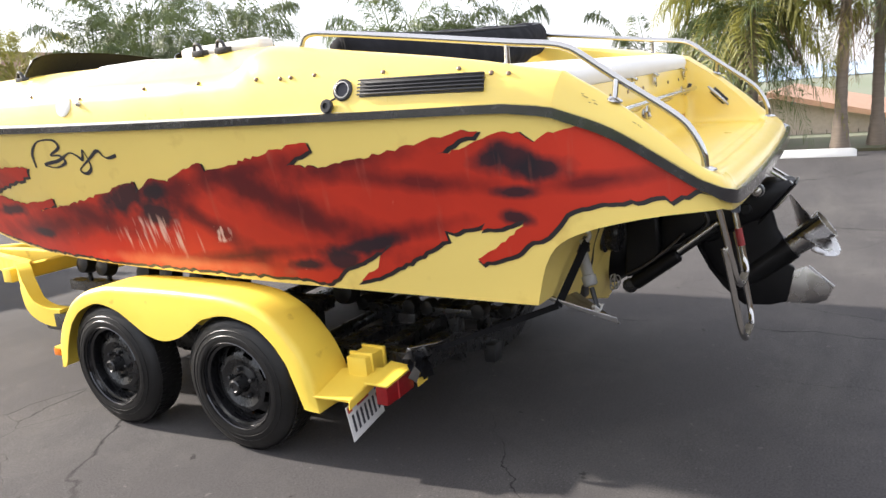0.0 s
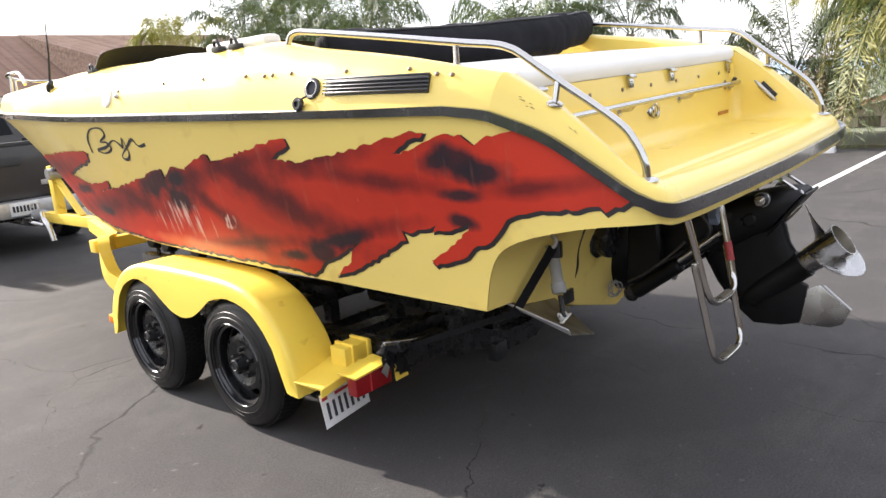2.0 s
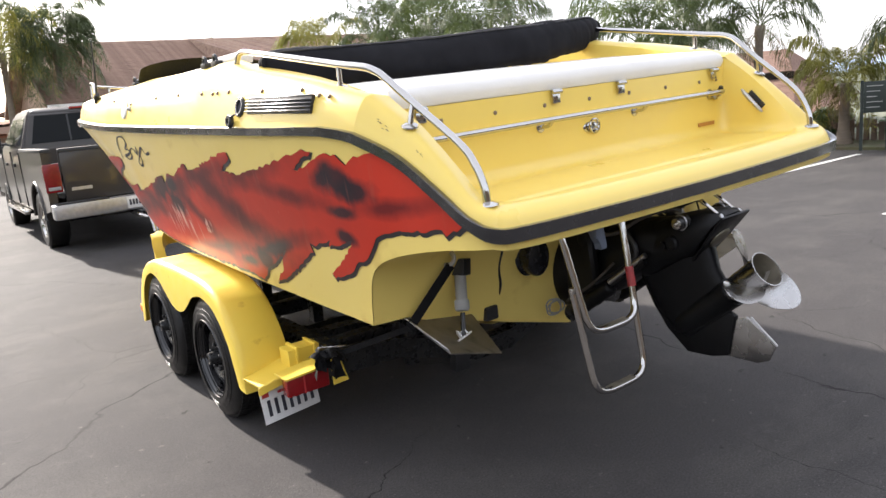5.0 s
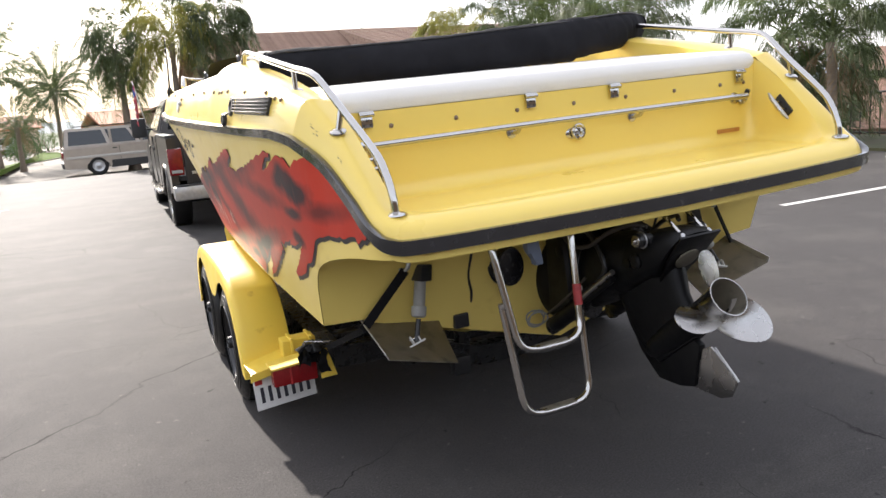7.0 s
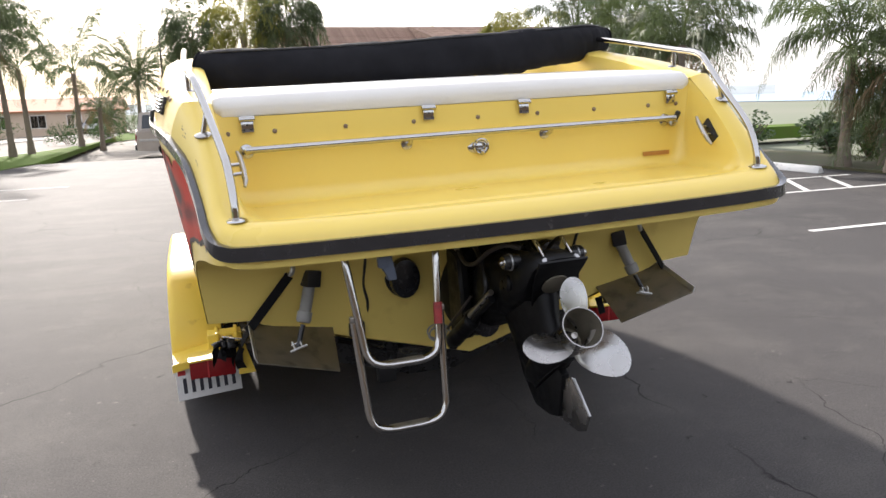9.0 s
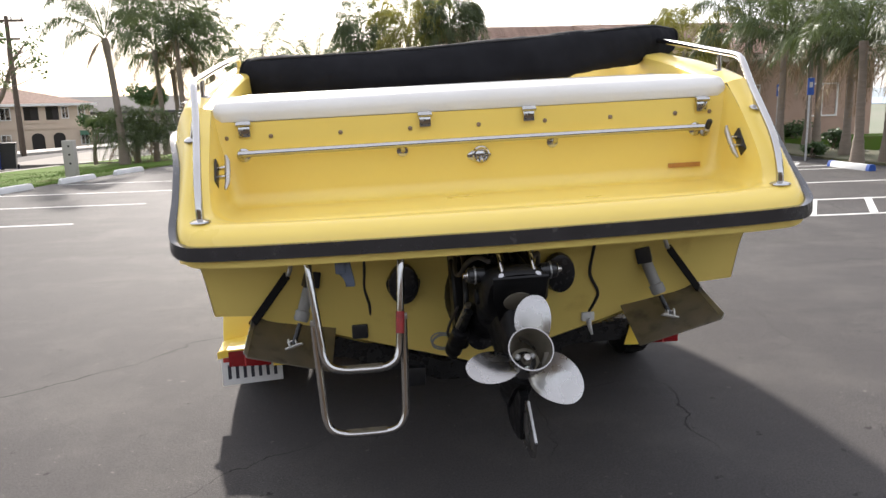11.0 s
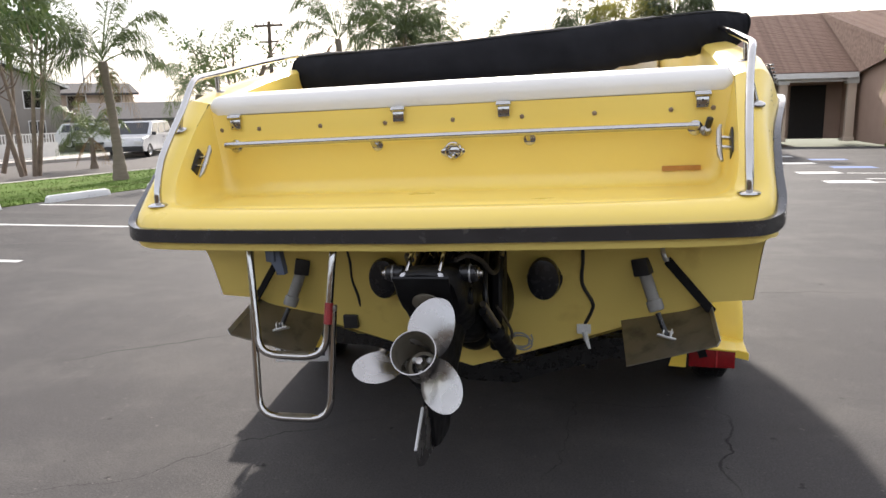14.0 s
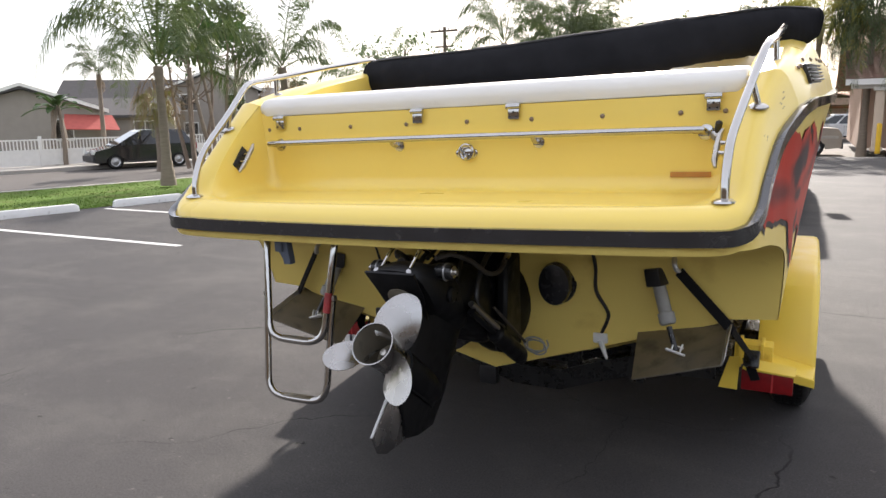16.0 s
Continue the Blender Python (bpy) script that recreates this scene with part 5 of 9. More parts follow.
# transom shield
bm = bmesh.new()
rings = []
for f, d in ((1.0, 0.0), (0.98, 0.03), (0.86, 0.07), (0.6, 0.085)):
    ring = []
    for k in range(32):
        a = k * math.tau / 32
        rx = 0.155 * (1 + 0.10 * math.cos(2 * a))
        rz = 0.245
        x, z = rx * f * math.cos(a), 0.755 + rz * f * math.sin(a)
        ring.append((x, 0.565 + (0.745 - z) * 0.25 - d, z))
    rings.append(ring)
loft(bm, rings)
part("transom_shield", bm, DRIVE, od)
# gimbal ring and bellows
for s in (-1, 1):
    part("gimbal_arm", slab(((s * 0.135, 0.50, 0.96), (s * 0.135, 0.36, 0.93), (s * 0.125, 0.34, 0.60), (s * 0.125, 0.52, 0.58)), 0.012, 0.045), DRIVE, od)
    part("pivot_bolt", lathe([(0.026, 0), (0.026, 0.010), (0.018, 0.014)], (s * 0.145, 0.40, 0.88), (s * 0.5, 0.40, 0.88), 16), DRIVE, od)
    part("trim_cylinder", lathe([(0.030, 0), (0.034, 0.012), (0.034, 0.24), (0.026, 0.25), (0.013, 0.251), (0.013, 0.45)], (s * 0.155, 0.47, 0.555), (s * 0.115, -0.01, 0.90), 16), DRIVE, od)
    part("trim_pivot", lathe([(0.034, 0), (0.036, 0.02), (0.026, 0.03), (0.012, 0.032)], (s * 0.14, 0.49, 0.545), (s * 0.4, 0.49, 0.545), 16), BLACKMETAL, od)
    part("trim_end", lathe([(0.028, 0), (0.028, 0.02), (0.02, 0.026)], (s * 0.095, -0.01, 0.90), (s * 0.4, -0.01, 0.90), 16), DRIVE, od)
    part("hose", tube([(s * 0.10, 0.52, 0.93), (s * 0.11, 0.42, 0.99), (s * 0.12, 0.25, 0.97), (s * 0.13, 0.14, 0.86), (s * 0.13, 0.22, 0.77), (s * 0.14, 0.42, 0.66)], 0.010, 8, 6), PLASTIC, od)
    loop = []
    for j in range(40):
        a3 = s * (0.5 + j * math.tau / 13)
        k3 = 1 + 0.16 * math.sin(j * 0.7)
        loop.append((s * 0.190 + 0.042 * k3 * math.cos(a3), 0.552 + 0.012 * math.sin(j * 0.37), 0.567 + 0.030 * k3 * math.sin(a3) + 0.004 * (j // 13)))
    part("hose_loop", tube(loop, 0.0034, 6, 2), GREYPL, od, "coiled grey cable")
bm = bmesh.new()
prof = []
for k in range(9):
    prof += [(0.075, k * 0.028), (0.092, k * 0.028 + 0.014)]
lathe(prof, (0, 0.52, 0.80), (0, 0.2, 0.84), 22, bm)
part("bellows", bm, RUBBER, od)
bm = bmesh.new()
prof = []
for k in range(7):
    prof += [(0.042, k * 0.026), (0.056, k * 0.026 + 0.013)]
lathe(prof, (-0.07, 0.50, 0.64), (-0.05, 0.25, 0.66), 18, bm)
part("exhaust_bellows", bm, RUBBER, od)
# drive shaft housing: rounded sections swept from the bell housing to the gear case
def sec(c, fwd, half_f, half_a, w, n=20):
    """A rounded section round c: half_f ahead and half_a behind along fwd, half width w."""
    out = []
    for k in range(n):
        a = k * math.tau / n
        u, v = math.cos(a), math.sin(a)
        u = math.copysign(abs(u) ** 0.6, u)
        v = math.copysign(abs(v) ** 0.7, v)
        out.append(Vector(c) + Vector(fwd) * (u * (half_f if u > 0 else half_a)) + Vector((w * v, 0, 0)))
    return out


F = -SH
bm = bmesh.new()
loft(bm, [sec((0, 0.36, 0.80), (0, 0.25, -0.97), 0.20, 0.13, 0.10), sec((0, 0.26, 0.83), (0, 0.25, -0.97), 0.19, 0.13, 0.12), sec((0, 0.14, 0.86), (0, 0.45, -0.89), 0.15, 0.12, 0.115), sec((0, 0.06, 0.875), (0, 0.5, -0.86), 0.12, 0.11, 0.10)])
part("bell_housing", bm, DRIVE, od, sharp=50)
D = Vector((0, 0.64, -0.77))                         # along the flat rear face of the upper housing
bm = bmesh.new()
loft(bm, [sec((0, -0.125, 0.922), D, 0.115, 0.115, 0.092), sec((0, -0.10, 0.925), D, 0.13, 0.125, 0.105), sec((0, -0.03, 0.915), (0, 0.5, -0.86), 0.15, 0.12, 0.11), sec((0, 0.06, 0.89), (0, 0.4, -0.92), 0.17, 0.11, 0.105), sec((0, 0.12, 0.875), (0, 0.3, -0.95), 0.16, 0.10, 0.10)])
part("upper_housing", bm, DRIVE, od, sharp=50)
bm = bmesh.new()
loft(bm, [sec((0, 0.08, 0.82), SH, 0.20, 0.15, 0.07), sec((0, 0.02, 0.76), SH, 0.17, 0.19, 0.05), sec((0, -0.03, 0.71), SH, 0.13, 0.21, 0.038), sec((0, -0.09, 0.65), SH, 0.11, 0.20, 0.034), sec((0, -0.13, 0.60), SH, 0.10, 0.18, 0.028)])
part("leg", bm, DRIVE, od, sharp=50)
bm = bmesh.new()
prism([(-0.20, 0.62), (-0.17, 0.46), (-0.10, 0.44), (0.01, 0.435), (0.10, 0.52), (0.16, 0.60), (0.22, 0.72), (0.1, 0.76)], YZ, 0.03, bm, bevel=0.008)
part("leading_edge", bm, DRIVE, od)
part("gear_case", lathe([(0.004, 0), (0.025, 0.02), (0.042, 0.06), (0.052, 0.12), (0.056, 0.20), (0.056, 0.33)], TIP - SH * 0.50, TIP, 24), DRIVE, od)
bm = bmesh.new()
prism([(-0.24, 0.625), (-0.352, 0.535), (-0.325, 0.475), (-0.28, 0.455), (-0.13, 0.455), (-0.05, 0.46), (-0.10, 0.56)], YZ, 0.008, bm, bevel=0.002)
part("skeg", bm, PROPSTEEL, od, "bare worn metal skeg")
part("skeg_edge", tube([(0, -0.255, 0.625), (0, -0.354, 0.537)], 0.0045, 8), GALV, od)
# propeller
part("prop_hub", lathe([(0.046, 0.0), (0.049, 0.03), (0.055, 0.12), (0.063, 0.176), (0.067, 0.186), (0.0635, 0.1865), (0.052, 0.12), (0.045, 0.06), (0.0, 0.055)], TIP - SH * 0.186, TIP, 32, cap=False), PROPSTEEL, od, "polished flared exhaust hub")
part("hub_bore", lathe([(0.0625, 0.184), (0.0515, 0.12), (0.0445, 0.063), (0.0, 0.062)], TIP - SH * 0.186, TIP, 32, cap=False), TABSTEEL, od, "dull grey bore of the hub")
part("prop_nut", lathe([(0.019, 0), (0.019, 0.035), (0.013, 0.040), (0.011, 0.058), (0.0, 0.060)], TIP - SH * 0.13, TIP, 6), STEEL, od)
part("thrust_washer", lathe([(0.040, 0), (0.040, 0.008), (0.034, 0.012), (0.020, 0.013)], TIP - SH * 0.135, TIP, 24), BLACKMETAL, od)
base = TIP - SH * 0.085
ex = Vector((1, 0, 0))
ey = SH.cross(ex).normalized()
for k in range(3):
    a3 = radians(30 + 120 * k)
    tab_at = TIP - SH * 0.115 + (ex * math.cos(a3) + ey * math.sin(a3)) * 0.026
    part("tab_lobe", lathe([(0.009, 0), (0.009, 0.010), (0.005, 0.014)], tab_at, tab_at + SH, 10), PLATEWHITE, od, "white plastic tab washer lobe")
for k, ang in enumerate((67, 187, 307)):
    bm = bmesh.new()
    rings = []
    for i in range(15):
        f = 1 - (1 - i / 14) ** 1.5
        r = 0.045 + 0.148 * f
        chord = 0.135 * math.sqrt(max(0.0, 1 - ((f - 0.46) / 0.545) ** 2)) + 0.03 * (1 - f) ** 2
        chord = max(chord, 0.012)
        pitch = math.atan2(0.40, math.tau * max(r, 0.06))
        top, bot = [], []
        for j in range(9):
            q = (j / 8 - 0.42) * chord
            a = radians(ang) + q * math.cos(pitch) / r + 0.06 * f
            ax = q * math.sin(pitch) + 0.035 * f
            th = 0.004 * (1 - 0.6 * f) * math.sin(math.pi * (0.06 + 0.88 * j / 8)) + 0.0008
            p = base + (ex * math.cos(a) + ey * math.sin(a)) * r + SH * ax
            top.append(p + SH * th)
            bot.append(p - SH * th)
        rings.append(top + bot[::-1])
    loft(bm, rings)
    part("prop_blade", bm, PROPSTEEL, od, "worn stainless propeller blade", sharp=60)
# top cap plate with its guard rods
part("cap_plate", prism([(-0.086, -0.115), (0.086, -0.115), (0.075, 0.0), (0.045, 0.13), (-0.045, 0.13), (-0.075, 0.0)], basis((0.0, -0.132, 0.916), (0, 0.64, -0.77), (0, -0.77, -0.64)), 0.009, bevel=0.002), DRIVE, od)
bm = lathe([(0.045, 0), (0.045, 0.005), (0.04, 0.008)], (0, 0, 0), (0, 0, 1), 24)
bmesh.ops.transform(bm, matrix=basis((0.0, -0.137, 0.912), (0, 0.64, -0.77), (0, -0.77, -0.64)), verts=bm.verts[:])
part("cap_disc", bm, TABSTEEL, od, "dull oval cover plate")
for s in (-1, 1):
    part("guard_rod", tube([(s * 0.05, -0.175, 1.005), (s * 0.05, -0.10, 1.055), (s * 0.048, -0.04, 1.075), (s * 0.045, 0.03, 1.06), (s * 0.04, 0.14, 1.0), (s * 0.04, 0.20, 0.97)], 0.0065, 10, 5), CHROME, od)
    part("bolt", lathe([(0.011, 0), (0.011, 0.01), (0.006, 0.012)], (s * 0.055, -0.18, 1.0), (s * 0.055, -0.26, 1.06), 8), GALV, od)
    part("cylinder_cap", lathe([(0.024, 0), (0.026, 0.01), (0.026, 0.05), (0.02, 0.056)], (s * 0.09, -0.06, 0.985), (s * 0.3, -0.06, 0.985), 16), BLACKMETAL, od)
HOSE = mat("brown_rubber_hose", (0.060, 0.050, 0.042), 0.45, col2=(0.035, 0.030, 0.026), scale=30)
for s in (-1, 1):
    part("hydraulic_hose", tube([(s * 0.085, 0.50, 1.03), (s * 0.13, 0.42, 0.96), (s * 0.145, 0.32, 0.915), (s * 0.14, 0.22, 0.925), (s * 0.125, 0.12, 0.985), (s * 0.10, 0.02, 1.025), (s * 0.07, -0.03, 1.02)], 0.0085, 10, 6), HOSE, od, "worn brown hydraulic hose")
    part("hose_fitting", cyl((s * 0.155, 0.36, 0.95), (s * 0.160, 0.42, 1.02), 0.010, 10), STEEL, od, "steel hose fitting")
    part("trim_rod", cyl((s * 0.150, 0.27, 0.715), (s * 0.128, 0.10, 0.845), 0.011, 12), STEEL, od, "bright trim ram rod")
    part("trim_line", tube([(s * 0.165, 0.50, 0.60), (s * 0.178, 0.40, 0.66), (s * 0.168, 0.30, 0.74), (s * 0.15, 0.24, 0.80)], 0.0055, 8, 5), HOSE, od)
    part("pin_washer", lathe([(0.020, 0), (0.020, 0.004), (0.010, 0.006), (0.010, 0.014), (0.006, 0.016)], (s * 0.145, -0.06, 0.985), (s * 0.3, -0.06, 0.985), 16), STEEL, od, "steel washer and pin end")
    part("clamp_band", tube([(s * 0.122, -0.06 + 0.027 * math.cos(a), 0.985 + 0.027 * math.sin(a)) for a in np.linspace(0, math.tau, 18, endpoint=False)], 0.003, 6, closed=True), GALV, od)
for k in range(3):
    part("control_cable", tube([(-0.05 + 0.045 * k, 0.53, 1.0), (-0.06 + 0.05 * k, 0.40, 1.04 - 0.01 * k), (-0.05 + 0.045 * k, 0.25, 1.02), (-0.03 + 0.03 * k, 0.10, 0.99)], 0.007, 8, 5), PLASTIC, od)
part("shift_cable", tube([(0.03, 0.50, 0.97), (0.035, 0.35, 1.0), (0.06, 0.2, 0.99), (0.10, 0.05, 0.93)], 0.009, 8, 5), PLASTIC, od)
part("cross_pin", cyl((-0.118, 0.03, 0.885), (0.118, 0.03, 0.885), 0.016, 12), DRIVE, od)

# ---- trailer ----
tl = thing("boat_trailer", "yellow painted tandem-axle boat trailer with black wheels", "trailer")


def fender(s):
    """Tandem fender: flat-topped arch over both wheels with a scalloped lower edge."""
    top = table((1.50, 1.53, 1.60, 1.72, 1.86, 2.05, 2.4, 2.75, 2.92, 3.06, 3.17, 3.235, 3.25), (0.27, 0.42, 0.55, 0.665, 0.722, 0.745, 0.752, 0.747, 0.720, 0.66, 0.55, 0.42, 0.28))
    low = table((1.50, 1.575, 1.63, 1.72, 1.83, 1.97, 2.11, 2.22, 2.32, 2.41, 2.5, 2.60, 2.72, 2.85, 2.98, 3.09, 3.16, 3.22, 3.25), (0.265, 0.27, 0.43, 0.555, 0.63, 0.655, 0.63, 0.565, 0.515, 0.50, 0.515, 0.565, 0.63, 0.655, 0.62, 0.54, 0.42, 0.28, 0.275))
    bm = bmesh.new()
    yy = [1.50, 1.515, 1.53, 1.56, 1.58, 1.6, 1.65] + list(np.linspace(1.7, 3.05, 46)) + [3.1, 3.14, 3.17, 3.2, 3.22, 3.235, 3.245, 3.25]
    rings = []
    xi, xo = 1.03, 1.275
    for y in yy:
        zt, zl = top(y), min(low(y), top(y) - 0.004)
        r = min(0.034, (zt - zl) * 0.5)
        out = [(xi, zl - 0.0), (xi, zt - 0.012), (xi + 0.012, zt), (xo - r, zt), (xo - r * 0.4, zt - r * 0.16), (xo - r * 0.08, zt - r * 0.6), (xo, zt - r), (xo, zl)]
        inn = [(xo - 0.004, zl), (xo - 0.005, zt - r), (xo - r, zt - 0.006), (xi + 0.012, zt - 0.006), (xi + 0.004, zl)]
        rings.append([(s * x, y, z) for x, z in out + inn])
    loft(bm, rings)
    return bm


def wheel(s):
    w = thing("wheel", "", "")
    w.parent = tl
    T = [(0.205, 0.0), (0.215, -0.004), (0.235, -0.002), (0.262, 0.006), (0.288, 0.014), (0.308, 0.026), (0.317, 0.04), (0.322, 0.06), (0.3235, 0.1), (0.322, 0.14), (0.317, 0.16), (0.308, 0.174), (0.288, 0.186), (0.262, 0.194), (0.235, 0.202), (0.205, 0.2)]
    bm = lathe(T, (0, 0, 0), (-s, 0, 0), 56, cap=False)
    tyre = part("tyre", bm, TYRE, w, sharp=60)
    bm = bmesh.new()
    for k in range(72):
        a = k * math.tau / 72
        for off, tw in ((0.052, 0.5), (0.085, -0.5), (0.115, 0.5), (0.148, -0.5)):
            c, s2 = math.cos(a + tw * 0.05), math.sin(a + tw * 0.05)
            mm = Matrix(((-s, 0, 0, -s * off), (0, c, -s2, c * 0.3225), (0, s2, c, s2 * 0.3225), (0, 0, 0, 1)))
            box(bm, -0.0125, 0.0125, -0.003, 0.003, -0.0105, 0.0105, m=mm)
    part("tread", bm, TYRE, tyre, kind="stuff", smooth=False)
    for r in (0.238, 0.262):
        part("sidewall_ring", tube([(-s * (0.002 if r < 0.25 else 0.008) + s * 0.003, r * math.cos(a), r * math.sin(a)) for a in np.linspace(0, math.tau, 48, endpoint=False)], 0.0025, 6, closed=True), TYRE, tyre)
    rim = part("rim", lathe([(0.207, -0.006), (0.213, 0.002), (0.208, 0.010), (0.200, 0.012), (0.196, 0.024), (0.184, 0.028), (0.181, 0.034), (0.186, 0.075), (0.182, 0.12)], (0, 0, 0), (-s, 0, 0), 48, cap=False), mat("glossy_black_rim", (0.008, 0.008, 0.009), 0.14, coat=0.5, scale=6) if "glossy_black_rim" not in bpy.data.materials else bpy.data.materials["glossy_black_rim"], w, "glossy black steel rim")
    bm = bmesh.new()
    rings = []
    for r, h in ((0.186, 0.080), (0.170, 0.074), (0.155, 0.058), (0.136, 0.044), (0.115, 0.040), (0.10, 0.048), (0.08, 0.056), (0.06, 0.05), (0.045, 0.048)):
        rings.append([(-s * h, r * math.cos(k * math.tau / 64), r * math.sin(k * math.tau / 64)) for k in range(64)])
    loft(bm, rings, cap=False)
    kill = []
    for f in bm.faces:
        c = f.calc_center_median()
        rr, a = math.hypot(c.y, c.z), math.atan2(c.z, c.y)
        if 0.138 < rr < 0.168 and abs(((a / math.tau * 8) % 1) - 0.5) < 0.22:
            kill.append(f)
    bmesh.ops.delete(bm, geom=kill, context='FACES')
    part("spokes", bm, BLACKMETAL, w, "black eight-spoke steel disc")
    part("hub", lathe([(0.040, 0), (0.036, -0.02), (0.033, -0.040), (0.031, -0.055), (0.024, -0.060), (0.020, -0.056), (0.0, -0.056)], (-s * 0.05, 0, 0), (-s * 1.05, 0, 0), 24, cap=False), BLACKMETAL, w)
    for k in range(5):
        a = k * math.tau / 5 + 0.3
        part("lug_nut", lathe([(0.011, 0), (0.010, -0.02), (0.006, -0.024)], (-s * 0.048, 0.068 * math.cos(a), 0.068 * math.sin(a)), (-s * 1.0, 0.068 * math.cos(a), 0.068 * math.sin(a)), 6), BLACKMETAL, w)
    part("drum", lathe([(0.0, 0.085), (0.15, 0.085), (0.15, 0.15), (0.0, 0.15)], (0, 0, 0), (-s, 0, 0), 28, cap=False), BLACKMETAL, w)
    return w


for s in (-1, 1):
    had = set(tl.children)
    fn = part("fender", fender(s), PAINT, tl, "yellow steel tandem fender with small rust chips", sharp=40)
    w = wheel(s)
    w.matrix_basis = pose(s * 1.272, 1.975, 0.324)
    w2 = copy_thing(w, pose(s * 1.272, 2.836, 0.324, 24))
    part("frame_stub", B(s * 0.845, s * 0.935, 1.22, 1.50, 0.345, 0.435, bevel=0.006), BLACKMETAL, tl)
    part("frame_rail", B(s * 0.84, s * 0.94, 1.50, 3.9, 0.325, 0.435, bevel=0.006), BLACKMETAL, tl, "black steel frame rail")
    part("rail_end_plate", B(s * 0.845, s * 0.935, 1.205, 1.222, 0.345, 0.445, bevel=0.003), BLACKMETAL, tl)
    part("bumper_tube", B(s * 0.94, s * 1.10, 1.365, 1.465, 0.362, 0.458, bevel=0.006), PAINT, tl)
    for x in (0.965, 1.055):
        part("tube_collar", B(s * (x - 0.008), s * (x + 0.008), 1.355, 1.475, 0.352, 0.468, bevel=0.003), PAINT, tl)
    part("step_plate", slab(((s * 1.275, 1.53, 0.335), (s * 1.265, 1.34, 0.335), (s * 1.02, 1.33, 0.388), (s * 1.06, 1.53, 0.38)), 0.002, 0.012), PAINT, tl)
    part("step_lip", slab(((s * 1.272, 1.342, 0.30), (s * 1.272, 1.34, 0.337), (s * 1.03, 1.33, 0.386), (s * 1.03, 1.33, 0.35)), 0.001, 0.006), PAINT, tl)
    part("fender_bracket", B(s * 1.0, s * 1.035, 1.53, 1.62, 0.31, 0.38, bevel=0.005), PAINT, tl)
    # tail lamp under its hood
    lamp = part("tail_lamp", B(s * 0.985, s * 1.19, 1.205, 1.262, 0.302, 0.388, bevel=0.006), REDLENS, tl, "red plastic tail lamp")
    part("lamp_divider", B(s * 1.105, s * 1.112, 1.2015, 1.21, 0.304, 0.386), RED_INK, lamp)
    part("lamp_hood", slab(((s * 1.20, 1.31, 0.393), (s * 1.195, 1.198, 0.388), (s * 0.99, 1.198, 0.400), (s * 0.99, 1.31, 0.41)), 0.002, 0.010), PAINT, tl)
    part("lamp_cheek", slab(((s * 0.978, 1.195, 0.452), (s * 0.935, 1.195, 0.448), (s * 0.895, 1.195, 0.305), (s * 0.972, 1.195, 0.302)), 0.001, 0.008), PAINT, tl)
    part("side_marker", B(s * 1.24, s * 1.272, 3.255, 3.31, 0.335, 0.375, bevel=0.006), AMBER, tl, "amber side marker")
    part("marker_bracket", B(s * 1.19, s * 1.27, 3.24, 3.30, 0.375, 0.385), PAINT, tl)
    # front side members, curving up to the tongue
    P = [(0.90, 3.75, 0.40), (0.905, 3.9, 0.41), (0.905, 4.02, 0.46), (0.90, 4.07, 0.55), (0.885, 4.11, 0.63), (0.82, 4.24, 0.645), (0.6, 4.62, 0.60), (0.3, 5.5, 0.55), (0.07, 6.25, 0.52)]
    bm = bmesh.new()
    pts = spline(P, 5)
    rings = []
    for i, p in enumerate(pts):
        t = (pts[min(i + 1, len(pts) - 1)] - pts[max(i - 1, 0)]).normalized()
        side = t.cross(Vector((0, 0, 1)))
        side = side.normalized() if side.length > 0.2 else Vector((1, 0, 0))
        up = side.cross(t).normalized()
        rings.append([(s * q.x, q.y, q.z) for q in (p + side * 0.038 + up * 0.055, p - side * 0.038 + up * 0.055, p - side * 0.038 - up * 0.055, p + side * 0.038 - up * 0.055)])
    loft(bm, rings)
    part("side_member", bm, PAINT, tl, sharp=30)
    part("roller_beam", B(s * 0.60, s * 0.68, 1.9, 4.0, 0.50, 0.565, bevel=0.004), BLACKMETAL, tl)
    for y in (2.0, 2.7, 3.3, 3.85):
        part("beam_post", B(s * 0.61, s * 0.67, y - 0.03, y + 0.03, 0.36, 0.51), BLACKMETAL, tl)
    for k, y in enumerate((1.78, 2.52, 2.81, 3.06, 3.26, 3.64, 3.83)):
        z = chine_z(y) + (keel_z(y) - chine_z(y)) * 0.36 + 0.026 + s * 0.02 - 0.065
        bm = lathe([(0.03, 0), (0.056, 0.006), (0.06, 0.02), (0.06, 0.07), (0.056, 0.084), (0.03, 0.09)], (s * 0.60, y, z - 0.005), (s * 0.70, y, z + 0.02), 18)
        part("roller", bm, TYRE, tl)
        part("roller_arm", cyl((s * 0.64, y, z), (s * 0.64, y, 0.55), 0.015, 8), BLACKMETAL, tl)
    if s > 0:
        for o in set(tl.children) - had:      # the trailer sits a little to port under the boat
            o.location.x -= 0.08
for y, z0 in ((1.41, 0.36), (2.4, 0.33), (3.5, 0.35)):
    part("cross_member", B(-0.84, 0.84, y - 0.04, y + 0.04, z0, z0 + 0.08, bevel=0.004), BLACKMETAL, tl)
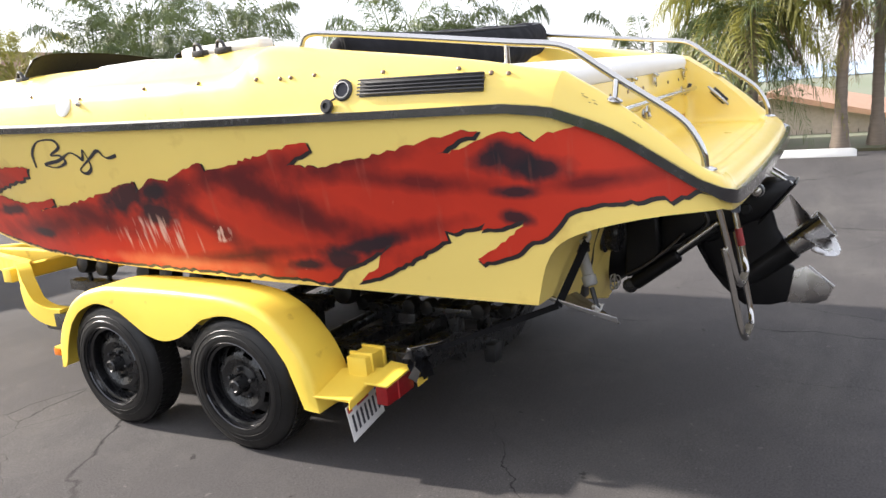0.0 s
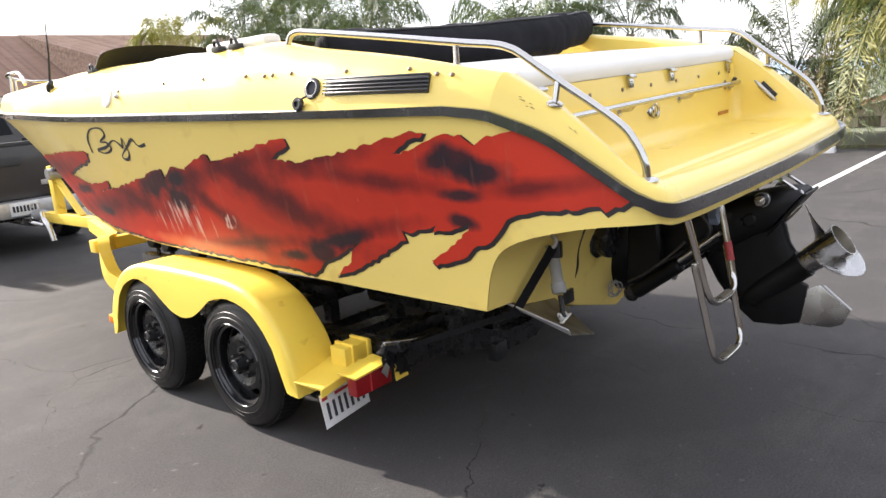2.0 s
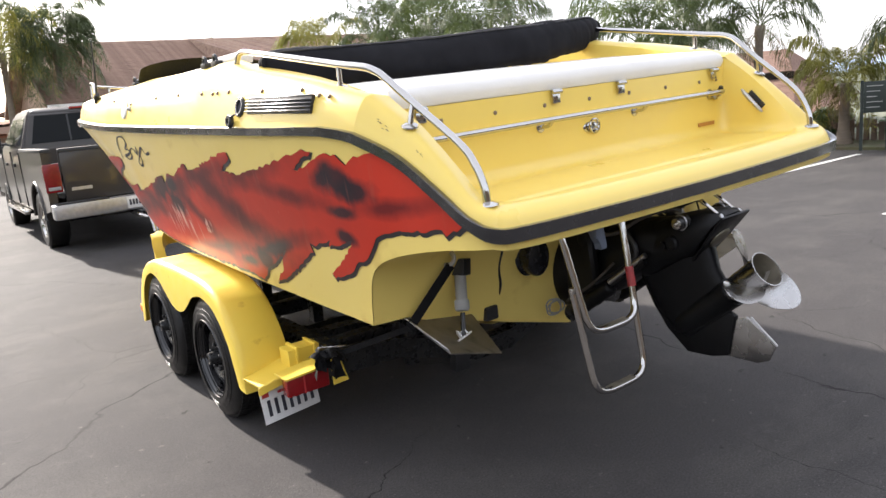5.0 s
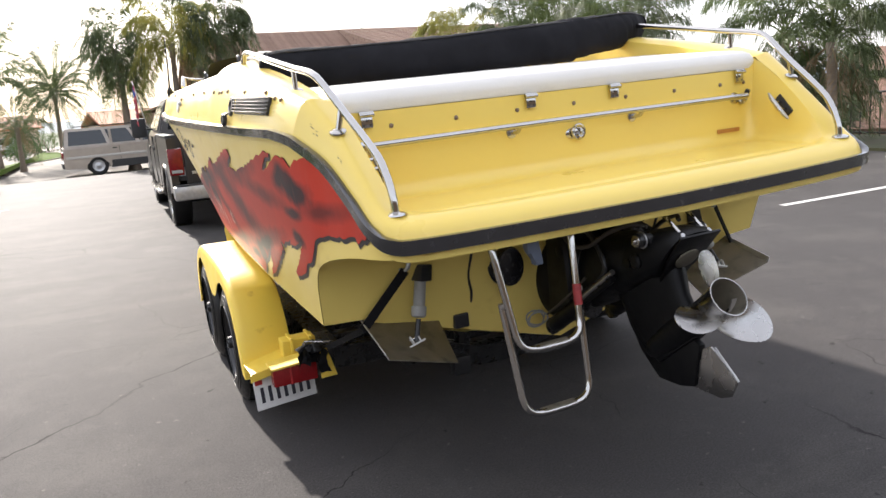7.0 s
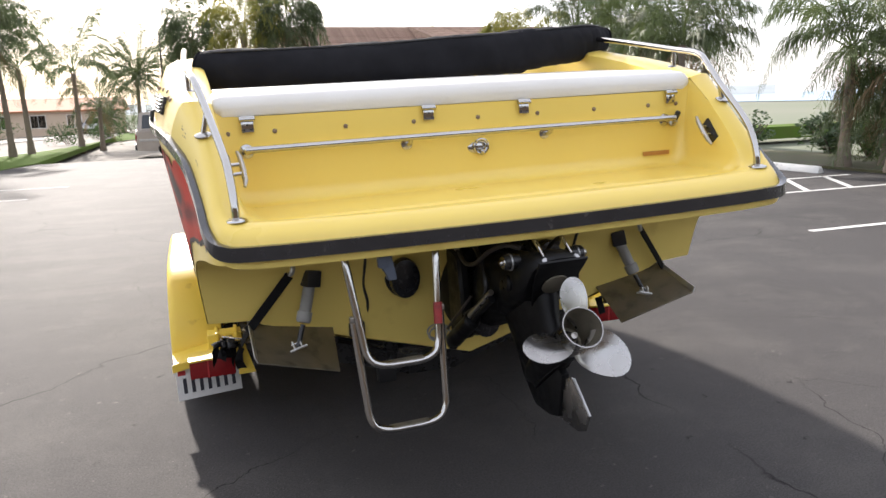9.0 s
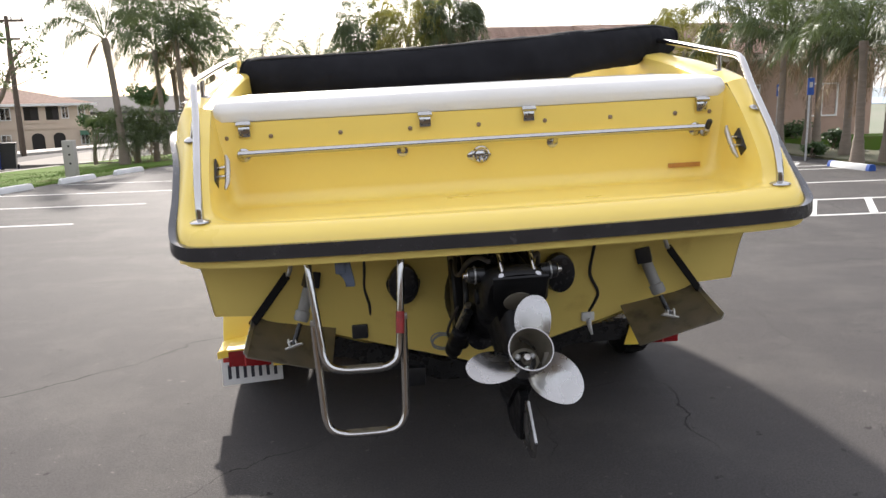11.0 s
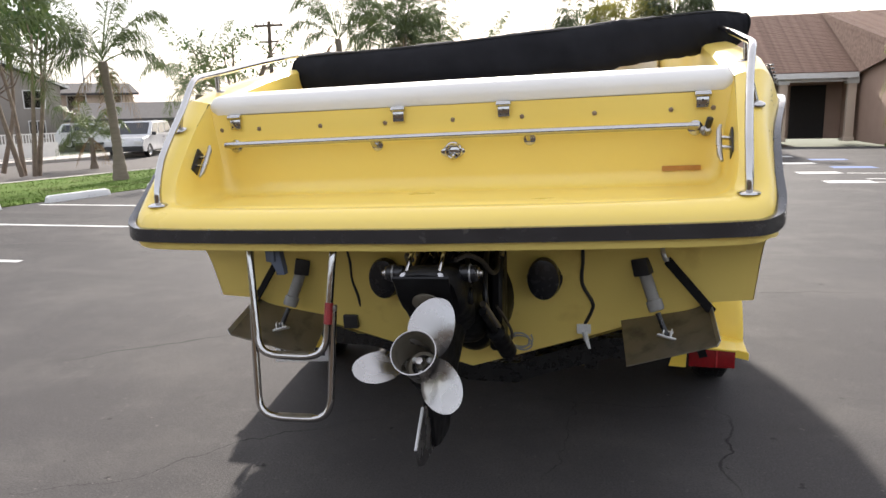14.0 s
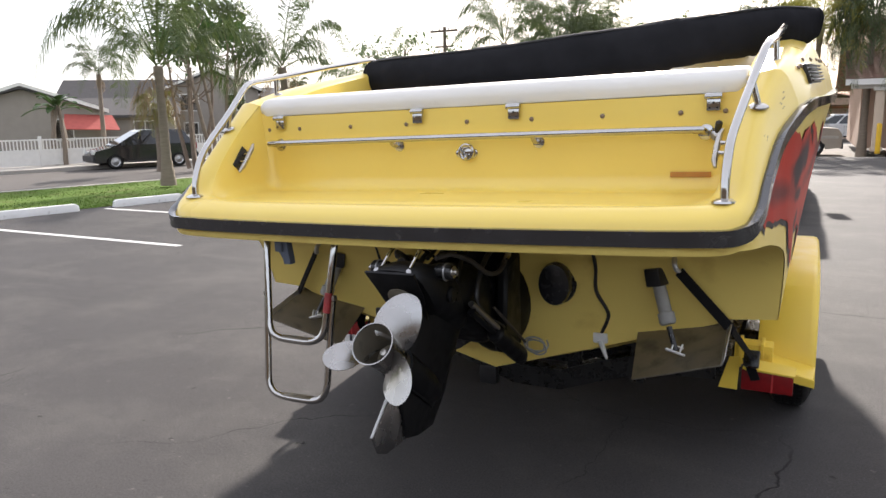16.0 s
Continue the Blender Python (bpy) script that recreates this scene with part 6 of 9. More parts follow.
# dropped rear cross beams with their roller cradles
for y, drop in ((1.24, 0.225), (1.62, 0.235)):
    bm = bmesh.new()
    rings = []
    for x, z in ((-0.90, 0.385), (-0.62, 0.375), (-0.36, drop + 0.075), (-0.14, drop), (0.10, drop), (0.30, drop + 0.075), (0.54, 0.375), (0.80, 0.385)):
        rings.append([(x, y - 0.045, z - 0.05), (x, y + 0.045, z - 0.05), (x, y + 0.045, z + 0.05), (x, y - 0.045, z + 0.05)])
    loft(bm, rings)
    part("drop_beam", bm, BLACKMETAL, tl, "black dropped cross beam under the keel", sharp=30)
    for x in (-0.52, -0.22, 0.16, 0.46):
        zh = 0.405 + 0.30 * abs(x + 0.03)
        part("cradle_post", B(x - 0.03, x + 0.03, y - 0.03, y + 0.03, 0.26, zh - 0.03, bevel=0.004), BLACKMETAL, tl)
        cradle = part("cradle_arm", B(x - 0.035, x + 0.035, y - 0.17, y + 0.17, zh - 0.075, zh - 0.03, bevel=0.006), BLACKMETAL, tl)
        for dy2 in (-0.14, 0.14):
            part("cradle_roller", lathe([(0.012, 0), (0.034, 0.004), (0.038, 0.014), (0.038, 0.066), (0.034, 0.076), (0.012, 0.08)], (x - 0.04, y + dy2, zh - 0.035), (x + 0.04, y + dy2, zh - 0.035), 16), TYRE, cradle)
part("wiring_box", B(-0.31, -0.22, 1.15, 1.21, 0.165, 0.26, bevel=0.008), PLASTIC, tl)
for y in (1.975, 2.836):
    part("axle", cyl((-1.15, y, 0.322), (1.15, y, 0.322), 0.035, 14), BLACKMETAL, tl)
for s in (-1, 1):
    bm = bmesh.new()
    for k in range(4):
        box(bm, s * 0.90 - 0.03, s * 0.90 + 0.03, 2.0 + 0.03 * k, 2.8 - 0.03 * k, 0.36 - 0.008 * k - 0.03, 0.366 - 0.008 * k - 0.03)
    part("leaf_spring", bm, BLACKMETAL, tl)
part("front_cross_tube", B(-0.86, 0.86, 4.33, 4.42, 0.575, 0.665, bevel=0.006), PAINT, tl)
part("tongue", B(-0.05, 0.05, 4.4, 7.55, 0.47, 0.575, bevel=0.006), PAINT, tl)
part("keel_roller", lathe([(0.03, 0), (0.06, 0.02), (0.045, 0.06), (0.06, 0.10), (0.03, 0.12)], (-0.06, 4.38, 0.585), (0.06, 4.38, 0.585), 18), TYRE, tl)
part("winch_post", B(-0.045, 0.045, 7.1, 7.2, 0.56, 1.08, bevel=0.005), PAINT, tl)
part("winch_brace", slab(((-0.03, 6.6, 0.57), (0.03, 6.6, 0.57), (0.03, 7.1, 0.95), (-0.03, 7.1, 0.95)), 0.002, 0.04), PAINT, tl)
part("winch_drum", cyl((-0.09, 7.08, 1.0), (0.09, 7.08, 1.0), 0.06, 18), GALV, tl)
part("bow_stop", cyl((-0.05, 7.0, 1.08), (0.05, 7.0, 1.08), 0.05, 14), TYRE, tl)
part("coupler", lathe([(0.05, 0), (0.06, 0.15), (0.065, 0.3), (0.05, 0.38), (0.02, 0.4)], (0, 7.5, 0.53), (0, 8.0, 0.53), 16), GALV, tl)
part("jack_tube", tube([(-0.12, 7.35, 0.60), (-0.12, 7.32, 0.52), (-0.125, 7.2, 0.44), (-0.13, 7.12, 0.30)], 0.028, 12, 4), CHROME, tl)
part("jack_arm", tube([(-0.20, 7.5, 0.50), (-0.20, 7.4, 0.49), (-0.14, 7.3, 0.46)], 0.02, 10, 3), CHROME, tl)
part("jack_crank", tube([(-0.12, 7.35, 0.62), (-0.12, 7.36, 0.70), (-0.20, 7.36, 0.70), (-0.20, 7.36, 0.66)], 0.008, 8), GALV, tl)
part("chain", tube([(0.05, 7.5, 0.48), (0.09, 7.75, 0.40), (0.06, 8.0, 0.46)], 0.01, 8, 6), GALV, tl)

# trailer plate with unreadable bars
pl = thing("licence_plate", "white trailer licence plate hanging at a tilt", "licence plate", basis((-1.11, 1.384, 0.228), (-0.03, 0.15, 0.98), (0.165, -0.975, 0.15)))
def plate_parts(pl, mirror=1):
    part("sheet", B(-0.1525, 0.1525, -0.076, 0.076, -0.0012, 0.0012, bevel=0.001), PLATEWHITE, pl)
    for k in range(7):
        x = -0.115 + k * 0.0385
        part("character_bar", B(x - 0.0085, x + 0.0085, -0.045, 0.03, 0.0012, 0.0026), INK, pl)
    part("script_bar", B(-0.06, 0.05, 0.045, 0.058, 0.0012, 0.0024), RED_INK, pl)
    for x in (-0.125, 0.125):
        part("sticker", B(x - 0.018, x + 0.018, 0.045, 0.068, 0.0012, 0.0022), RED_INK if x < 0 else BLUEPAINT, pl)


plate_parts(pl)


# ---- surroundings ----
def on_ray(az, dist, eye=(0.0, -2.2)):
    return eye[0] + dist * math.sin(radians(az)), eye[1] + dist * math.cos(radians(az))


SU, SN = Vector((0.286, 0.958, 0)), Vector((0.958, -0.286, 0))      # along the street, and from it towards the lot
SO = Vector((-17.2, 12.5, 0))
STREET_Z = -0.42


def st(a, b, z=STREET_Z):
    """A place a metres along the street and b metres beyond its near kerb."""
    p = SO + SU * a - SN * b
    return Vector((p.x, p.y, z))


STREET = pose(0, 0, 0, 0, 0, math.degrees(math.atan2(-SU.x, SU.y)))


def strip(name, a0, a1, b0, b1, z0, z1, material, label, category, n=1, kind="structure"):
    bm = bmesh.new()
    lo = [st(a, b, z) for a, b, z in ((a0, b0, z0), (a1, b0, z0), (a1, b1, z1), (a0, b1, z1))]
    top = [bm.verts.new(p) for p in lo]
    bot = [bm.verts.new(p - Vector((0, 0, 0.35))) for p in lo]
    bm.faces.new(top), bm.faces.new(bot)
    for i in range(4):
        bm.faces.new((top[i], top[(i + 1) % 4], bot[(i + 1) % 4], bot[i]))
    return tagged(part(name, bm, material, smooth=False), label=label, category=category, kind=kind)


# verge: from the lot's edge down to the street
bm = bmesh.new()
rows = []
for y in np.linspace(-14, 60, 60):
    near = Vector((-11.68 + 0.235 * min(y, 24.2), y, 0.015))
    a = (near - SO).dot(SU)
    far = st(a, -0.25, -0.29)
    rows.append([near + Vector((0, 0, -0.2))] + [near.lerp(far, k / 10) + Vector((0, 0, 0.03 * math.sin(k * 1.7 + y) * math.sin(math.pi * k / 10))) for k in range(11)] + [far + Vector((0, 0, -0.3))])
loft(bm, rows, closed=False)
tagged(part("lawn", bm, GRASS), label="mown green verge beside the street", category="grass", kind="structure")
rnd = random.Random(77)
bm = bmesh.new()
for _ in range(16000):
    y = rnd.uniform(2.5, 21)
    near = Vector((-11.68 + 0.235 * y, y, 0.015))
    a = (near - SO).dot(SU)
    q = near.lerp(st(a, -0.25, -0.29), rnd.random() ** 1.6)
    d = Vector((rnd.gauss(0, 1), rnd.gauss(0, 1), 0)).normalized()
    h = rnd.uniform(0.02, 0.04)
    tip = q + Vector((rnd.gauss(0, 0.02), rnd.gauss(0, 0.02), h))
    bm.faces.new([bm.verts.new(v) for v in (q - d * 0.010, q + d * 0.010, tip)])
tagged(part("grass_blades", bm, GRASS, smooth=False), label="short green grass blades on the verge", category="grass", kind="stuff")
strip("kerb", -24, 60, -0.25, 0.0, -0.28, -0.28, CONCRETE, "pale concrete kerb along the street", "kerb")
strip("road", -60, 90, 0.0, 9.2, STREET_Z, STREET_Z, ROAD, "grey-brown asphalt street beyond the verge", "street")
strip("kerb", -60, 90, 9.2, 9.42, -0.28, -0.28, CONCRETE, "pale concrete kerb along the street", "kerb")
strip("pavement", -60, 90, 9.42, 11.6, -0.29, -0.27, CONCRETE, "pale concrete pavement before the houses", "pavement")
bm = bmesh.new()
lo = [(-6.0, 24.2, -0.004), (3.0, 24.2, -0.004), (3.0, 29, -0.34), (-16, 29, -0.34)]
top = [bm.verts.new(q) for q in lo]
bot = [bm.verts.new((x, y, -0.9)) for x, y, z in lo]
bm.faces.new(top), bm.faces.new(bot)
for i in range(4):
    bm.faces.new((top[i], top[(i + 1) % 4], bot[(i + 1) % 4], bot[i]))
box(bm, -16, 8, 29, 80, -0.8, -0.34)
tagged(part("driveway", bm, mat("worn_concrete", (0.25, 0.23, 0.20), 0.9, col2=(0.19, 0.175, 0.155), scale=0.8, amount=0.6, bump=0.2, bscale=40, spec=0.2), smooth=False), label="pale concrete drive beyond the parking lot", category="driveway", kind="structure")
# the sea's blue-grey has the distance haze mixed into it
bm = bmesh.new()
box(bm, 120, 2900, -2900, 2900, -0.5, -0.46)
tagged(part("sea", bm, mat("haze_tinted_sea", (0.30, 0.40, 0.50), 0.5, scale=0.01), smooth=False), label="sea on the horizon with distance haze painted into its blue", category="sea", kind="structure")
# far hills; air haze is put into their bluish colour
bm = bmesh.new()
rows = []
for k in range(60):
    az = radians(-75 + k * 2.0)
    h = 9 + 9 * noise.noise(Vector((k * 0.13, 2.0, 0))) + 3 * noise.noise(Vector((k * 0.6, 5.0, 0)))
    rows.append([(900 * math.sin(az), 900 * math.cos(az), -2), (960 * math.sin(az), 960 * math.cos(az), h * 0.75), (1020 * math.sin(az), 1020 * math.cos(az), h), (1100 * math.sin(az), 1100 * math.cos(az), -2)])
loft(bm, rows, closed=False)
tagged(part("hills", bm, mat("haze_tinted_hills", (0.30, 0.34, 0.36), 0.95, scale=0.02)), label="low hills on the horizon, tinted with painted haze", category="hills", kind="structure")
bm = bmesh.new()
box(bm, 10.75, 13.2, -20, 24, -0.4, 0.05)
tagged(part("planting_bed", bm, mat("bed_soil", (0.10, 0.075, 0.05), 0.95, col2=(0.07, 0.09, 0.03), scale=3, amount=0.6), smooth=False), label="planting bed with dry soil along the lot", category="planting bed", kind="structure")
bm = bmesh.new()
box(bm, 9.2, 30, 22.2, 24.0, -0.4, 0.10)
tagged(part("planting_bed", bm, GRASS, smooth=False), label="green planting bed before the building", category="planting bed", kind="structure")

# unseen dark wall, added behind the camera to hold back low sky light
bm = bmesh.new()
box(bm, -26, 13.0, -10.4, -10.2, -0.1, 2.9)
tagged(part("wall_south", bm, mat("sky_block_dark", (0.055, 0.042, 0.032), 0.9, spec=0.1, col2=(0.035, 0.028, 0.022), scale=1.5, amount=0.6), smooth=False), label="unseen dark wall added behind the lot to block low sky light", category="wall", kind="structure")

# painted lines
def line(x0, y0, x1, y1, w=0.1, material=None):
    d = Vector((x1 - x0, y1 - y0, 0))
    n = Vector((-d.y, d.x, 0)).normalized() * w / 2
    a, b = Vector((x0, y0, 0.004)), Vector((x1, y1, 0.004))
    bm = bmesh.new()
    bm.faces.new([bm.verts.new(p) for p in (a - n, b - n, b + n, a + n)])
    return tagged(part("parking_line", bm, material or LINEPAINT, smooth=False), label="worn white painted parking line", category="road marking", kind="structure")


for y in (1.42, 3.95, 6.6, 8.03, 10.2, 12.6, -1.1, -3.6):
    line(5.3, y + 0.05, 10.2, y - 0.05)
for y in (2.0, 4.25, 6.55, 8.68, 10.9, 13.1, 15.3):
    x1 = -11.55 + 0.235 * y
    line(-5.62 + 0.17 * (y - 4.25), y, x1 + 0.2, y + 0.03)
for x in (5.25, 6.12, 7.0, 7.88, 8.76):
    line(x, 6.62, x + 0.88, 8.0)
line(5.4, 14.5, 9.8, 14.45)
line(5.4, 13.3, 9.8, 13.3)
for x, y in ((7.2, 13.7), (8.05, 13.4), (9.0, 13.4)):
    line(x, y, x + 0.6, y + 0.75)
for x, y in ((4.6, 19.6), (4.6, 17.2), (4.45, 14.6), (4.5, 12.7)):
    line(x, y, x + 0.85, y + 0.05, 0.45)
for x, y in ((5.6, 18.4), (5.5, 16.0)):
    line(x, y, x + 0.9, y, 0.5, mat("faded_blue_paint", (0.10, 0.16, 0.36), 0.8, scale=4))


# wheel stops
def wheel_stop(m, blue=False):
    t = thing("wheel_stop", "white painted concrete wheel stop" + (" with blue ends" if blue else ""), "wheel stop", m, group="wheel stops")
    bm = bmesh.new()
    L, w, h = 0.66, 0.08, 0.125
    rings = []
    for x, k in ((-L, 0.72), (-L + 0.05, 1), (L - 0.05, 1), (L, 0.72)):
        rings.append([(x, -w * (0.7 + 0.3 * k), 0), (x, -w * k, h * 0.45 * k), (x, -w * 0.62 * k, h * k), (x, w * 0.62 * k, h * k), (x, w * k, h * 0.45 * k), (x, w * (0.7 + 0.3 * k), 0)])
    loft(bm, rings)
    part("bar", bm, STOPPAINT, t, sharp=50)
    if blue:
        for s in (-1, 1):
            bm = bmesh.new()
            loft(bm, [[(x, -w * 1.03, 0), (x, -w * 1.03, h * 0.45), (x, -w * 0.66, h * 1.03), (x, w * 0.66, h * 1.03), (x, w * 1.03, h * 0.45), (x, w * 1.03, 0)] for x in (s * L * 0.86, s * (L + 0.004))])
            part("blue_end", bm, BLUEPAINT, t)
    return t


for y in (3.4, 5.55, 7.45, 9.6, 11.85, 13.95, 16.2, 18.4):
    wheel_stop(pose(-11.45 + 0.235 * y - 0.02, y, 0, 0, 0, 76.8))
for y in (-3.1, 0.25, 2.75, 5.3, 9.1):
    wheel_stop(pose(10.1 - 0.01 * y, y, 0, 0, 0, 90))
for y in (12.45, 16.75, 19.1):
    wheel_stop(pose(9.75, y, 0, 0, 0, 92), True)


# ---- plants ----
def frond(bm, root, az, lift, length, droop, rnd, leaf=0.42, pairs=30, plane=0.5, wide=1.0):
    """One feather frond: a rib that rises and arches over, with two uneven ranks of fine hanging leaflets."""
    d = Vector((math.cos(az), math.sin(az), 0))
    side = Vector((-d.y, d.x, 0))
    bend = rnd.uniform(-0.12, 0.12)
    pts = []
    n = 12
    for i in range(n + 1):
        t = i / n
        pts.append(Vector(root) + d * (length * (t - 0.20 * t * t * max(0.3, droop))) + side * (length * bend * t * t) + Vector((0, 0, 1)) * (length * (lift * t - droop * t ** 2.2)))
    for i in range(n):
        a, b = pts[i], pts[i + 1]
        k0, k1 = (0.020 * (1 - j / (n + 0.6)) + 0.003 for j in (i, i + 1))
        for ax in (side, Vector((0, 0, 1))):
            bm.faces.new([bm.verts.new(q) for q in (a - ax * k0, a + ax * k0, b + ax * k1, b - ax * k1)])
    for i in range(pairs):
        t = 0.14 + 0.85 * (i + rnd.random() * 0.6) / pairs
        f = t * n
        j = min(int(f), n - 1)
        p = pts[j].lerp(pts[j + 1], f - j)
        tan = (pts[j + 1] - pts[j]).normalized()
        L = leaf * (0.35 + 0.85 * math.sin(math.pi * min(1, t * 0.9 + 0.10))) * rnd.uniform(0.7, 1.2)
        for s in (-1, 1):
            out = (side * s * rnd.uniform(0.55, 1.0) + tan * rnd.uniform(0.3, 0.9) + Vector((0, 0, rnd.uniform(-0.35, plane)))).normalized()
            mid = p + out * L * 0.55 + Vector((0, 0, -1)) * L * rnd.uniform(0.02, 0.14)
            tip = p + out * L * 0.85 + Vector((0, 0, -1)) * L * rnd.uniform(0.35, 0.8)
            ww = tan.lerp(Vector((0, 0, 1)), 0.3 * rnd.random()) * (0.007 + 0.014 * L) * wide
            bm.faces.new([bm.verts.new(q) for q in (p - ww * 0.5, mid - ww, tip, mid + ww)])


def palm_meshes(seed, count, length, yellow=False, leaf=0.42, pairs=30, lift=(0.15, 1.0), droop=(0.5, 1.0), wide=1.0, dry=3, dry_length=0.5):
    rnd = random.Random(seed)
    bm = bmesh.new()
    for k in range(count):
        az = k * 2.39996 + rnd.uniform(-0.35, 0.35)
        f = k / count
        frond(bm, (0.05 * math.cos(az), 0.05 * math.sin(az), 0.25 - 0.3 * f), az, lift[1] + (lift[0] - lift[1]) * f + rnd.uniform(-0.15, 0.15), length * rnd.uniform(0.8, 1.12), droop[0] + (droop[1] - droop[0]) * rnd.random(), rnd, leaf, pairs, 0.5, wide)
    crown = mesh_of(bm, "crown", FROND_Y if yellow else FROND, smooth=False)
    bm = bmesh.new()
    for k in range(dry):
        az = k * 2.1 + rnd.random()
        frond(bm, (0.04 * math.cos(az), 0.04 * math.sin(az), -0.1), az, rnd.uniform(-0.5, -0.1), length * dry_length, 0.9, rnd, leaf * 0.8, pairs // 2, 0.0, wide)
    dead = mesh_of(bm, "dead_fronds", DRYFROND, smooth=False)
    return crown, dead


CROWNS = {
    "queen": [palm_meshes(s, 15, 2.5, leaf=0.52, pairs=85, lift=(0.45, 2.0), droop=(0.85, 1.3), wide=1.1) for s in (1, 2, 3)],
    "big": [palm_meshes(s, 17, 2.8, leaf=0.52, pairs=110, lift=(0.65, 2.2), droop=(0.95, 1.35), wide=1.0, dry=2, dry_length=0.3) for s in (21, 22)],
    "yellow": [palm_meshes(s, 20, 2.2, True, leaf=0.55, pairs=80, lift=(-0.1, 1.6), droop=(0.8, 1.3), wide=1.4) for s in (4, 5)],
    "shaggy": [palm_meshes(s, 34, 2.0, leaf=0.52, pairs=60, lift=(-0.5, 1.5), droop=(0.9, 1.4), wide=1.5, dry=4) for s in (6, 7)],
    "date": [palm_meshes(8, 84, 2.9, leaf=0.24, pairs=60, lift=(-0.5, 1.9), droop=(0.7, 1.1), wide=1.8)],
    "young": [palm_meshes(s, 16, 1.5, leaf=0.42, pairs=50, lift=(0.4, 1.6), droop=(0.8, 1.3)) for s in (9, 10)],
}
LABELS = {"big": "large queen palm with a full crown of long feather fronds", "queen": "queen palm with drooping green feather fronds", "yellow": "queen palm with yellowish fronds, sunlit gold painted into their colour", "shaggy": "shaggy palm with hanging fronds", "date": "date palm with a dense round crown", "young": "young arching feather palm"}
palm_no = 0


def palm(kind, x, y, h, scale=1.0, z=0.0, lean=0.0, r=0.12):
    global palm_no
    palm_no += 1
    rnd = random.Random(palm_no * 7)
    t = thing("palm_tree", LABELS[kind], "palm tree", pose(x, y, z))
    bm = bmesh.new()
    rings = []
    n = 26
    la = rnd.uniform(0, 6.28)
    for i in range(n + 1):
        f = i / n
        c = Vector((math.cos(la), math.sin(la), 0)) * lean * f * f * h + Vector((0, 0, h * f))
        rr = r * (1.35 - 0.5 * min(1, f * 4) + 0.0 * f) * (1 - 0.28 * f) * (1.06 if i % 2 else 0.97)
        if f > 0.9:
            rr *= 1.25
        rings.append([c + Vector((rr * math.cos(k * math.tau / 12), rr * math.sin(k * math.tau / 12), 0)) for k in range(12)])
    loft(bm, rings)
    part("trunk", bm, TRUNK, t, sharp=60)
    top = Vector((math.cos(la) * lean * h, math.sin(la) * lean * h, h))
    cr = CROWNS[kind][palm_no % len(CROWNS[kind])]
    for nm, me in zip(("crown", "dead_fronds"), cr):
        o = new(nm, me)
        o.parent = t
        o.matrix_basis = Matrix.Translation(top) @ pose(0, 0, 0, 0, 0, rnd.uniform(0, 360)) @ Matrix.Scale(scale, 4)
        if nm == "dead_fronds":
            tagged(o, label="dry brown hanging fronds")
    return t


def leafy(seed, n, r, flat=0.8, leaf=0.10, shell=0.5, lumps=7):
    """A crown of small leaves in uneven clumps."""
    rnd = random.Random(seed)
    cs = []
    for _ in range(lumps):
        v = Vector((rnd.gauss(0, 1), rnd.gauss(0, 1), rnd.gauss(0, 1))).normalized() * r * rnd.uniform(0.2, 0.75)
        cs.append((Vector((v.x, v.y, v.z * flat)), r * rnd.uniform(0.3, 0.55)))
    bm = bmesh.new()
    for _ in range(n):
        c, cr = rnd.choice(cs)
        v = Vector((rnd.gauss(0, 1), rnd.gauss(0, 1), rnd.gauss(0, 1))).normalized() * cr * rnd.uniform(shell, 1.0)
        p = c + Vector((v.x, v.y, v.z * flat))
        a = Vector((rnd.gauss(0, 1), rnd.gauss(0, 1), rnd.gauss(0, 1))).normalized()
        b = a.orthogonal().normalized()
        L = leaf * rnd.uniform(0.6, 1.3)
        bm.faces.new([bm.verts.new(q) for q in (p - a * L, p + b * L * 0.45, p + a * L, p - b * L * 0.45)])
    return bm


def tree(x, y, h, r, seed, z=0.0, stems=1, n=2600, leaf=0.11, label="broadleaf tree with an uneven crown", sparse=False, spread=0.16, material=None):
    t = thing("tree", label, "tree", pose(x, y, z))
    rnd = random.Random(seed)
    for s in range(stems):
        a = s * math.tau / max(1, stems) + rnd.random()
        foot = Vector((math.cos(a), math.sin(a), 0)) * (0.25 if stems > 1 else 0)
        tip = foot + Vector((math.cos(a) * h * spread, math.sin(a) * h * spread, h * rnd.uniform(0.8, 0.95)))
        mid = foot.lerp(tip, 0.5) + Vector((rnd.uniform(-0.2, 0.2), rnd.uniform(-0.2, 0.2), 0))
        part("trunk", sweep(bmesh.new(), spline([foot, mid, tip], 6), list(np.linspace(0.085, 0.035, 13)), 9), BARK, t)
        for k in range(5):
            p = mid.lerp(tip, rnd.uniform(0.1, 1.0))
            e = p + Vector((rnd.uniform(-1, 1), rnd.uniform(-1, 1), rnd.uniform(0.3, 0.9))) * r * 0.7
            m2 = p.lerp(e, 0.5) + Vector((0, 0, -0.1 * r))
            part("limb", sweep(bmesh.new(), spline([p, m2, e], 4), list(np.linspace(0.035, 0.010, 9)), 6), BARK, t)
    bm = leafy(seed, n, r, leaf=leaf, lumps=26 if sparse else 9, shell=0.2 if sparse else 0.45)
    bmesh.ops.translate(bm, vec=(0, 0, h), verts=bm.verts[:])
    part("crown", bm, material or LEAF, t, smooth=False)
    return t


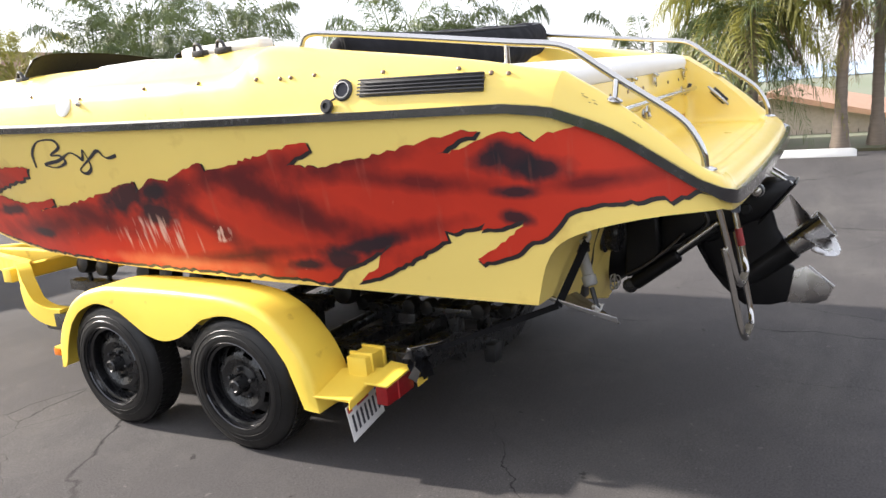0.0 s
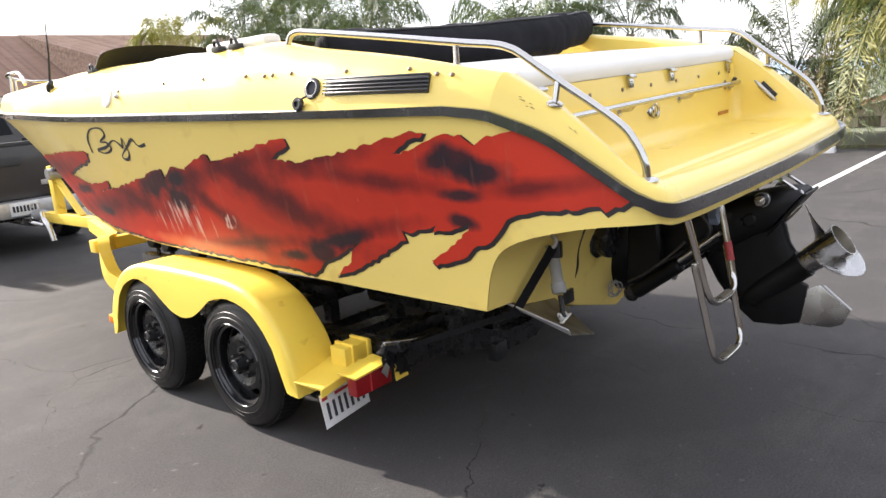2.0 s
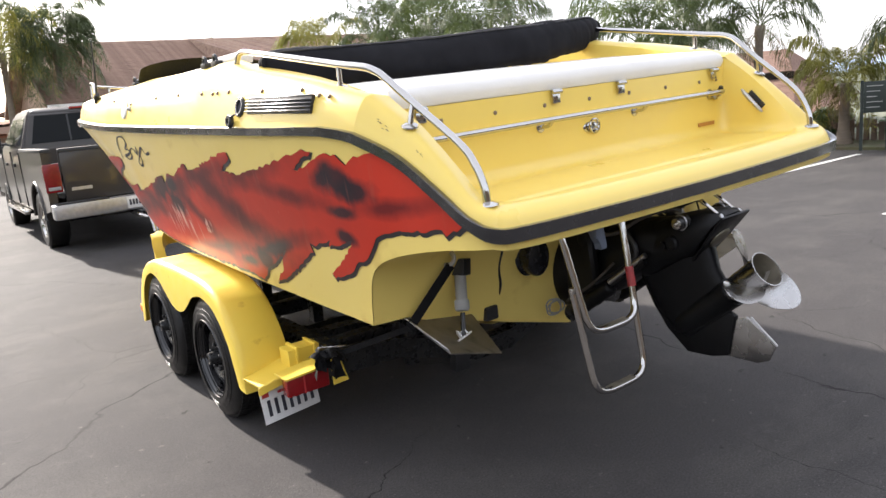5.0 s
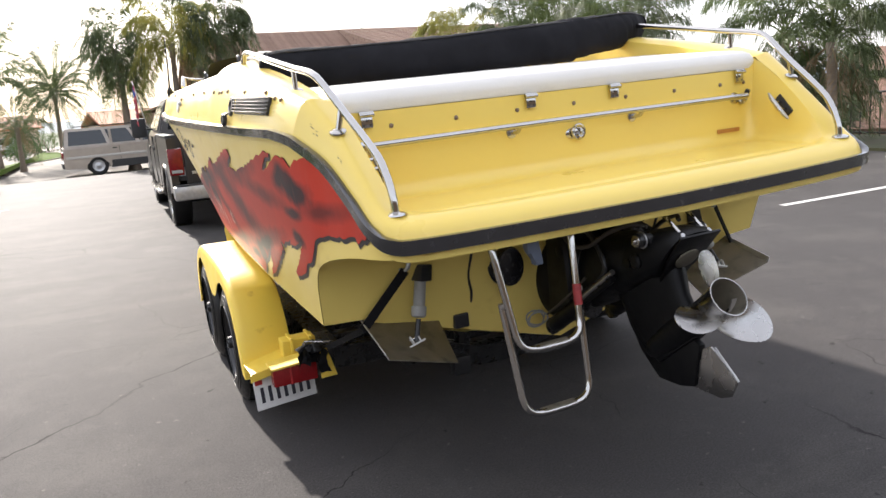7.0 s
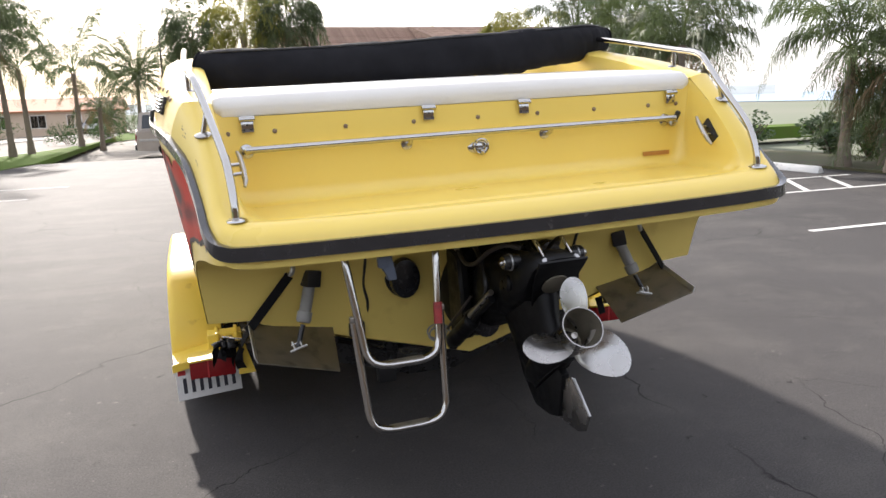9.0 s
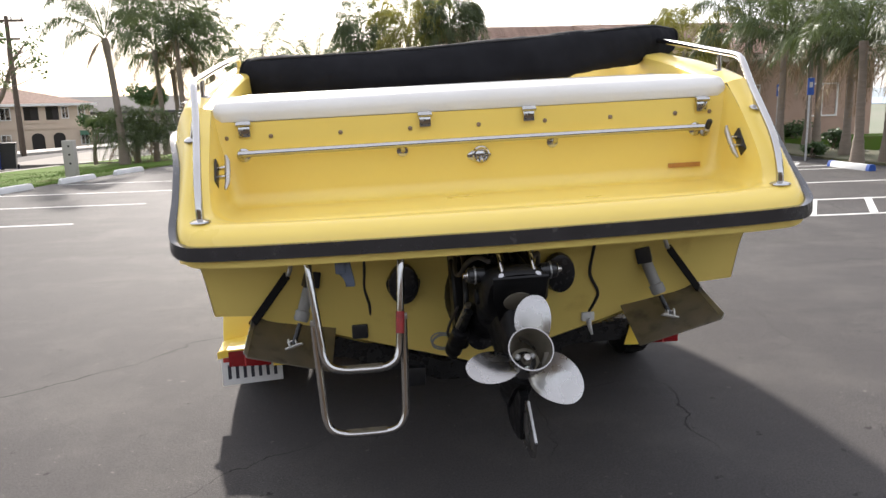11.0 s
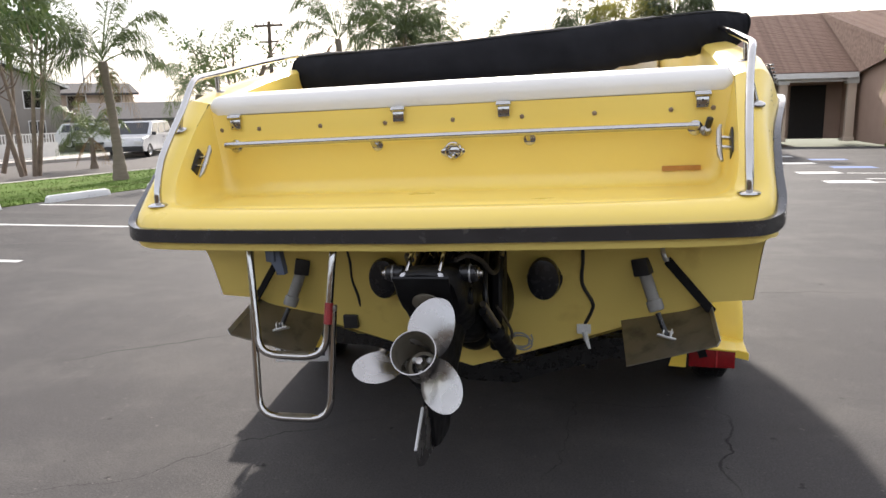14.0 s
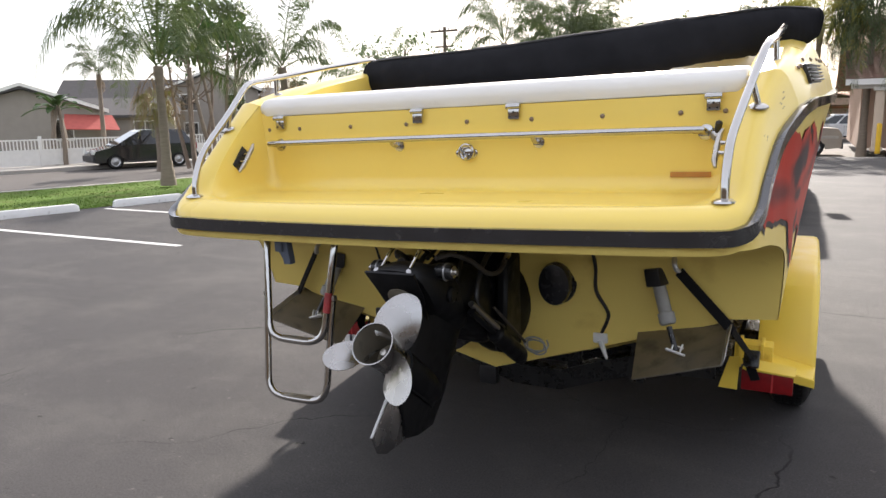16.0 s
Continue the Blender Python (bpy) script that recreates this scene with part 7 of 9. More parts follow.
def bare_tree(x, y, h, seed, z=0.0):
    """A gnarled tree: a short trunk, curving limbs that fork, and sparse leaf clumps at the twig ends."""
    t = thing("tree", "sparse tree with bare twisting limbs", "tree", pose(x, y, z))
    rnd = random.Random(seed)
    fork = Vector((rnd.uniform(-0.2, 0.2), rnd.uniform(-0.2, 0.2), h * 0.30))
    part("trunk", sweep(bmesh.new(), spline([(0, 0, 0), fork * 0.5 + Vector((0.1, 0, 0)), fork], 6), list(np.linspace(0.20, 0.13, 13)), 10), BARK, t)
    leaves = bmesh.new()
    for k in range(6):
        a = k * math.tau / 6 + rnd.uniform(-0.3, 0.3)
        d = Vector((math.cos(a), math.sin(a), 0))
        p1 = fork + d * h * 0.14 + Vector((0, 0, h * 0.16))
        p2 = p1 + d * h * rnd.uniform(0.06, 0.16) + Vector((0, 0, h * 0.17))
        p3 = p2 + d * h * rnd.uniform(0.05, 0.14) + Vector((0, 0, h * rnd.uniform(0.10, 0.22)))
        limb = part("limb", sweep(bmesh.new(), spline([fork, p1, p2, p3], 5), list(np.linspace(0.09, 0.025, 16)), 7), BARK, t)
        for j in range(7):
            s0 = (p1, p2, p3)[j % 3].lerp(p2, 0.3)
            e = s0 + (d * rnd.uniform(0.1, 1.0) + Vector((rnd.gauss(0, 0.6), rnd.gauss(0, 0.6), rnd.uniform(0.2, 1.0)))) * h * 0.16
            part("twig", sweep(bmesh.new(), spline([s0, s0.lerp(e, 0.5) + Vector((0, 0, -0.05)), e], 4), list(np.linspace(0.028, 0.008, 9)), 5), BARK, limb)
            for _ in range(14):
                q = e + Vector((rnd.gauss(0, 1), rnd.gauss(0, 1), rnd.gauss(0, 0.7))) * 0.20
                u = Vector((rnd.gauss(0, 1), rnd.gauss(0, 1), rnd.gauss(0, 1))).normalized()
                w = u.orthogonal().normalized()
                leaves.faces.new([leaves.verts.new(c) for c in (q - u * 0.09, q + w * 0.045, q + u * 0.09, q - w * 0.045)])
    part("leaf_clumps", leaves, LEAF, t, smooth=False)
    return t


def bush(x, y, r, seed, z=0.0, material=None, label="dense green shrub in the planting bed", flat=0.7, n=900):
    b = thing("shrub", label, "shrub", pose(x, y, z))
    bm = leafy(seed, n, r, flat, 0.07, 0.4, 8)
    bmesh.ops.translate(bm, vec=(0, 0, r * flat * 0.8), verts=bm.verts[:])
    part("foliage", bm, material or LEAF, b, smooth=False)
    bm = bmesh.new()
    rnd = random.Random(seed)
    for k in range(6):
        sweep(bm, [(0.05 * math.cos(k), 0.05 * math.sin(k), 0), (rnd.uniform(-.5, .5) * r, rnd.uniform(-.5, .5) * r, r * 0.7)], 0.015, 5)
    part("stems", bm, BARK, b)
    return b


# palms along the lot's edge
for kind, x, y, h, sc in (("yellow", 10.2, 22.0, 3.1, 1.0), ("queen", 10.7, 19.0, 3.1, 0.95), ("queen", 10.5, 16.6, 2.9, 0.95), ("queen", 11.6, 15.4, 2.6, 0.85), ("queen", 10.2, 12.9, 2.65, 0.9), ("queen", 11.1, 13.2, 2.5, 0.8),
                          ("queen", 10.93, 8.8, 2.25, 0.85), ("shaggy", 11.7, 8.5, 1.4, 0.75), ("queen", 10.8, 7.6, 1.95, 0.8), ("queen", 11.4, 6.4, 2.3, 0.7), ("queen", 11.9, 3.3, 1.2, 0.7), ("yellow", 11.35, 4.7, 1.1, 0.55), ("yellow", 11.0, 1.25, 2.55, 0.95), ("shaggy", 11.5, 1.5, 2.1, 0.8),
                          ("queen", 10.76, -0.15, 2.7, 0.9), ("yellow", 11.3, -0.7, 2.5, 0.8), ("queen", 12.2, -3.2, 3.6, 1.0), ("queen", 13.4, 20.0, 3.0, 0.9), ("queen", 14.6, 21.4, 3.2, 0.9)):
    palm(kind, x, y, h, sc, z=0.03, lean=0.03)
# palms and trees across the lot
for kind, x, y, h, sc, lean in (("big", -13.2, 11.15, 2.9, 1.2, 0.01), ("queen", -11.67, 14.16, 2.95, 0.9, 0.05), ("queen", -11.66, 18.04, 2.2, 0.75, 0.05), ("big", -9.0, 23.8, 4.2, 0.9, 0.05)):
    palm(kind, x, y, h, sc, z=-0.1, lean=lean, r=0.15)
for kind, az, d, h, sc in (("queen", -14.6, 34, 5.3, 1.2), ("queen", -16.0, 35, 4.8, 1.15), ("queen", -13.4, 36, 4.7, 1.15), ("queen", -14.9, 36, 4.0, 1.1), ("queen", -12.2, 38, 4.0, 1.0), ("date", -4.85, 46, 3.9, 1.0), ("shaggy", -1.2, 33, 5.0, 0.95), ("shaggy", -1.4, 33.4, 3.9, 0.8), ("yellow", 2.0, 31, 4.9, 1.1), ("shaggy", 5.2, 31, 5.2, 1.1),
                           ("queen", -9.0, 40, 3.9, 1.0), ("queen", -7.6, 42, 2.3, 0.9), ("date", -6.6, 66, 1.6, 0.7), ("young", -19.2, 28, 1.15, 0.95), ("young", -18.2, 28.5, 1.2, 1.0), ("young", -16.9, 28, 1.05, 0.95)):
    x, y = on_ray(az, d)
    palm(kind, x, y, h, sc, z=-0.45, lean=0.03, r=0.15)
for kind, az, d, h, sc in (("big", -51.4, 36, 4.0, 0.62), ("yellow", -47.8, 30, 2.4, 0.45), ("shaggy", -37.6, 62, 4.6, 0.55), ("young", -39.4, 31, 1.2, 1.0)):
    x, y = on_ray(az, d, (1.1, -2.0))
    palm(kind, x, y, h, sc, z=-0.45, lean=0.02, r=0.13)

# broad-leaved banana-like clump behind the white fence
x, y = on_ray(-54.2, 35, (1.1, -2.0))
ban = thing("giant_strelitzia", "tall clump of paddle-shaped leaves behind the white fence", "plant", pose(x, y, -0.3))
rnd = random.Random(90)
for k in range(4):
    part("stem", sweep(bmesh.new(), spline([(0.25 * math.cos(k * 1.6), 0.25 * math.sin(k * 1.6), 0), (0.3 * math.cos(k * 1.6), 0.3 * math.sin(k * 1.6), 1.2), (0.15 * math.cos(k * 2), 0.15 * math.sin(k * 2), 2.5)], 4), [0.10 - 0.004 * j for j in range(9)], 8), TRUNK, ban)
for k in range(18):
    az, lift = rnd.uniform(0, 6.28), rnd.uniform(0.2, 1.6)
    d = Vector((math.cos(az), math.sin(az), lift)).normalized()
    w3 = Vector((-math.sin(az), math.cos(az), 0.25 * rnd.uniform(-1, 1)))
    foot = Vector((rnd.uniform(-0.2, 0.2), rnd.uniform(-0.2, 0.2), 2.3))
    bm = bmesh.new()
    rows = []
    for j in range(9):
        f = j / 8
        c3 = foot + d * (0.35 + 1.15 * f) - Vector((0, 0, 0.55 * f * f))
        ww = 0.20 * math.sin(math.pi * (0.05 + 0.93 * f)) ** 0.7 * rnd.uniform(0.75, 1.0)
        rows.append([c3 - w3 * ww, c3 - Vector((0, 0, 0.04)), c3 + w3 * ww])
    loft(bm, rows, closed=False)
    sweep(bm, [foot, foot + d * 0.4], 0.018, 5)
    part("leaf", bm, LEAF, ban)
x, y = on_ray(-43.5, 27, (1.1, -2.0))
tree(x, y, 5.0, 2.0, 3, -0.3, 5, 1700, label="tall multi-stemmed tree with a high crown", spread=0.16, sparse=True)
x, y = on_ray(-45.5, 29, (1.1, -2.0))
tree(x, y, 4.6, 1.8, 5, -0.3, 4, 1300, label="tall multi-stemmed tree with a high crown", spread=0.14, sparse=True)
x, y = on_ray(-27.2, 32)
bare_tree(x, y, 5.9, 7, -0.4)
x, y = on_ray(-20.9, 30)
tree(x, y, 1.75, 0.6, 8, -0.4, 1, 700, 0.07, label="small rounded garden tree on a thin trunk")
x, y = on_ray(-16.9, 44)
tree(x, y, 3.0, 1.25, 9, -0.4, 1, 2200, 0.10, label="dark dense broadleaf tree behind the palms")
for az, d, r, sd in ((16.4, 41, 1.3, 11), (-7.2, 50, 1.6, 12), (-9.5, 52, 1.4, 13), (-57.5, 37, 1.0, 16), (-55.0, 35, 0.8, 17), (-13.5, 60, 2.4, 18), (-5.0, 62, 2.0, 19), (-3.0, 48, 1.5, 20)):
    x, y = on_ray(az, d)
    bush(x, y, r, sd, -0.45)
x, y = on_ray(16.6, 42)
tree(x, y, 5.6, 1.0, 31, -0.4, 1, 900, 0.12, label="small round-headed tree behind the roof")
for k, (x, y, r) in enumerate(((9.9, 20.6, 0.5), (11.3, 21.4, 0.6), (12.7, 21.6, 0.55), (14.4, 22.4, 0.7), (10.6, 15.2, 0.35), (13.6, 6.2, 0.5), (12.6, 1.2, 0.5), (12.3, -1.6, 0.6), (13.2, 4.4, 0.6), (13.0, 10.0, 0.7), (14.4, 12.6, 0.85), (15.2, 10.4, 0.9), (14.6, 15.6, 0.8), (12.3, 5.3, 0.6), (11.2, 3.2, 0.4), (12.6, 3.6, 0.65), (12.6, 17.4, 0.6), (13.4, 11.4, 0.5), (13.3, 14.6, 0.5))):
    bush(x, y, r, 40 + k, 0.03)


# agave-like rosettes before the building
for k, (x, y) in enumerate(((11.0, 22.9), (12.0, 23.0), (13.4, 23.1), (14.0, 22.8), (10.1, 22.7))):
    rnd = random.Random(60 + k)
    a = thing("flax_clump", "spiky clump of dark strap leaves", "plant", pose(x, y, 0.08))
    bm = bmesh.new()
    for j in range(34):
        az, lf, L = rnd.uniform(0, 6.28), rnd.uniform(0.5, 1.4), rnd.uniform(0.5, 0.95)
        d = Vector((math.cos(az), math.sin(az), lf)).normalized()
        s2 = Vector((-math.sin(az), math.cos(az), 0)) * 0.025
        tip = d * L - Vector((0, 0, 0.1))
        bm.faces.new([bm.verts.new(q) for q in (-s2, d * L * 0.5 - s2, tip, d * L * 0.5 + s2)])
    part("leaves", bm, FROND, a, smooth=False)


# ---- buildings ----
def window(parent, m, w, h, frame=None, mullion=True):
    """Window in the plane of m: x along the wall, y outward, z up, centred."""
    o = new("window")
    o.parent = parent
    o.matrix_basis = m
    fr = frame or TRIM
    bm = bmesh.new()
    for x0, x1, z0, z1 in ((-w / 2 - 0.06, -w / 2, -h / 2 - 0.06, h / 2 + 0.06), (w / 2, w / 2 + 0.06, -h / 2 - 0.06, h / 2 + 0.06), (-w / 2, w / 2, h / 2, h / 2 + 0.06), (-w / 2, w / 2, -h / 2 - 0.06, -h / 2)):
        box(bm, x0, x1, -0.05, 0.05, z0, z1)
    if mullion:
        box(bm, -0.02, 0.02, -0.02, 0.03, -h / 2, h / 2)
    part("frame", bm, fr, o)
    part("pane", B(-w / 2, w / 2, -0.04, 0.0, -h / 2, h / 2), GLASS, o)
    return o


def gable_roof(x0, x1, y0, y1, ze, zr, over=0.5, along_x=True, thick=0.16):
    """Gable roof in the house's own axes, ridge along x (or y)."""
    bm = bmesh.new()
    if along_x:
        ym = (y0 + y1) / 2
        prof = [(y0 - over, ze), (ym, zr), (y1 + over, ze), (y1 + over, ze - thick), (ym, zr - thick), (y0 - over, ze - thick)]
        loft(bm, [[(x, y, z) for y, z in prof] for x in (x0 - over, x1 + over)])
    else:
        xm = (x0 + x1) / 2
        prof = [(x0 - over, ze), (xm, zr), (x1 + over, ze), (x1 + over, ze - thick), (xm, zr - thick), (x0 - over, ze - thick)]
        loft(bm, [[(x, y, z) for x, z in prof] for y in (y0 - over, y1 + over)])
    return bm


def courses(parent, m, along, slope, step, material, name="shingle_course", lip=0.014, proud=0.012):
    """Overlapping shingle courses on a roof slope; m: x along the eave, y up the slope, z out of it."""
    n = int(slope / step)
    bm = box(bmesh.new(), 0, along, 0, step * 1.12, 0, lip)
    me = mesh_of(bm, name, material, smooth=False)
    for k in range(n):
        o = new(name, me)
        o.parent = parent
        o.matrix_basis = m @ Matrix.Translation((0, k * step, proud)) @ pose(0, 0, 0, -math.degrees(math.atan2(lip, step * 1.12)) * 0.6, 0, 0)


# long single-storey building with a shingle roof
hall = thing("building", "single-storey tan stucco building with a brown shingle roof and porch", "building")
part("wall", B(9.5, 18.5, 24.2, 24.4, 0, 3.1), STUCCO, hall)
part("wall", B(2.9, 9.5, 30.0, 30.2, 0, 3.0), STUCCO, hall)
part("wall", B(9.5, 9.7, 24.4, 30.0, 0, 3.1), STUCCO, hall)
bm = bmesh.new()
prism([(30.2, 0), (40, 0), (40, 2.5), (33.0, 5.0), (30.2, 3.9)], Matrix.Translation((2.85, 0, 0)) @ YZ, 0.2, bm)
part("gable_wall", bm, STUCCO, hall)
bm = bmesh.new()
prism([(24.4, 0), (40, 0), (40, 2.4), (33.2, 4.95), (24.4, 3.0)], Matrix.Translation((18.4, 0, 0)) @ YZ, 0.2, bm)
part("gable_wall", bm, STUCCO, hall)
bm = bmesh.new()
prof = [(27.5, 2.52), (33.2, 5.2), (40.5, 2.5), (40.5, 2.34), (33.2, 5.02), (27.5, 2.36)]
loft(bm, [[(x, y, z) for y, z in prof] for x in (2.1, 9.3)])
roof1 = part("roof", bm, SHINGLE, hall, "brown shingle roof", smooth=False)
prof = [(23.6, 3.12), (33.2, 5.22), (40.5, 2.5), (40.5, 2.34), (33.2, 5.04), (23.6, 2.96)]
bm = bmesh.new()
prism([(23.7, 2.98), (33.2, 5.05), (33.2, 4.9), (27.6, 2.45)], Matrix.Translation((9.34, 0, 0)) @ YZ, 0.06, bm)
part("roof_cheek", bm, SHINGLE, hall, smooth=False)
bm = bmesh.new()
loft(bm, [[(x, y, z) for y, z in prof] for x in (9.3, 19.1)])
roof2 = part("roof", bm, SHINGLE, hall, "brown shingle roof", smooth=False)
courses(roof1, Matrix.Translation((2.1, 27.5, 2.52)) @ pose(0, 0, 0, math.degrees(math.atan2(2.68, 5.7)), 0, 0), 7.2, 6.2, 0.15, SHINGLE)
courses(roof2, Matrix.Translation((9.3, 23.6, 3.12)) @ pose(0, 0, 0, math.degrees(math.atan2(2.10, 9.6)), 0, 0), 9.8, 9.7, 0.15, SHINGLE)
part("fascia", B(9.25, 19.1, 23.53, 23.6, 2.86, 3.10), BEIGETRIM, hall)
part("fascia", B(2.1, 9.3, 27.43, 27.5, 2.30, 2.50), TRIM, hall, "pale porch fascia")
part("soffit", B(9.5, 19.0, 23.62, 24.2, 2.92, 2.96), DARKIN, hall)
for x in (3.2, 6.85, 9.2):
    p = part("porch_post", B(x - 0.14, x + 0.14, 27.7, 27.98, 0, 2.4, bevel=0.01), CREAM, hall)
    part("capital", B(x - 0.2, x + 0.2, 27.64, 28.04, 2.1, 2.36, bevel=0.02), TRIM, p)
    part("plinth", B(x - 0.18, x + 0.18, 27.66, 28.02, 0.0, 0.15, bevel=0.02), CREAM, p)
part("porch_beam", B(2.3, 9.4, 27.72, 27.96, 2.18, 2.36), TRIM, hall)
part("porch_door", B(7.6, 8.9, 29.95, 30.02, 0, 2.1), DARKIN, hall, "flat dark panel painted as a shaded doorway")
part("porch_opening", B(4.0, 5.9, 29.95, 30.02, 0, 2.2), DARKIN, hall, "flat dark panel painted as a shaded doorway")
for x, w in ((10.7, 0.72), (12.15, 0.72), (13.6, 0.72), (16.5, 1.1)):
    window(hall, pose(x, 24.2, 1.42, 0, 0, 180), w, 1.12)
part("vent_grille", B(11.9, 12.5, 24.16, 24.2, 0.32, 0.5), DARKIN, hall)

# lower house past the planting bed
low_house = thing("house", "low tan house with a brown shingle roof and clerestory windows", "house", pose(20.9, 11.95, -2.6, 0, 0, -60))
part("wall", B(-2.1, 1.6, -4, 4, 0, 2.7), STUCCO, low_house)
bm = bmesh.new()
prof = [(-5.4, 2.55), (-1.2, 3.75), (-1.2, 3.95), (3.0, 4.7), (5.5, 3.2), (5.5, 3.0), (3.0, 4.5), (-1.0, 3.6), (-5.4, 2.4)]
loft(bm, [[(x, y, z) for y, z in prof] for x in (-2.5, 1.0)] + [[(2.3, -1.2 + (y + 1.2) * 0.96, 2.55 + (z - 2.55) * 0.55) for y, z in prof]])
part("roof", bm, SHINGLE, low_house, "brown shingle roof", smooth=False)
for k in range(2):
    part("clerestory_window", B(-2.2 + k * 1.7, -0.65 + k * 1.7, -1.32, -1.22, 3.70, 3.93), GLASS, low_house)
plank = thing("house", "low beige plank house below the lot with a worn tile roof", "house", pose(22.0, 2.0, -3.4))
part("wall", B(0, 10, -4.2, 4.2, 0, 2.9), BEIGETRIM, plank)
bm = bmesh.new()
prism([(-4.2, 2.9), (4.2, 2.9), (0, 3.95)], Matrix.Translation((0.1, 0, 0)) @ YZ, 0.2, bm)
part("gable", bm, BEIGETRIM, plank)
part("roof", gable_roof(0, 10, -4.2, 4.2, 2.95, 4.15), mat("worn_tile_roof", (0.40, 0.24, 0.15), 0.9, col2=(0.28, 0.16, 0.10), scale=5, amount=0.8, bump=0.5, bscale=9), plank, smooth=False)
for k in range(20):
    part("plank_groove", B(-0.006, 0.0, -4.1 + k * 0.42, -4.085 + k * 0.42, 0.1, 2.9), DARKIN, plank)
window(plank, pose(0, 3.2, 2.0, 0, 0, 90), 1.4, 1.1)
window(plank, pose(0, 0.6, 2.0, 0, 0, 90), 1.4, 1.1)
part("louvre", B(-0.03, 0, 1.7, 2.3, 2.6, 3.1), WOODFENCE, plank, "brown louvred vent")
for k, (x, y, w, h) in enumerate(((38, -8, 12, 1.3), (46, 4, 14, 1.1), (60, -14, 16, 1.4), (70, 8, 18, 1.0), (52, 20, 14, 1.2))):
    far = thing("house", "distant pale house down the hazy slope", "house", pose(x, y, -4.2 - 0.02 * x, 0, 0, 10 * k))
    part("wall", B(-w / 2, w / 2, -4, 4, 0, 2.6), CREAM, far)
    part("roof", gable_roof(-w / 2, w / 2, -4, 4, 2.6, 2.6 + h), CLAY if k % 2 else SHINGLE, far, smooth=False)
bush(13.6, 2.9, 0.9, 71, 0.05, mat("reddish_leaves", (0.16, 0.09, 0.05), 0.6, col2=(0.09, 0.08, 0.03), scale=2, amount=0.7), "reddish-brown feathery shrub beside the palms", 1.0, 1400)

# railing and wooden fence along the bed
rl = thing("railing", "dark metal stair railing beside the palms", "railing")
for k in range(9):
    part("baluster", cyl((12.9, 7.0 + k * 0.22, 0.0), (12.9, 7.0 + k * 0.22, 0.95), 0.012, 6), CARPLASTIC, rl)
part("top_rail", tube([(12.9, 6.9, 0.97), (12.9, 8.9, 0.95)], 0.025, 8), CARPLASTIC, rl)
part("bottom_rail", tube([(12.9, 6.9, 0.12), (12.9, 8.9, 0.12)], 0.02, 8), CARPLASTIC, rl)
fnc = thing("wooden_fence", "weathered wooden picket fence at the lot's edge", "fence")
for k in range(22):
    part("picket", B(11.9, 11.93, 3.6 + k * 0.13, 3.69 + k * 0.13, 0.05, 0.42 + 0.04 * math.sin(k * 2.1)), WOODFENCE, fnc)
for y in (3.6, 4.9, 6.3):
    part("post", B(11.93, 12.03, y, y + 0.1, 0, 0.6), WOODFENCE, fnc)
part("rail", B(11.93, 11.97, 3.6, 6.4, 0.28, 0.35), WOODFENCE, fnc)
sg = thing("sign_board", "dark notice board with pale lettering too small to read", "sign", pose(10.45, 3.8, 0.03, 0, 0, -68))
part("board", B(-0.16, 0.16, -0.03, 0.03, 0.62, 1.12, bevel=0.01), GREENSIGN, sg)
for s in (-1, 1):
    part("post", B(s * 0.185 - 0.024, s * 0.185 + 0.024, -0.03, 0.03, 0, 1.14), GREENSIGN, sg)
for k in range(5):
    part("text_bar", B(-0.12, 0.11 - 0.04 * (k % 3), -0.034, -0.031, 1.04 - k * 0.085, 1.055 - k * 0.085), GREYPL, sg)
for x, y in ((10.07, 14.64), (13.2, 21.5)):
    ps = thing("parking_sign", "blue parking sign on a thin steel post", "sign", pose(x, y, 0))
    part("post", cyl((0, 0, 0), (0, 0, 2.0), 0.025, 8), GALV, ps)
    part("panel", B(-0.08, 0.08, -0.04, -0.025, 1.58, 1.98, bevel=0.004), BLUEPAINT, ps)
    part("symbol", B(-0.04, 0.04, -0.045, -0.04, 1.76, 1.88), LINEPAINT, ps)
bo = part("bollard", lathe([(0.08, 0), (0.08, 0.95), (0.06, 1.0), (0.0, 1.01)], (3.15, 26.3, 0), (3.15, 26.3, 1), 16, cap=False), mat("yellow_bollard", (0.75, 0.45, 0.02), 0.6, scale=6))
tagged(bo, "yellow painted steel bollard", "bollard")
wb = part("concrete_pillar", B(-8.53, -8.25, 17.65, 17.9, 0.0, 0.95, bevel=0.02), CONCRETE)
tagged(wb, "short pale concrete pillar with dark bolt holes", "pillar")
for z in (0.35, 0.58, 0.80):
    part("bolt_hole", cyl((-8.36, 17.652, z), (-8.36, 17.645, z), 0.028, 12), DARKIN, wb)

# carport at the end of the drive
cp = thing("carport", "brown carport with a dark opening", "building", pose(1.95, 48.5, -0.36))
part("wall", B(-1.2, 0.0, 0, 5, 0, 2.5), STUCCO, cp)
part("wall", B(2.6, 3.6, 0, 5, 0, 2.5), STUCCO, cp)
part("back_wall", B(-1.2, 3.6, 5, 5.2, 0, 2.5), DARKIN, cp)
part("roof", gable_roof(-1.2, 3.6, 0, 5, 2.5, 3.4, 0.3, False), SHINGLE, cp, smooth=False)
part("lintel", B(0, 2.6, 0.0, 0.2, 2.1, 2.5), STUCCO, cp)


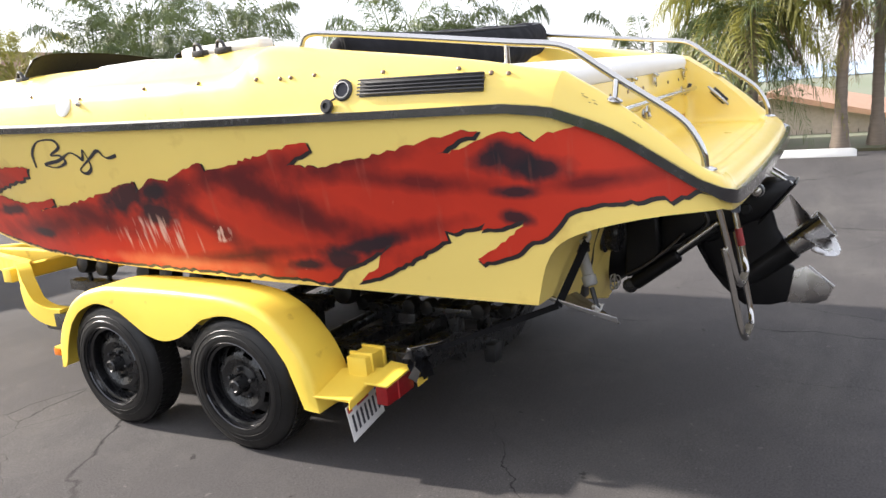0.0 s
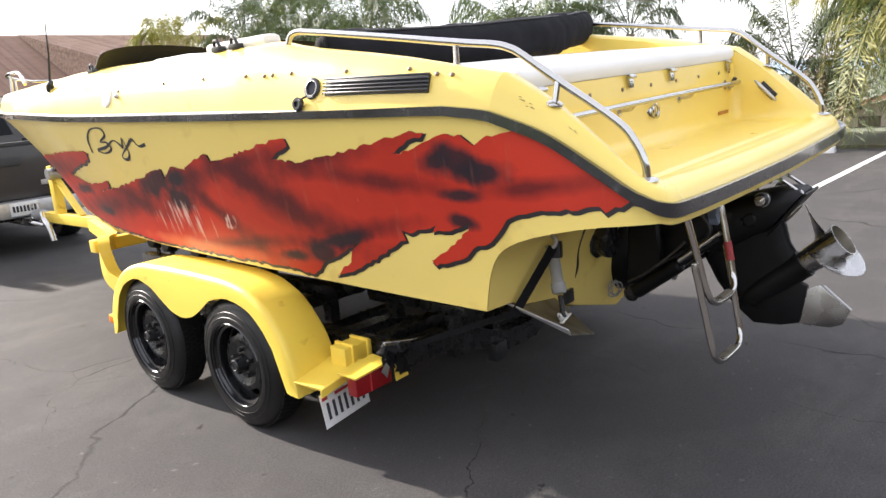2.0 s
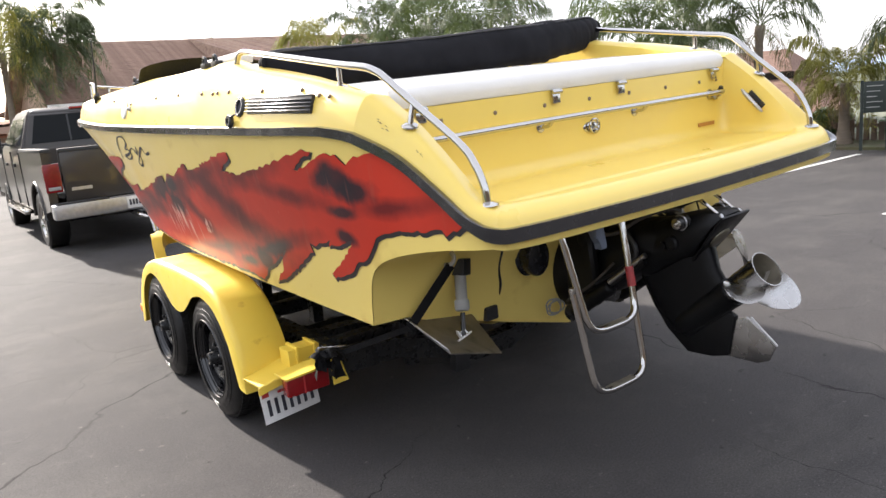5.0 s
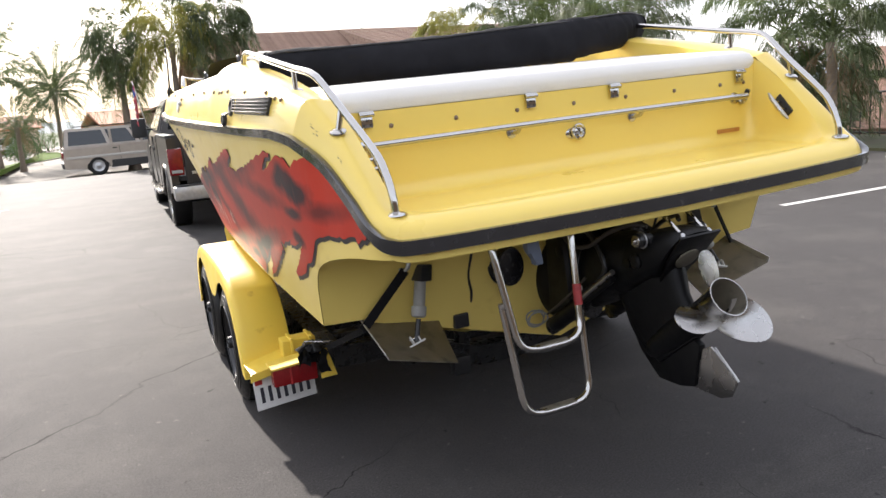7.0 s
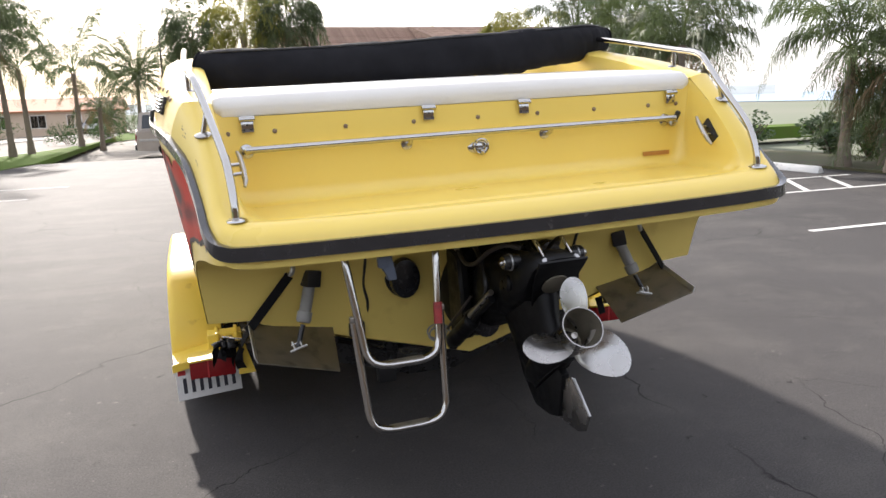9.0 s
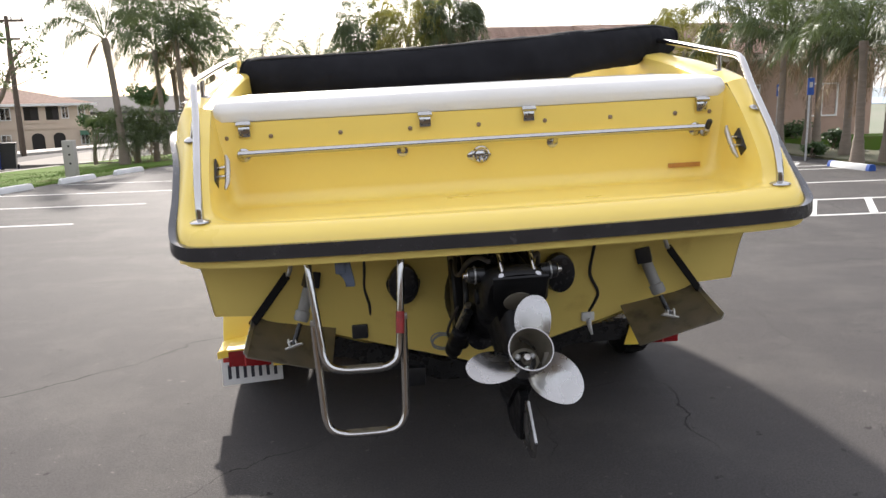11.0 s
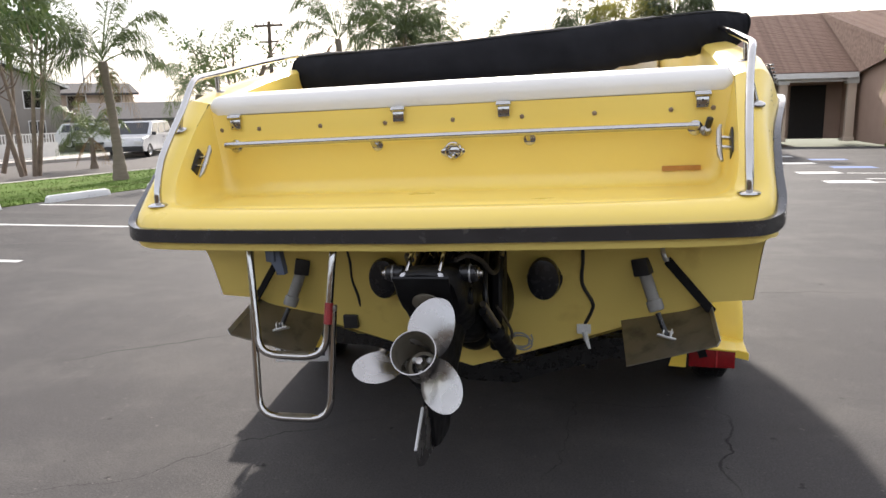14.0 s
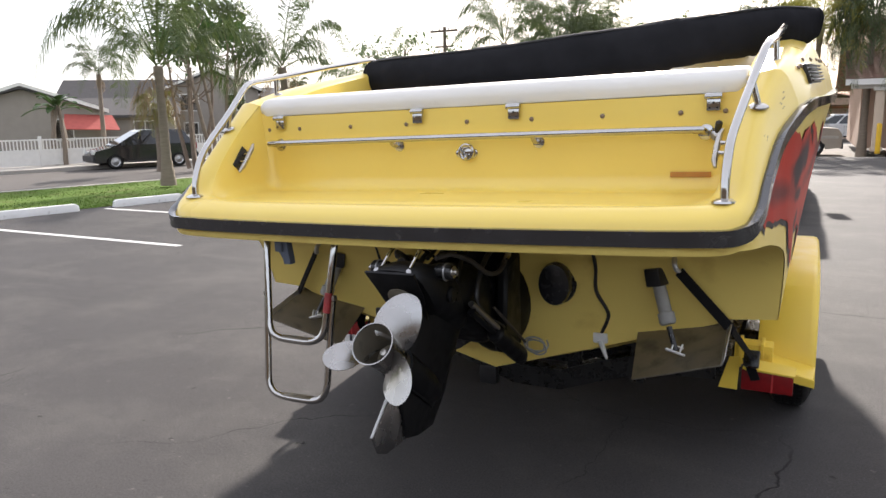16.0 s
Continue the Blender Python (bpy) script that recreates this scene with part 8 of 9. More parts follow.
def house(m, label, w, d, h, rise, wall, roofmat, storeys=1, seed=1, along_x=False, garage=False):
    """A house in its own axes: front at y = 0 facing -y."""
    hs = thing("house", label, "house", m)
    rnd = random.Random(seed)
    part("wall", B(-w / 2, w / 2, 0, d, 0, h), wall, hs)
    if not along_x:
        bm = bmesh.new()
        prism([(-w / 2, h), (w / 2, h), (0, h + rise - 0.2)], Matrix.Translation((0, 0.1, 0)) @ XZ, 0.2, bm)
        part("gable", bm, wall, hs)
        part("bargeboard", slab(((-w / 2 - 0.5, -0.42, h - 0.2), (0, -0.42, h + rise - 0.02), (0, -0.42, h + rise + 0.16), (-w / 2 - 0.5, -0.42, h)), 0, 0.06), TRIM, hs)
        part("bargeboard", slab(((w / 2 + 0.5, -0.42, h - 0.2), (0, -0.42, h + rise - 0.02), (0, -0.42, h + rise + 0.16), (w / 2 + 0.5, -0.42, h)), 0, 0.06), TRIM, hs)
    part("roof", gable_roof(-w / 2, w / 2, 0, d, h, h + rise, 0.4, along_x), roofmat, hs, smooth=False)
    fl = h / storeys
    for f in range(storeys):
        n = max(2, int(w / 2.6))
        for k in range(n):
            x = -w / 2 + (k + 0.5) * w / n
            if garage and f == 0 and k == 0:
                g = part("garage_door", B(x - 1.1, x + 1.1, -0.03, 0.0, 0, 2.1), TRIM, hs, "white panelled garage door")
                for z in (0.5, 1.0, 1.5):
                    part("panel_groove", B(x - 1.08, x + 1.08, -0.034, -0.03, z, z + 0.03), GREYST, g)
                continue
            window(hs, pose(x, 0, fl * f + fl * 0.58, 0, 0, 180), rnd.choice((0.9, 1.2)), 1.1)
    return hs


def facing(az, d, turn=0.0, eye=(0.5, -2.2), z=-0.42):
    x, y = on_ray(az, d, eye)
    return pose(x, y, z, 0, 0, -az + turn)


h1 = house(facing(-56.2, 46, -4, (1.1, -2.0)), "grey single-storey house with a gable roof and red awning", 7.5, 8, 2.6, 1.3, GREYST, DARKROOF, 1, 1)
part("awning", slab(((2.0, -0.1, 2.35), (4.4, -0.1, 2.25), (4.7, -1.5, 1.45), (1.9, -1.5, 1.55)), 0, 0.04), mat("red_awning", (0.45, 0.10, 0.08), 0.8, scale=5), h1, "faded red patio awning")
house(facing(-50.6, 50, -6, (1.1, -2.0)), "grey house with a low dark shingle roof", 7, 8, 2.3, 1.15, GREYST, DARKROOF, 1, 12, True)
house(facing(-47.5, 58, -8), "grey house with a wide dark shingle roof", 13, 9, 2.8, 2.3, GREYST, DARKROOF, 1, 2, True, True)
house(facing(-43.2, 56, 6), "two-storey grey house with a front gable", 6.5, 9, 4.0, 1.5, GREYST, DARKROOF, 2, 3)
house(facing(-39.0, 62, 4), "two-storey beige house with a hipped dark roof", 8, 9, 3.7, 0.9, CREAM, DARKROOF, 2, 4, True)
house(facing(-34.0, 52, -6, z=-0.75), "low grey house with a dark roof", 10, 8, 2.1, 1.1, GREYST, DARKROOF, 1, 5, True, True)


def stucco_house(m):
    """Two storeys under a hipped roof, with balconies above and arched porches below as flat dark panels; front at y =
    0.
    """
    hs = thing("house", "two-storey cream stucco house with arched porches and a hipped brown roof", "house", m)
    x0, x1, d, h = -4.9, 4.75, 9.0, 3.4
    part("wall", B(x0, x1, 0, d, 0, h), CREAM, hs)
    bm = bmesh.new()
    o = 0.45
    eave = [bm.verts.new(q) for q in ((x0 - o, -o, h), (x1 + o, -o, h), (x1 + o, d + o, h), (x0 - o, d + o, h))]
    low = [bm.verts.new((v.co.x, v.co.y, h - 0.14)) for v in eave]
    r0, r1 = bm.verts.new((-1.2, d / 2, h + 1.25)), bm.verts.new((0.4, d / 2, h + 1.25))
    for f in ((eave[0], eave[1], r1, r0), (eave[1], eave[2], r1), (eave[2], eave[3], r0, r1), (eave[3], eave[0], r0), low[::-1]):
        bm.faces.new(f)
    for k in range(4):
        bm.faces.new((low[k], low[(k + 1) % 4], eave[(k + 1) % 4], eave[k]))
    part("roof", bm, SHINGLE, hs, smooth=False)
    part("fascia", B(x0 - o, x1 + o, -o - 0.03, -o - 0.002, h - 0.15, h + 0.02), TRIM, hs)
    part("string_course", B(x0, x1, -0.05, -0.002, 1.68, 1.78), CREAM, hs)
    for xa, xb in ((0.6, 1.5), (1.95, 2.75), (-3.6, -2.7)):
        bal = part("balcony", B(xa, xb, -0.012, -0.002, 2.25, 3.22), DARKIN, hs, "flat dark panel painted as the shade of a balcony")
        part("parapet", B(xa - 0.05, xb + 0.05, -0.06, -0.014, 2.10, 2.30), CREAM, bal)
        part("door_pane", B(xa + 0.05, xa + 0.4, -0.02, -0.013, 2.35, 3.1), GLASS, bal)
    for xa, xb in ((0.9, 1.7), (2.25, 3.0)):
        bm = bmesh.new()
        poly = [(xa, 0), (xb, 0)] + [((xa + xb) / 2 + (xb - xa) / 2 * math.cos(a), 1.12 + 0.3 * math.sin(a)) for a in (k * math.pi / 8 for k in range(9))]
        prism(poly, Matrix.Translation((0, -0.008, 0)) @ XZ, 0.012, bm)
        part("arched_porch", bm, DARKIN, hs, "flat dark arch painted as the shade of a porch")
    for x, z, w in ((-0.5, 2.75, 0.55), (3.15, 2.8, 0.36), (4.2, 2.8, 0.36), (-1.9, 2.75, 0.4), (4.25, 0.95, 0.45), (-0.6, 0.95, 0.5), (-2.0, 0.95, 0.5), (-3.6, 0.95, 0.7)):
        window(hs, pose(x, 0, z, 0, 0, 180), w, 0.75)
    part("window_awning", slab(((3.95, -0.06, 1.5), (4.55, -0.06, 1.5), (4.6, -0.4, 1.2), (3.9, -0.4, 1.2)), 0, 0.03), mat("green_awning", (0.05, 0.12, 0.07), 0.8), hs, "small green window awning")
    return hs


stucco_house(facing(-25.6, 58, 5, z=-0.9))
house(facing(-10.0, 78, 0), "distant low house beyond the street", 12, 9, 2.4, 1.2, CREAM, CLAY, 1, 8, True)
house(facing(1.6, 52, 10), "low house with a terracotta roof behind the trees", 7, 8, 2.1, 0.9, CREAM, CLAY, 1, 9, True)
house(facing(-18.0, 60, 8), "low grey house with a dark roof", 8, 8, 2.3, 1.2, GREYST, DARKROOF, 1, 10, True)

# white picket fence before the houses
for a0 in (-8.0, -3.0, 2.0, 7.0):
    f = thing("picket_fence", "white vinyl picket fence on a low base", "fence", Matrix.Translation(st(a0, 11.2, -0.27)) @ STREET, group="white fence panels")
    part("base_panel", B(-0.02, 0.02, 0.0, 4.95, 0.02, 0.62), TRIM, f)
    part("rail", B(-0.03, 0.03, 0, 4.95, 0.62, 0.68), TRIM, f)
    part("rail", B(-0.03, 0.03, 0, 4.95, 1.04, 1.10), TRIM, f)
    part("post", B(-0.06, 0.06, -0.06, 0.06, 0, 1.22, bevel=0.01), TRIM, f)
    pk = mesh_of(B(-0.015, 0.015, -0.022, 0.022, 0.66, 1.06), "picket", TRIM, smooth=False)
    for k in range(36):
        o = new("picket", pk)
        o.parent = f
        o.matrix_basis = pose(0, 0.12 + k * 0.134, 0)

# utility pole
x, y = on_ray(-25.0, 45)
up = thing("utility_pole", "dark wooden utility pole with cross arms", "utility pole", pose(x, y, -0.45))
part("pole", tube([(0, 0, 0), (0.05, 0, 7.2)], [0.16, 0.10], 12), POLEWOOD, up)
part("cross_arm", B(-0.9, 0.9, -0.06, 0.06, 6.9, 7.02), POLEWOOD, up)
part("cross_arm", B(-0.6, 0.6, -0.06, 0.06, 6.0, 6.1), POLEWOOD, up)
for x2 in (-0.8, -0.3, 0.3, 0.8):
    part("insulator", cyl((x2, 0, 7.02), (x2, 0, 7.18), 0.04, 8), GREYPL, up)
sl = thing("street_lamp", "slender street lamp behind the trees", "street lamp", pose(*on_ray(-38.0, 60), -0.4))
part("pole", tube([(0, 0, 0), (0, 0, 6.0), (0.3, 0, 6.4), (1.2, 0, 6.5)], 0.06, 8, 4), GALV, sl)
part("head", B(1.0, 1.6, -0.1, 0.1, 6.42, 6.54, bevel=0.02), GALV, sl)

# bins on the verge
for k, (m2, off) in enumerate(((BLUEBIN, 0.0), (CARPLASTIC, 0.75), (CARPLASTIC, -2.6))):
    x, y = on_ray(-27.0 + off * 1.2, 33)
    b = thing("wheelie_bin", ("blue" if k == 0 else "black") + " plastic wheelie bin on the kerb", "bin", pose(x, y, -0.40, 0, 0, 20))
    bm = bmesh.new()
    loft(bm, [[(-a, -a2, z), (a, -a2, z), (a, a2, z), (-a, a2, z)] for a, a2, z in ((0.24, 0.28, 0.06), (0.31, 0.36, 0.98))])
    part("body", bm, m2, b, smooth=False)
    part("lid", B(-0.33, 0.33, -0.38, 0.38, 0.98, 1.05, bevel=0.02), m2, b)
    for s in (-1, 1):
        part("wheel", cyl((s * 0.26, 0.28, 0.1), (s * 0.32, 0.28, 0.1), 0.1, 14), TYRE, b)


# ---- vehicles ----
def car_wheel(parent, x, y, r, w, s, rimmat):
    o = new("wheel")
    o.parent = parent
    o.matrix_basis = pose(x, y, r)
    part("tyre", lathe([(r * 0.62, 0), (r * 0.9, -0.005), (r * 0.98, 0.02), (r, 0.05), (r, w - 0.05), (r * 0.98, w - 0.02), (r * 0.9, w + 0.005), (r * 0.62, w)], (0, 0, 0), (-s, 0, 0), 32, cap=False), TYRE, o)
    part("rim", lathe([(r * 0.63, 0.0), (r * 0.58, 0.02), (r * 0.5, 0.035), (r * 0.2, 0.02), (r * 0.12, 0.0), (0, -0.005)], (0, 0, 0), (-s, 0, 0), 24, cap=False), rimmat, o)
    part("brake", lathe([(0, 0.06), (r * 0.6, 0.06), (r * 0.6, w)], (0, 0, 0), (-s, 0, 0), 20, cap=False), BLACKMETAL, o)


def car(m, label, name, paint, prof, cabin, width, wheels, r, glass, taper=0.17):
    """A road car: side profile (y, z) with wheel arches, a tapered cabin and glass panels. Nose towards +y."""
    c = thing(name, label, "car", m)
    hw = width / 2
    poly = []
    for y, z in prof:
        poly.append((y, z))
    low = []
    for wy in wheels:
        for k in range(9):
            a = math.pi * (1 - k / 8)
            low.append((wy - (r + 0.06) * math.cos(math.pi - a), 0.28 + (r + 0.06) * math.sin(a) * 0.98))
    poly = poly + low[::-1]
    bm = bmesh.new()
    a = [bm.verts.new((-hw, y, z)) for y, z in poly]
    b = [bm.verts.new((hw, y, z)) for y, z in poly]
    fa, fb = bm.faces.new(a), bm.faces.new(b[::-1])
    for i in range(len(poly)):
        j = (i + 1) % len(poly)
        bm.faces.new((a[i], b[i], b[j], a[j]))
    es = [e for e in bm.edges if abs(e.verts[0].co.x - e.verts[1].co.x) < 1e-6 and min(e.verts[0].co.z, e.verts[1].co.z) > 0.5]
    bmesh.ops.bevel(bm, geom=es, offset=0.05, segments=2, affect='EDGES')
    bmesh.ops.triangulate(bm, faces=[f for f in bm.faces if len(f.verts) > 4])
    part("body", bm, paint, c, sharp=35)
    bm = bmesh.new()
    lo, hi = cabin[0], cabin[1]
    (y0, z0, y1), (ty0, tz, ty1) = lo, hi
    loft(bm, [[(-hw * 0.97, y0, z0), (hw * 0.97, y0, z0), (hw * 0.97, y1, z0), (-hw * 0.97, y1, z0)], [(-hw * (0.97 - taper), ty0, tz), (hw * (0.97 - taper), ty0, tz), (hw * (0.97 - taper), ty1, tz), (-hw * (0.97 - taper), ty1, tz)]], cap=True)
    bmesh.ops.bevel(bm, geom=bm.edges[:], offset=0.04, segments=2, affect='EDGES')
    part("cabin", bm, paint, c, sharp=40)

    def quad(p, lift=0.008):
        return slab(p, 0, 0.012)

    def on(x_s, f, g):
        """A point on the cabin's side: f along, g up."""
        ya, yb = y0 + (ty0 - y0) * g, y1 + (ty1 - y1) * g
        return Vector((x_s * hw * (0.97 - taper * g) + x_s * 0.006, ya + (yb - ya) * f, z0 + (tz - z0) * g))
    for s in (-1, 1):
        for f0, f1 in glass:
            part("side_window", quad([on(s, f0, 0.14), on(s, f1, 0.14), on(s, f1, 0.86), on(s, f0, 0.86)]), WINDOWGLASS, c)
    part("rear_window", quad([(-hw * 0.78, y0 - 0.004 + (ty0 - y0) * 0.16, z0 + (tz - z0) * 0.16), (hw * 0.78, y0 - 0.004 + (ty0 - y0) * 0.16, z0 + (tz - z0) * 0.16), (hw * 0.70, y0 - 0.004 + (ty0 - y0) * 0.86, z0 + (tz - z0) * 0.86), (-hw * 0.70, y0 - 0.004 + (ty0 - y0) * 0.86, z0 + (tz - z0) * 0.86)]), WINDOWGLASS, c)
    part("windshield", quad([(-hw * 0.80, y1 + 0.004 + (ty1 - y1) * 0.1, z0 + (tz - z0) * 0.1), (hw * 0.80, y1 + 0.004 + (ty1 - y1) * 0.1, z0 + (tz - z0) * 0.1), (hw * 0.72, y1 + 0.004 + (ty1 - y1) * 0.9, z0 + (tz - z0) * 0.9), (-hw * 0.72, y1 + 0.004 + (ty1 - y1) * 0.9, z0 + (tz - z0) * 0.9)]), WINDOWGLASS, c)
    ye, yn = min(p[0] for p in prof), max(p[0] for p in prof)
    for s in (-1, 1):
        for wy in wheels:
            car_wheel(c, s * (hw - 0.0), wy, r, 0.2, s, GALV)
        part("tail_lamp", B(s * (hw - 0.26), s * (hw - 0.04), ye - 0.02, ye + 0.05, 0.72, 0.98, bevel=0.01), REDLENS, c)
        part("headlamp", B(s * (hw - 0.42), s * (hw - 0.06), yn - 0.06, yn + 0.015, 0.62, 0.80, bevel=0.01), PLATEWHITE, c)
        part("mirror", B(s * (hw - 0.02), s * (hw + 0.16), y1 - 0.35, y1 - 0.22, z0 + 0.02, z0 + 0.18, bevel=0.03), CARPLASTIC, c)
        part("sill", B(s * (hw - 0.03), s * (hw + 0.012), wheels[0] + r + 0.1, wheels[1] - r - 0.1, 0.26, 0.34), CARPLASTIC, c)
        ym = (y0 + y1) / 2
        part("door_seam", B(s * (hw - 0.004), s * (hw + 0.003), ym - 0.006, ym + 0.006, 0.36, z0), CARPLASTIC, c)
        part("door_handle", B(s * hw, s * (hw + 0.03), ym - 0.25, ym - 0.09, z0 - 0.12, z0 - 0.08, bevel=0.008), CARPLASTIC, c)
    part("rear_bumper", B(-hw + 0.02, hw - 0.02, ye - 0.06, ye + 0.06, 0.36, 0.58, bevel=0.03), CARPLASTIC, c)
    part("front_bumper", B(-hw + 0.02, hw - 0.02, yn - 0.06, yn + 0.06, 0.30, 0.55, bevel=0.03), CARPLASTIC, c)
    return c


SUV = dict(prof=[(-2.8, 0.34), (-2.82, 0.66), (-2.78, 1.14), (1.15, 1.18), (2.58, 1.08), (2.72, 0.85), (2.72, 0.34)], cabin=((-2.74, 1.12, 1.25), (-2.60, 1.87, 0.55)), width=1.96, wheels=(-1.60, 1.75), r=0.37, glass=((0.04, 0.40), (0.44, 0.68), (0.72, 0.93)), taper=0.10)
COMPACT = dict(prof=[(-2.2, 0.32), (-2.24, 0.62), (-2.16, 1.02), (1.0, 1.05), (2.1, 0.92), (2.22, 0.7), (2.2, 0.32)], cabin=((-2.12, 1.0, 1.15), (-1.92, 1.68, 0.35)), width=1.8, wheels=(-1.3, 1.35), r=0.34, glass=((0.05, 0.32), (0.36, 0.64), (0.68, 0.93)), taper=0.13)
HATCH = dict(prof=[(-2.0, 0.28), (-2.06, 0.6), (-1.98, 0.95), (1.0, 0.98), (2.0, 0.74), (2.1, 0.55), (2.06, 0.26)], cabin=((-1.96, 0.93, 1.25), (-1.55, 1.55, 0.15)), width=1.75, wheels=(-1.25, 1.3), r=0.31, glass=((0.08, 0.30), (0.34, 0.62), (0.66, 0.92)))
suv = car(pose(-0.55, 31.2, -0.34, 0, 0, -86), "tan full-size utility vehicle parked across the drive", "utility_vehicle", TAN, **SUV)
for s in (-1, 1):
    part("roof_rail", tube([(s * 0.70, -2.3, 1.88), (s * 0.70, -2.25, 1.94), (s * 0.70, 0.1, 1.94), (s * 0.70, 0.15, 1.88)], 0.018, 6), CARPLASTIC, suv)
    part("side_moulding", B(s * 0.975, s * 0.995, -2.7, 2.6, 0.70, 0.80, bevel=0.006), mat("silver_moulding", (0.50, 0.47, 0.43), 0.35, 0.4) if s < 0 else bpy.data.materials["silver_moulding"], suv)
    part("lower_cladding", B(s * 0.97, s * 0.99, -1.1, 1.2, 0.34, 0.55), CARPLASTIC, suv)
    for y3 in (-1.02, 0.12):
        part("window_pillar", B(s * 0.88, s * 0.985, y3 - 0.05, y3 + 0.05, 1.16, 1.80), TAN, suv)
car(pose(-24.2, 20.0, STREET_Z, 0, 0, 155), "black hatchback parked at the kerb", "hatchback", BLACKCAR, **HATCH)
x, y = on_ray(-34.8, 39, (0.3, -2.27))
car(pose(x, y, -0.42, 0, 0, 195), "white utility vehicle parked by the bins", "utility_vehicle", WHITECAR, **COMPACT)
x, y = on_ray(-38.4, 52, (0.7, -2.2))
car(pose(x, y, -0.42, 0, 0, -62), "white crossover parked in a driveway", "crossover", WHITECAR, **HATCH)
x, y = on_ray(-24.2, 60)
car(pose(x, y, -0.42, 0, 0, -70), "pale car parked before the cream house", "car", WHITECAR, **HATCH)
x, y = on_ray(-28.5, 60)
car(pose(x, y, -0.42, 0, 0, -80), "white car parked before the cream house", "car", WHITECAR, **HATCH)
x, y = on_ray(-7.2, 78)
car(pose(x, y, -0.34, 0, 0, 170), "white car far down the drive", "car", WHITECAR, **HATCH)
car(pose(2.3, 45.8, -0.34, 0, 0, 100), "white car standing before the carport", "car", WHITECAR, **HATCH)

# tow truck: dark crew-cab pickup
tk = thing("pickup_truck", "dark grey-brown crew-cab pickup hitched to the trailer", "pickup truck", pose(0.02, 8.5, 0))
HW = 1.0


def truck_side(s):
    """Bed side with its arch."""
    arch = [(0.98 + 0.47 * math.cos(math.pi * k / 12), 0.42 + 0.47 * math.sin(math.pi * k / 12)) for k in range(13)]
    poly = [(0.0, 0.58), (0.0, 1.30), (1.98, 1.34), (1.98, 0.50), (1.5, 0.48)] + arch[0:] + [(0.45, 0.52)]
    bm = bmesh.new()
    prism(poly, Matrix.Translation((s * (HW - 0.05), 0, 0)) @ YZ, 0.1, bm)
    bmesh.ops.triangulate(bm, faces=[f for f in bm.faces if len(f.verts) > 4])
    return bm


for s in (-1, 1):
    bs = part("bed_side", truck_side(s), CARPAINT, tk, sharp=30)
    part("bed_rail", B(s * 0.88, s * 1.005, 0.0, 1.98, 1.30, 1.345, bevel=0.012), CARPLASTIC, tk)
    part("wheel_lip", tube([(s * 1.0, 0.98 + 0.48 * math.cos(math.pi * k / 14), 0.42 + 0.48 * math.sin(math.pi * k / 14)) for k in range(15)], 0.022, 8), CARPAINT, tk)
    lamp = part("tail_lamp", B(s * 0.82, s * 1.008, -0.02, 0.06, 0.80, 1.16, bevel=0.015), mat("truck_lens", (0.20, 0.006, 0.010), 0.25, col2=(0.13, 0.005, 0.008), scale=30) if s < 0 else bpy.data.materials["truck_lens"], tk, "tall red tail lamp")
    part("reverse_lens", B(s * 0.84, s * 0.98, -0.026, -0.01, 0.83, 0.87, bevel=0.004), GREYPL, lamp)
    for wy in (0.98, 4.75):
        car_wheel(tk, s * 0.99, wy, 0.385, 0.26, s, CHROME)
    part("running_board", B(s * 0.90, s * 1.08, 2.0, 4.1, 0.40, 0.46, bevel=0.02), CHROME, tk)
    part("mirror", B(s * 1.03, s * 1.28, 3.55, 3.68, 1.28, 1.62, bevel=0.04), CARPLASTIC, tk)
    part("mirror_arm", cyl((s * 0.95, 3.65, 1.42), (s * 1.08, 3.62, 1.42), 0.02, 8), CARPLASTIC, tk)
gate = part("tailgate", B(-0.80, 0.80, 0.0, 0.08, 0.66, 1.30, bevel=0.02), CARPAINT, tk)
part("tailgate_cap", B(-0.80, 0.80, -0.015, 0.09, 1.285, 1.335, bevel=0.012), CARPLASTIC, gate)
part("handle", B(-0.13, 0.13, -0.02, 0.0, 1.06, 1.16, bevel=0.012), CARPLASTIC, gate)
part("badge_bar", B(-0.72, -0.48, -0.008, 0.0, 0.80, 0.84), GALV, gate)
part("emblem", B(0.32, 0.50, -0.008, 0.0, 0.80, 0.86, bevel=0.003), GALV, gate)
part("bed_floor", B(-0.88, 0.88, 0.05, 1.98, 0.72, 0.78), CARPLASTIC, tk)
bmp = part("rear_bumper", B(-1.0, 1.0, -0.24, -0.02, 0.47, 0.66, bevel=0.03), GALV, tk, "dull chrome step bumper")
part("step_pad", B(-0.95, -0.35, -0.235, -0.03, 0.655, 0.672), CARPLASTIC, bmp)
part("step_pad", B(0.35, 0.95, -0.235, -0.03, 0.655, 0.672), CARPLASTIC, bmp)
tp = part("plate", B(-0.1525, 0.1525, -0.252, -0.242, 0.50, 0.65, bevel=0.003), PLATEWHITE, tk, "white licence plate with bars")
for k in range(7):
    part("character_bar", B(-0.115 + k * 0.0385 - 0.012, -0.115 + k * 0.0385 + 0.012, -0.256, -0.252, 0.54, 0.61), INK, tp)
part("hitch", B(-0.05, 0.05, -0.50, 0.2, 0.38, 0.47, bevel=0.01), BLACKMETAL, tk)
part("hitch_ball", lathe([(0.02, 0), (0.015, 0.03), (0.025, 0.05), (0.0, 0.075)], (0, -0.46, 0.47), (0, -0.46, 1), 14), CHROME, tk)
part("frame", B(-0.45, 0.45, 0.0, 5.6, 0.42, 0.62), BLACKMETAL, tk)
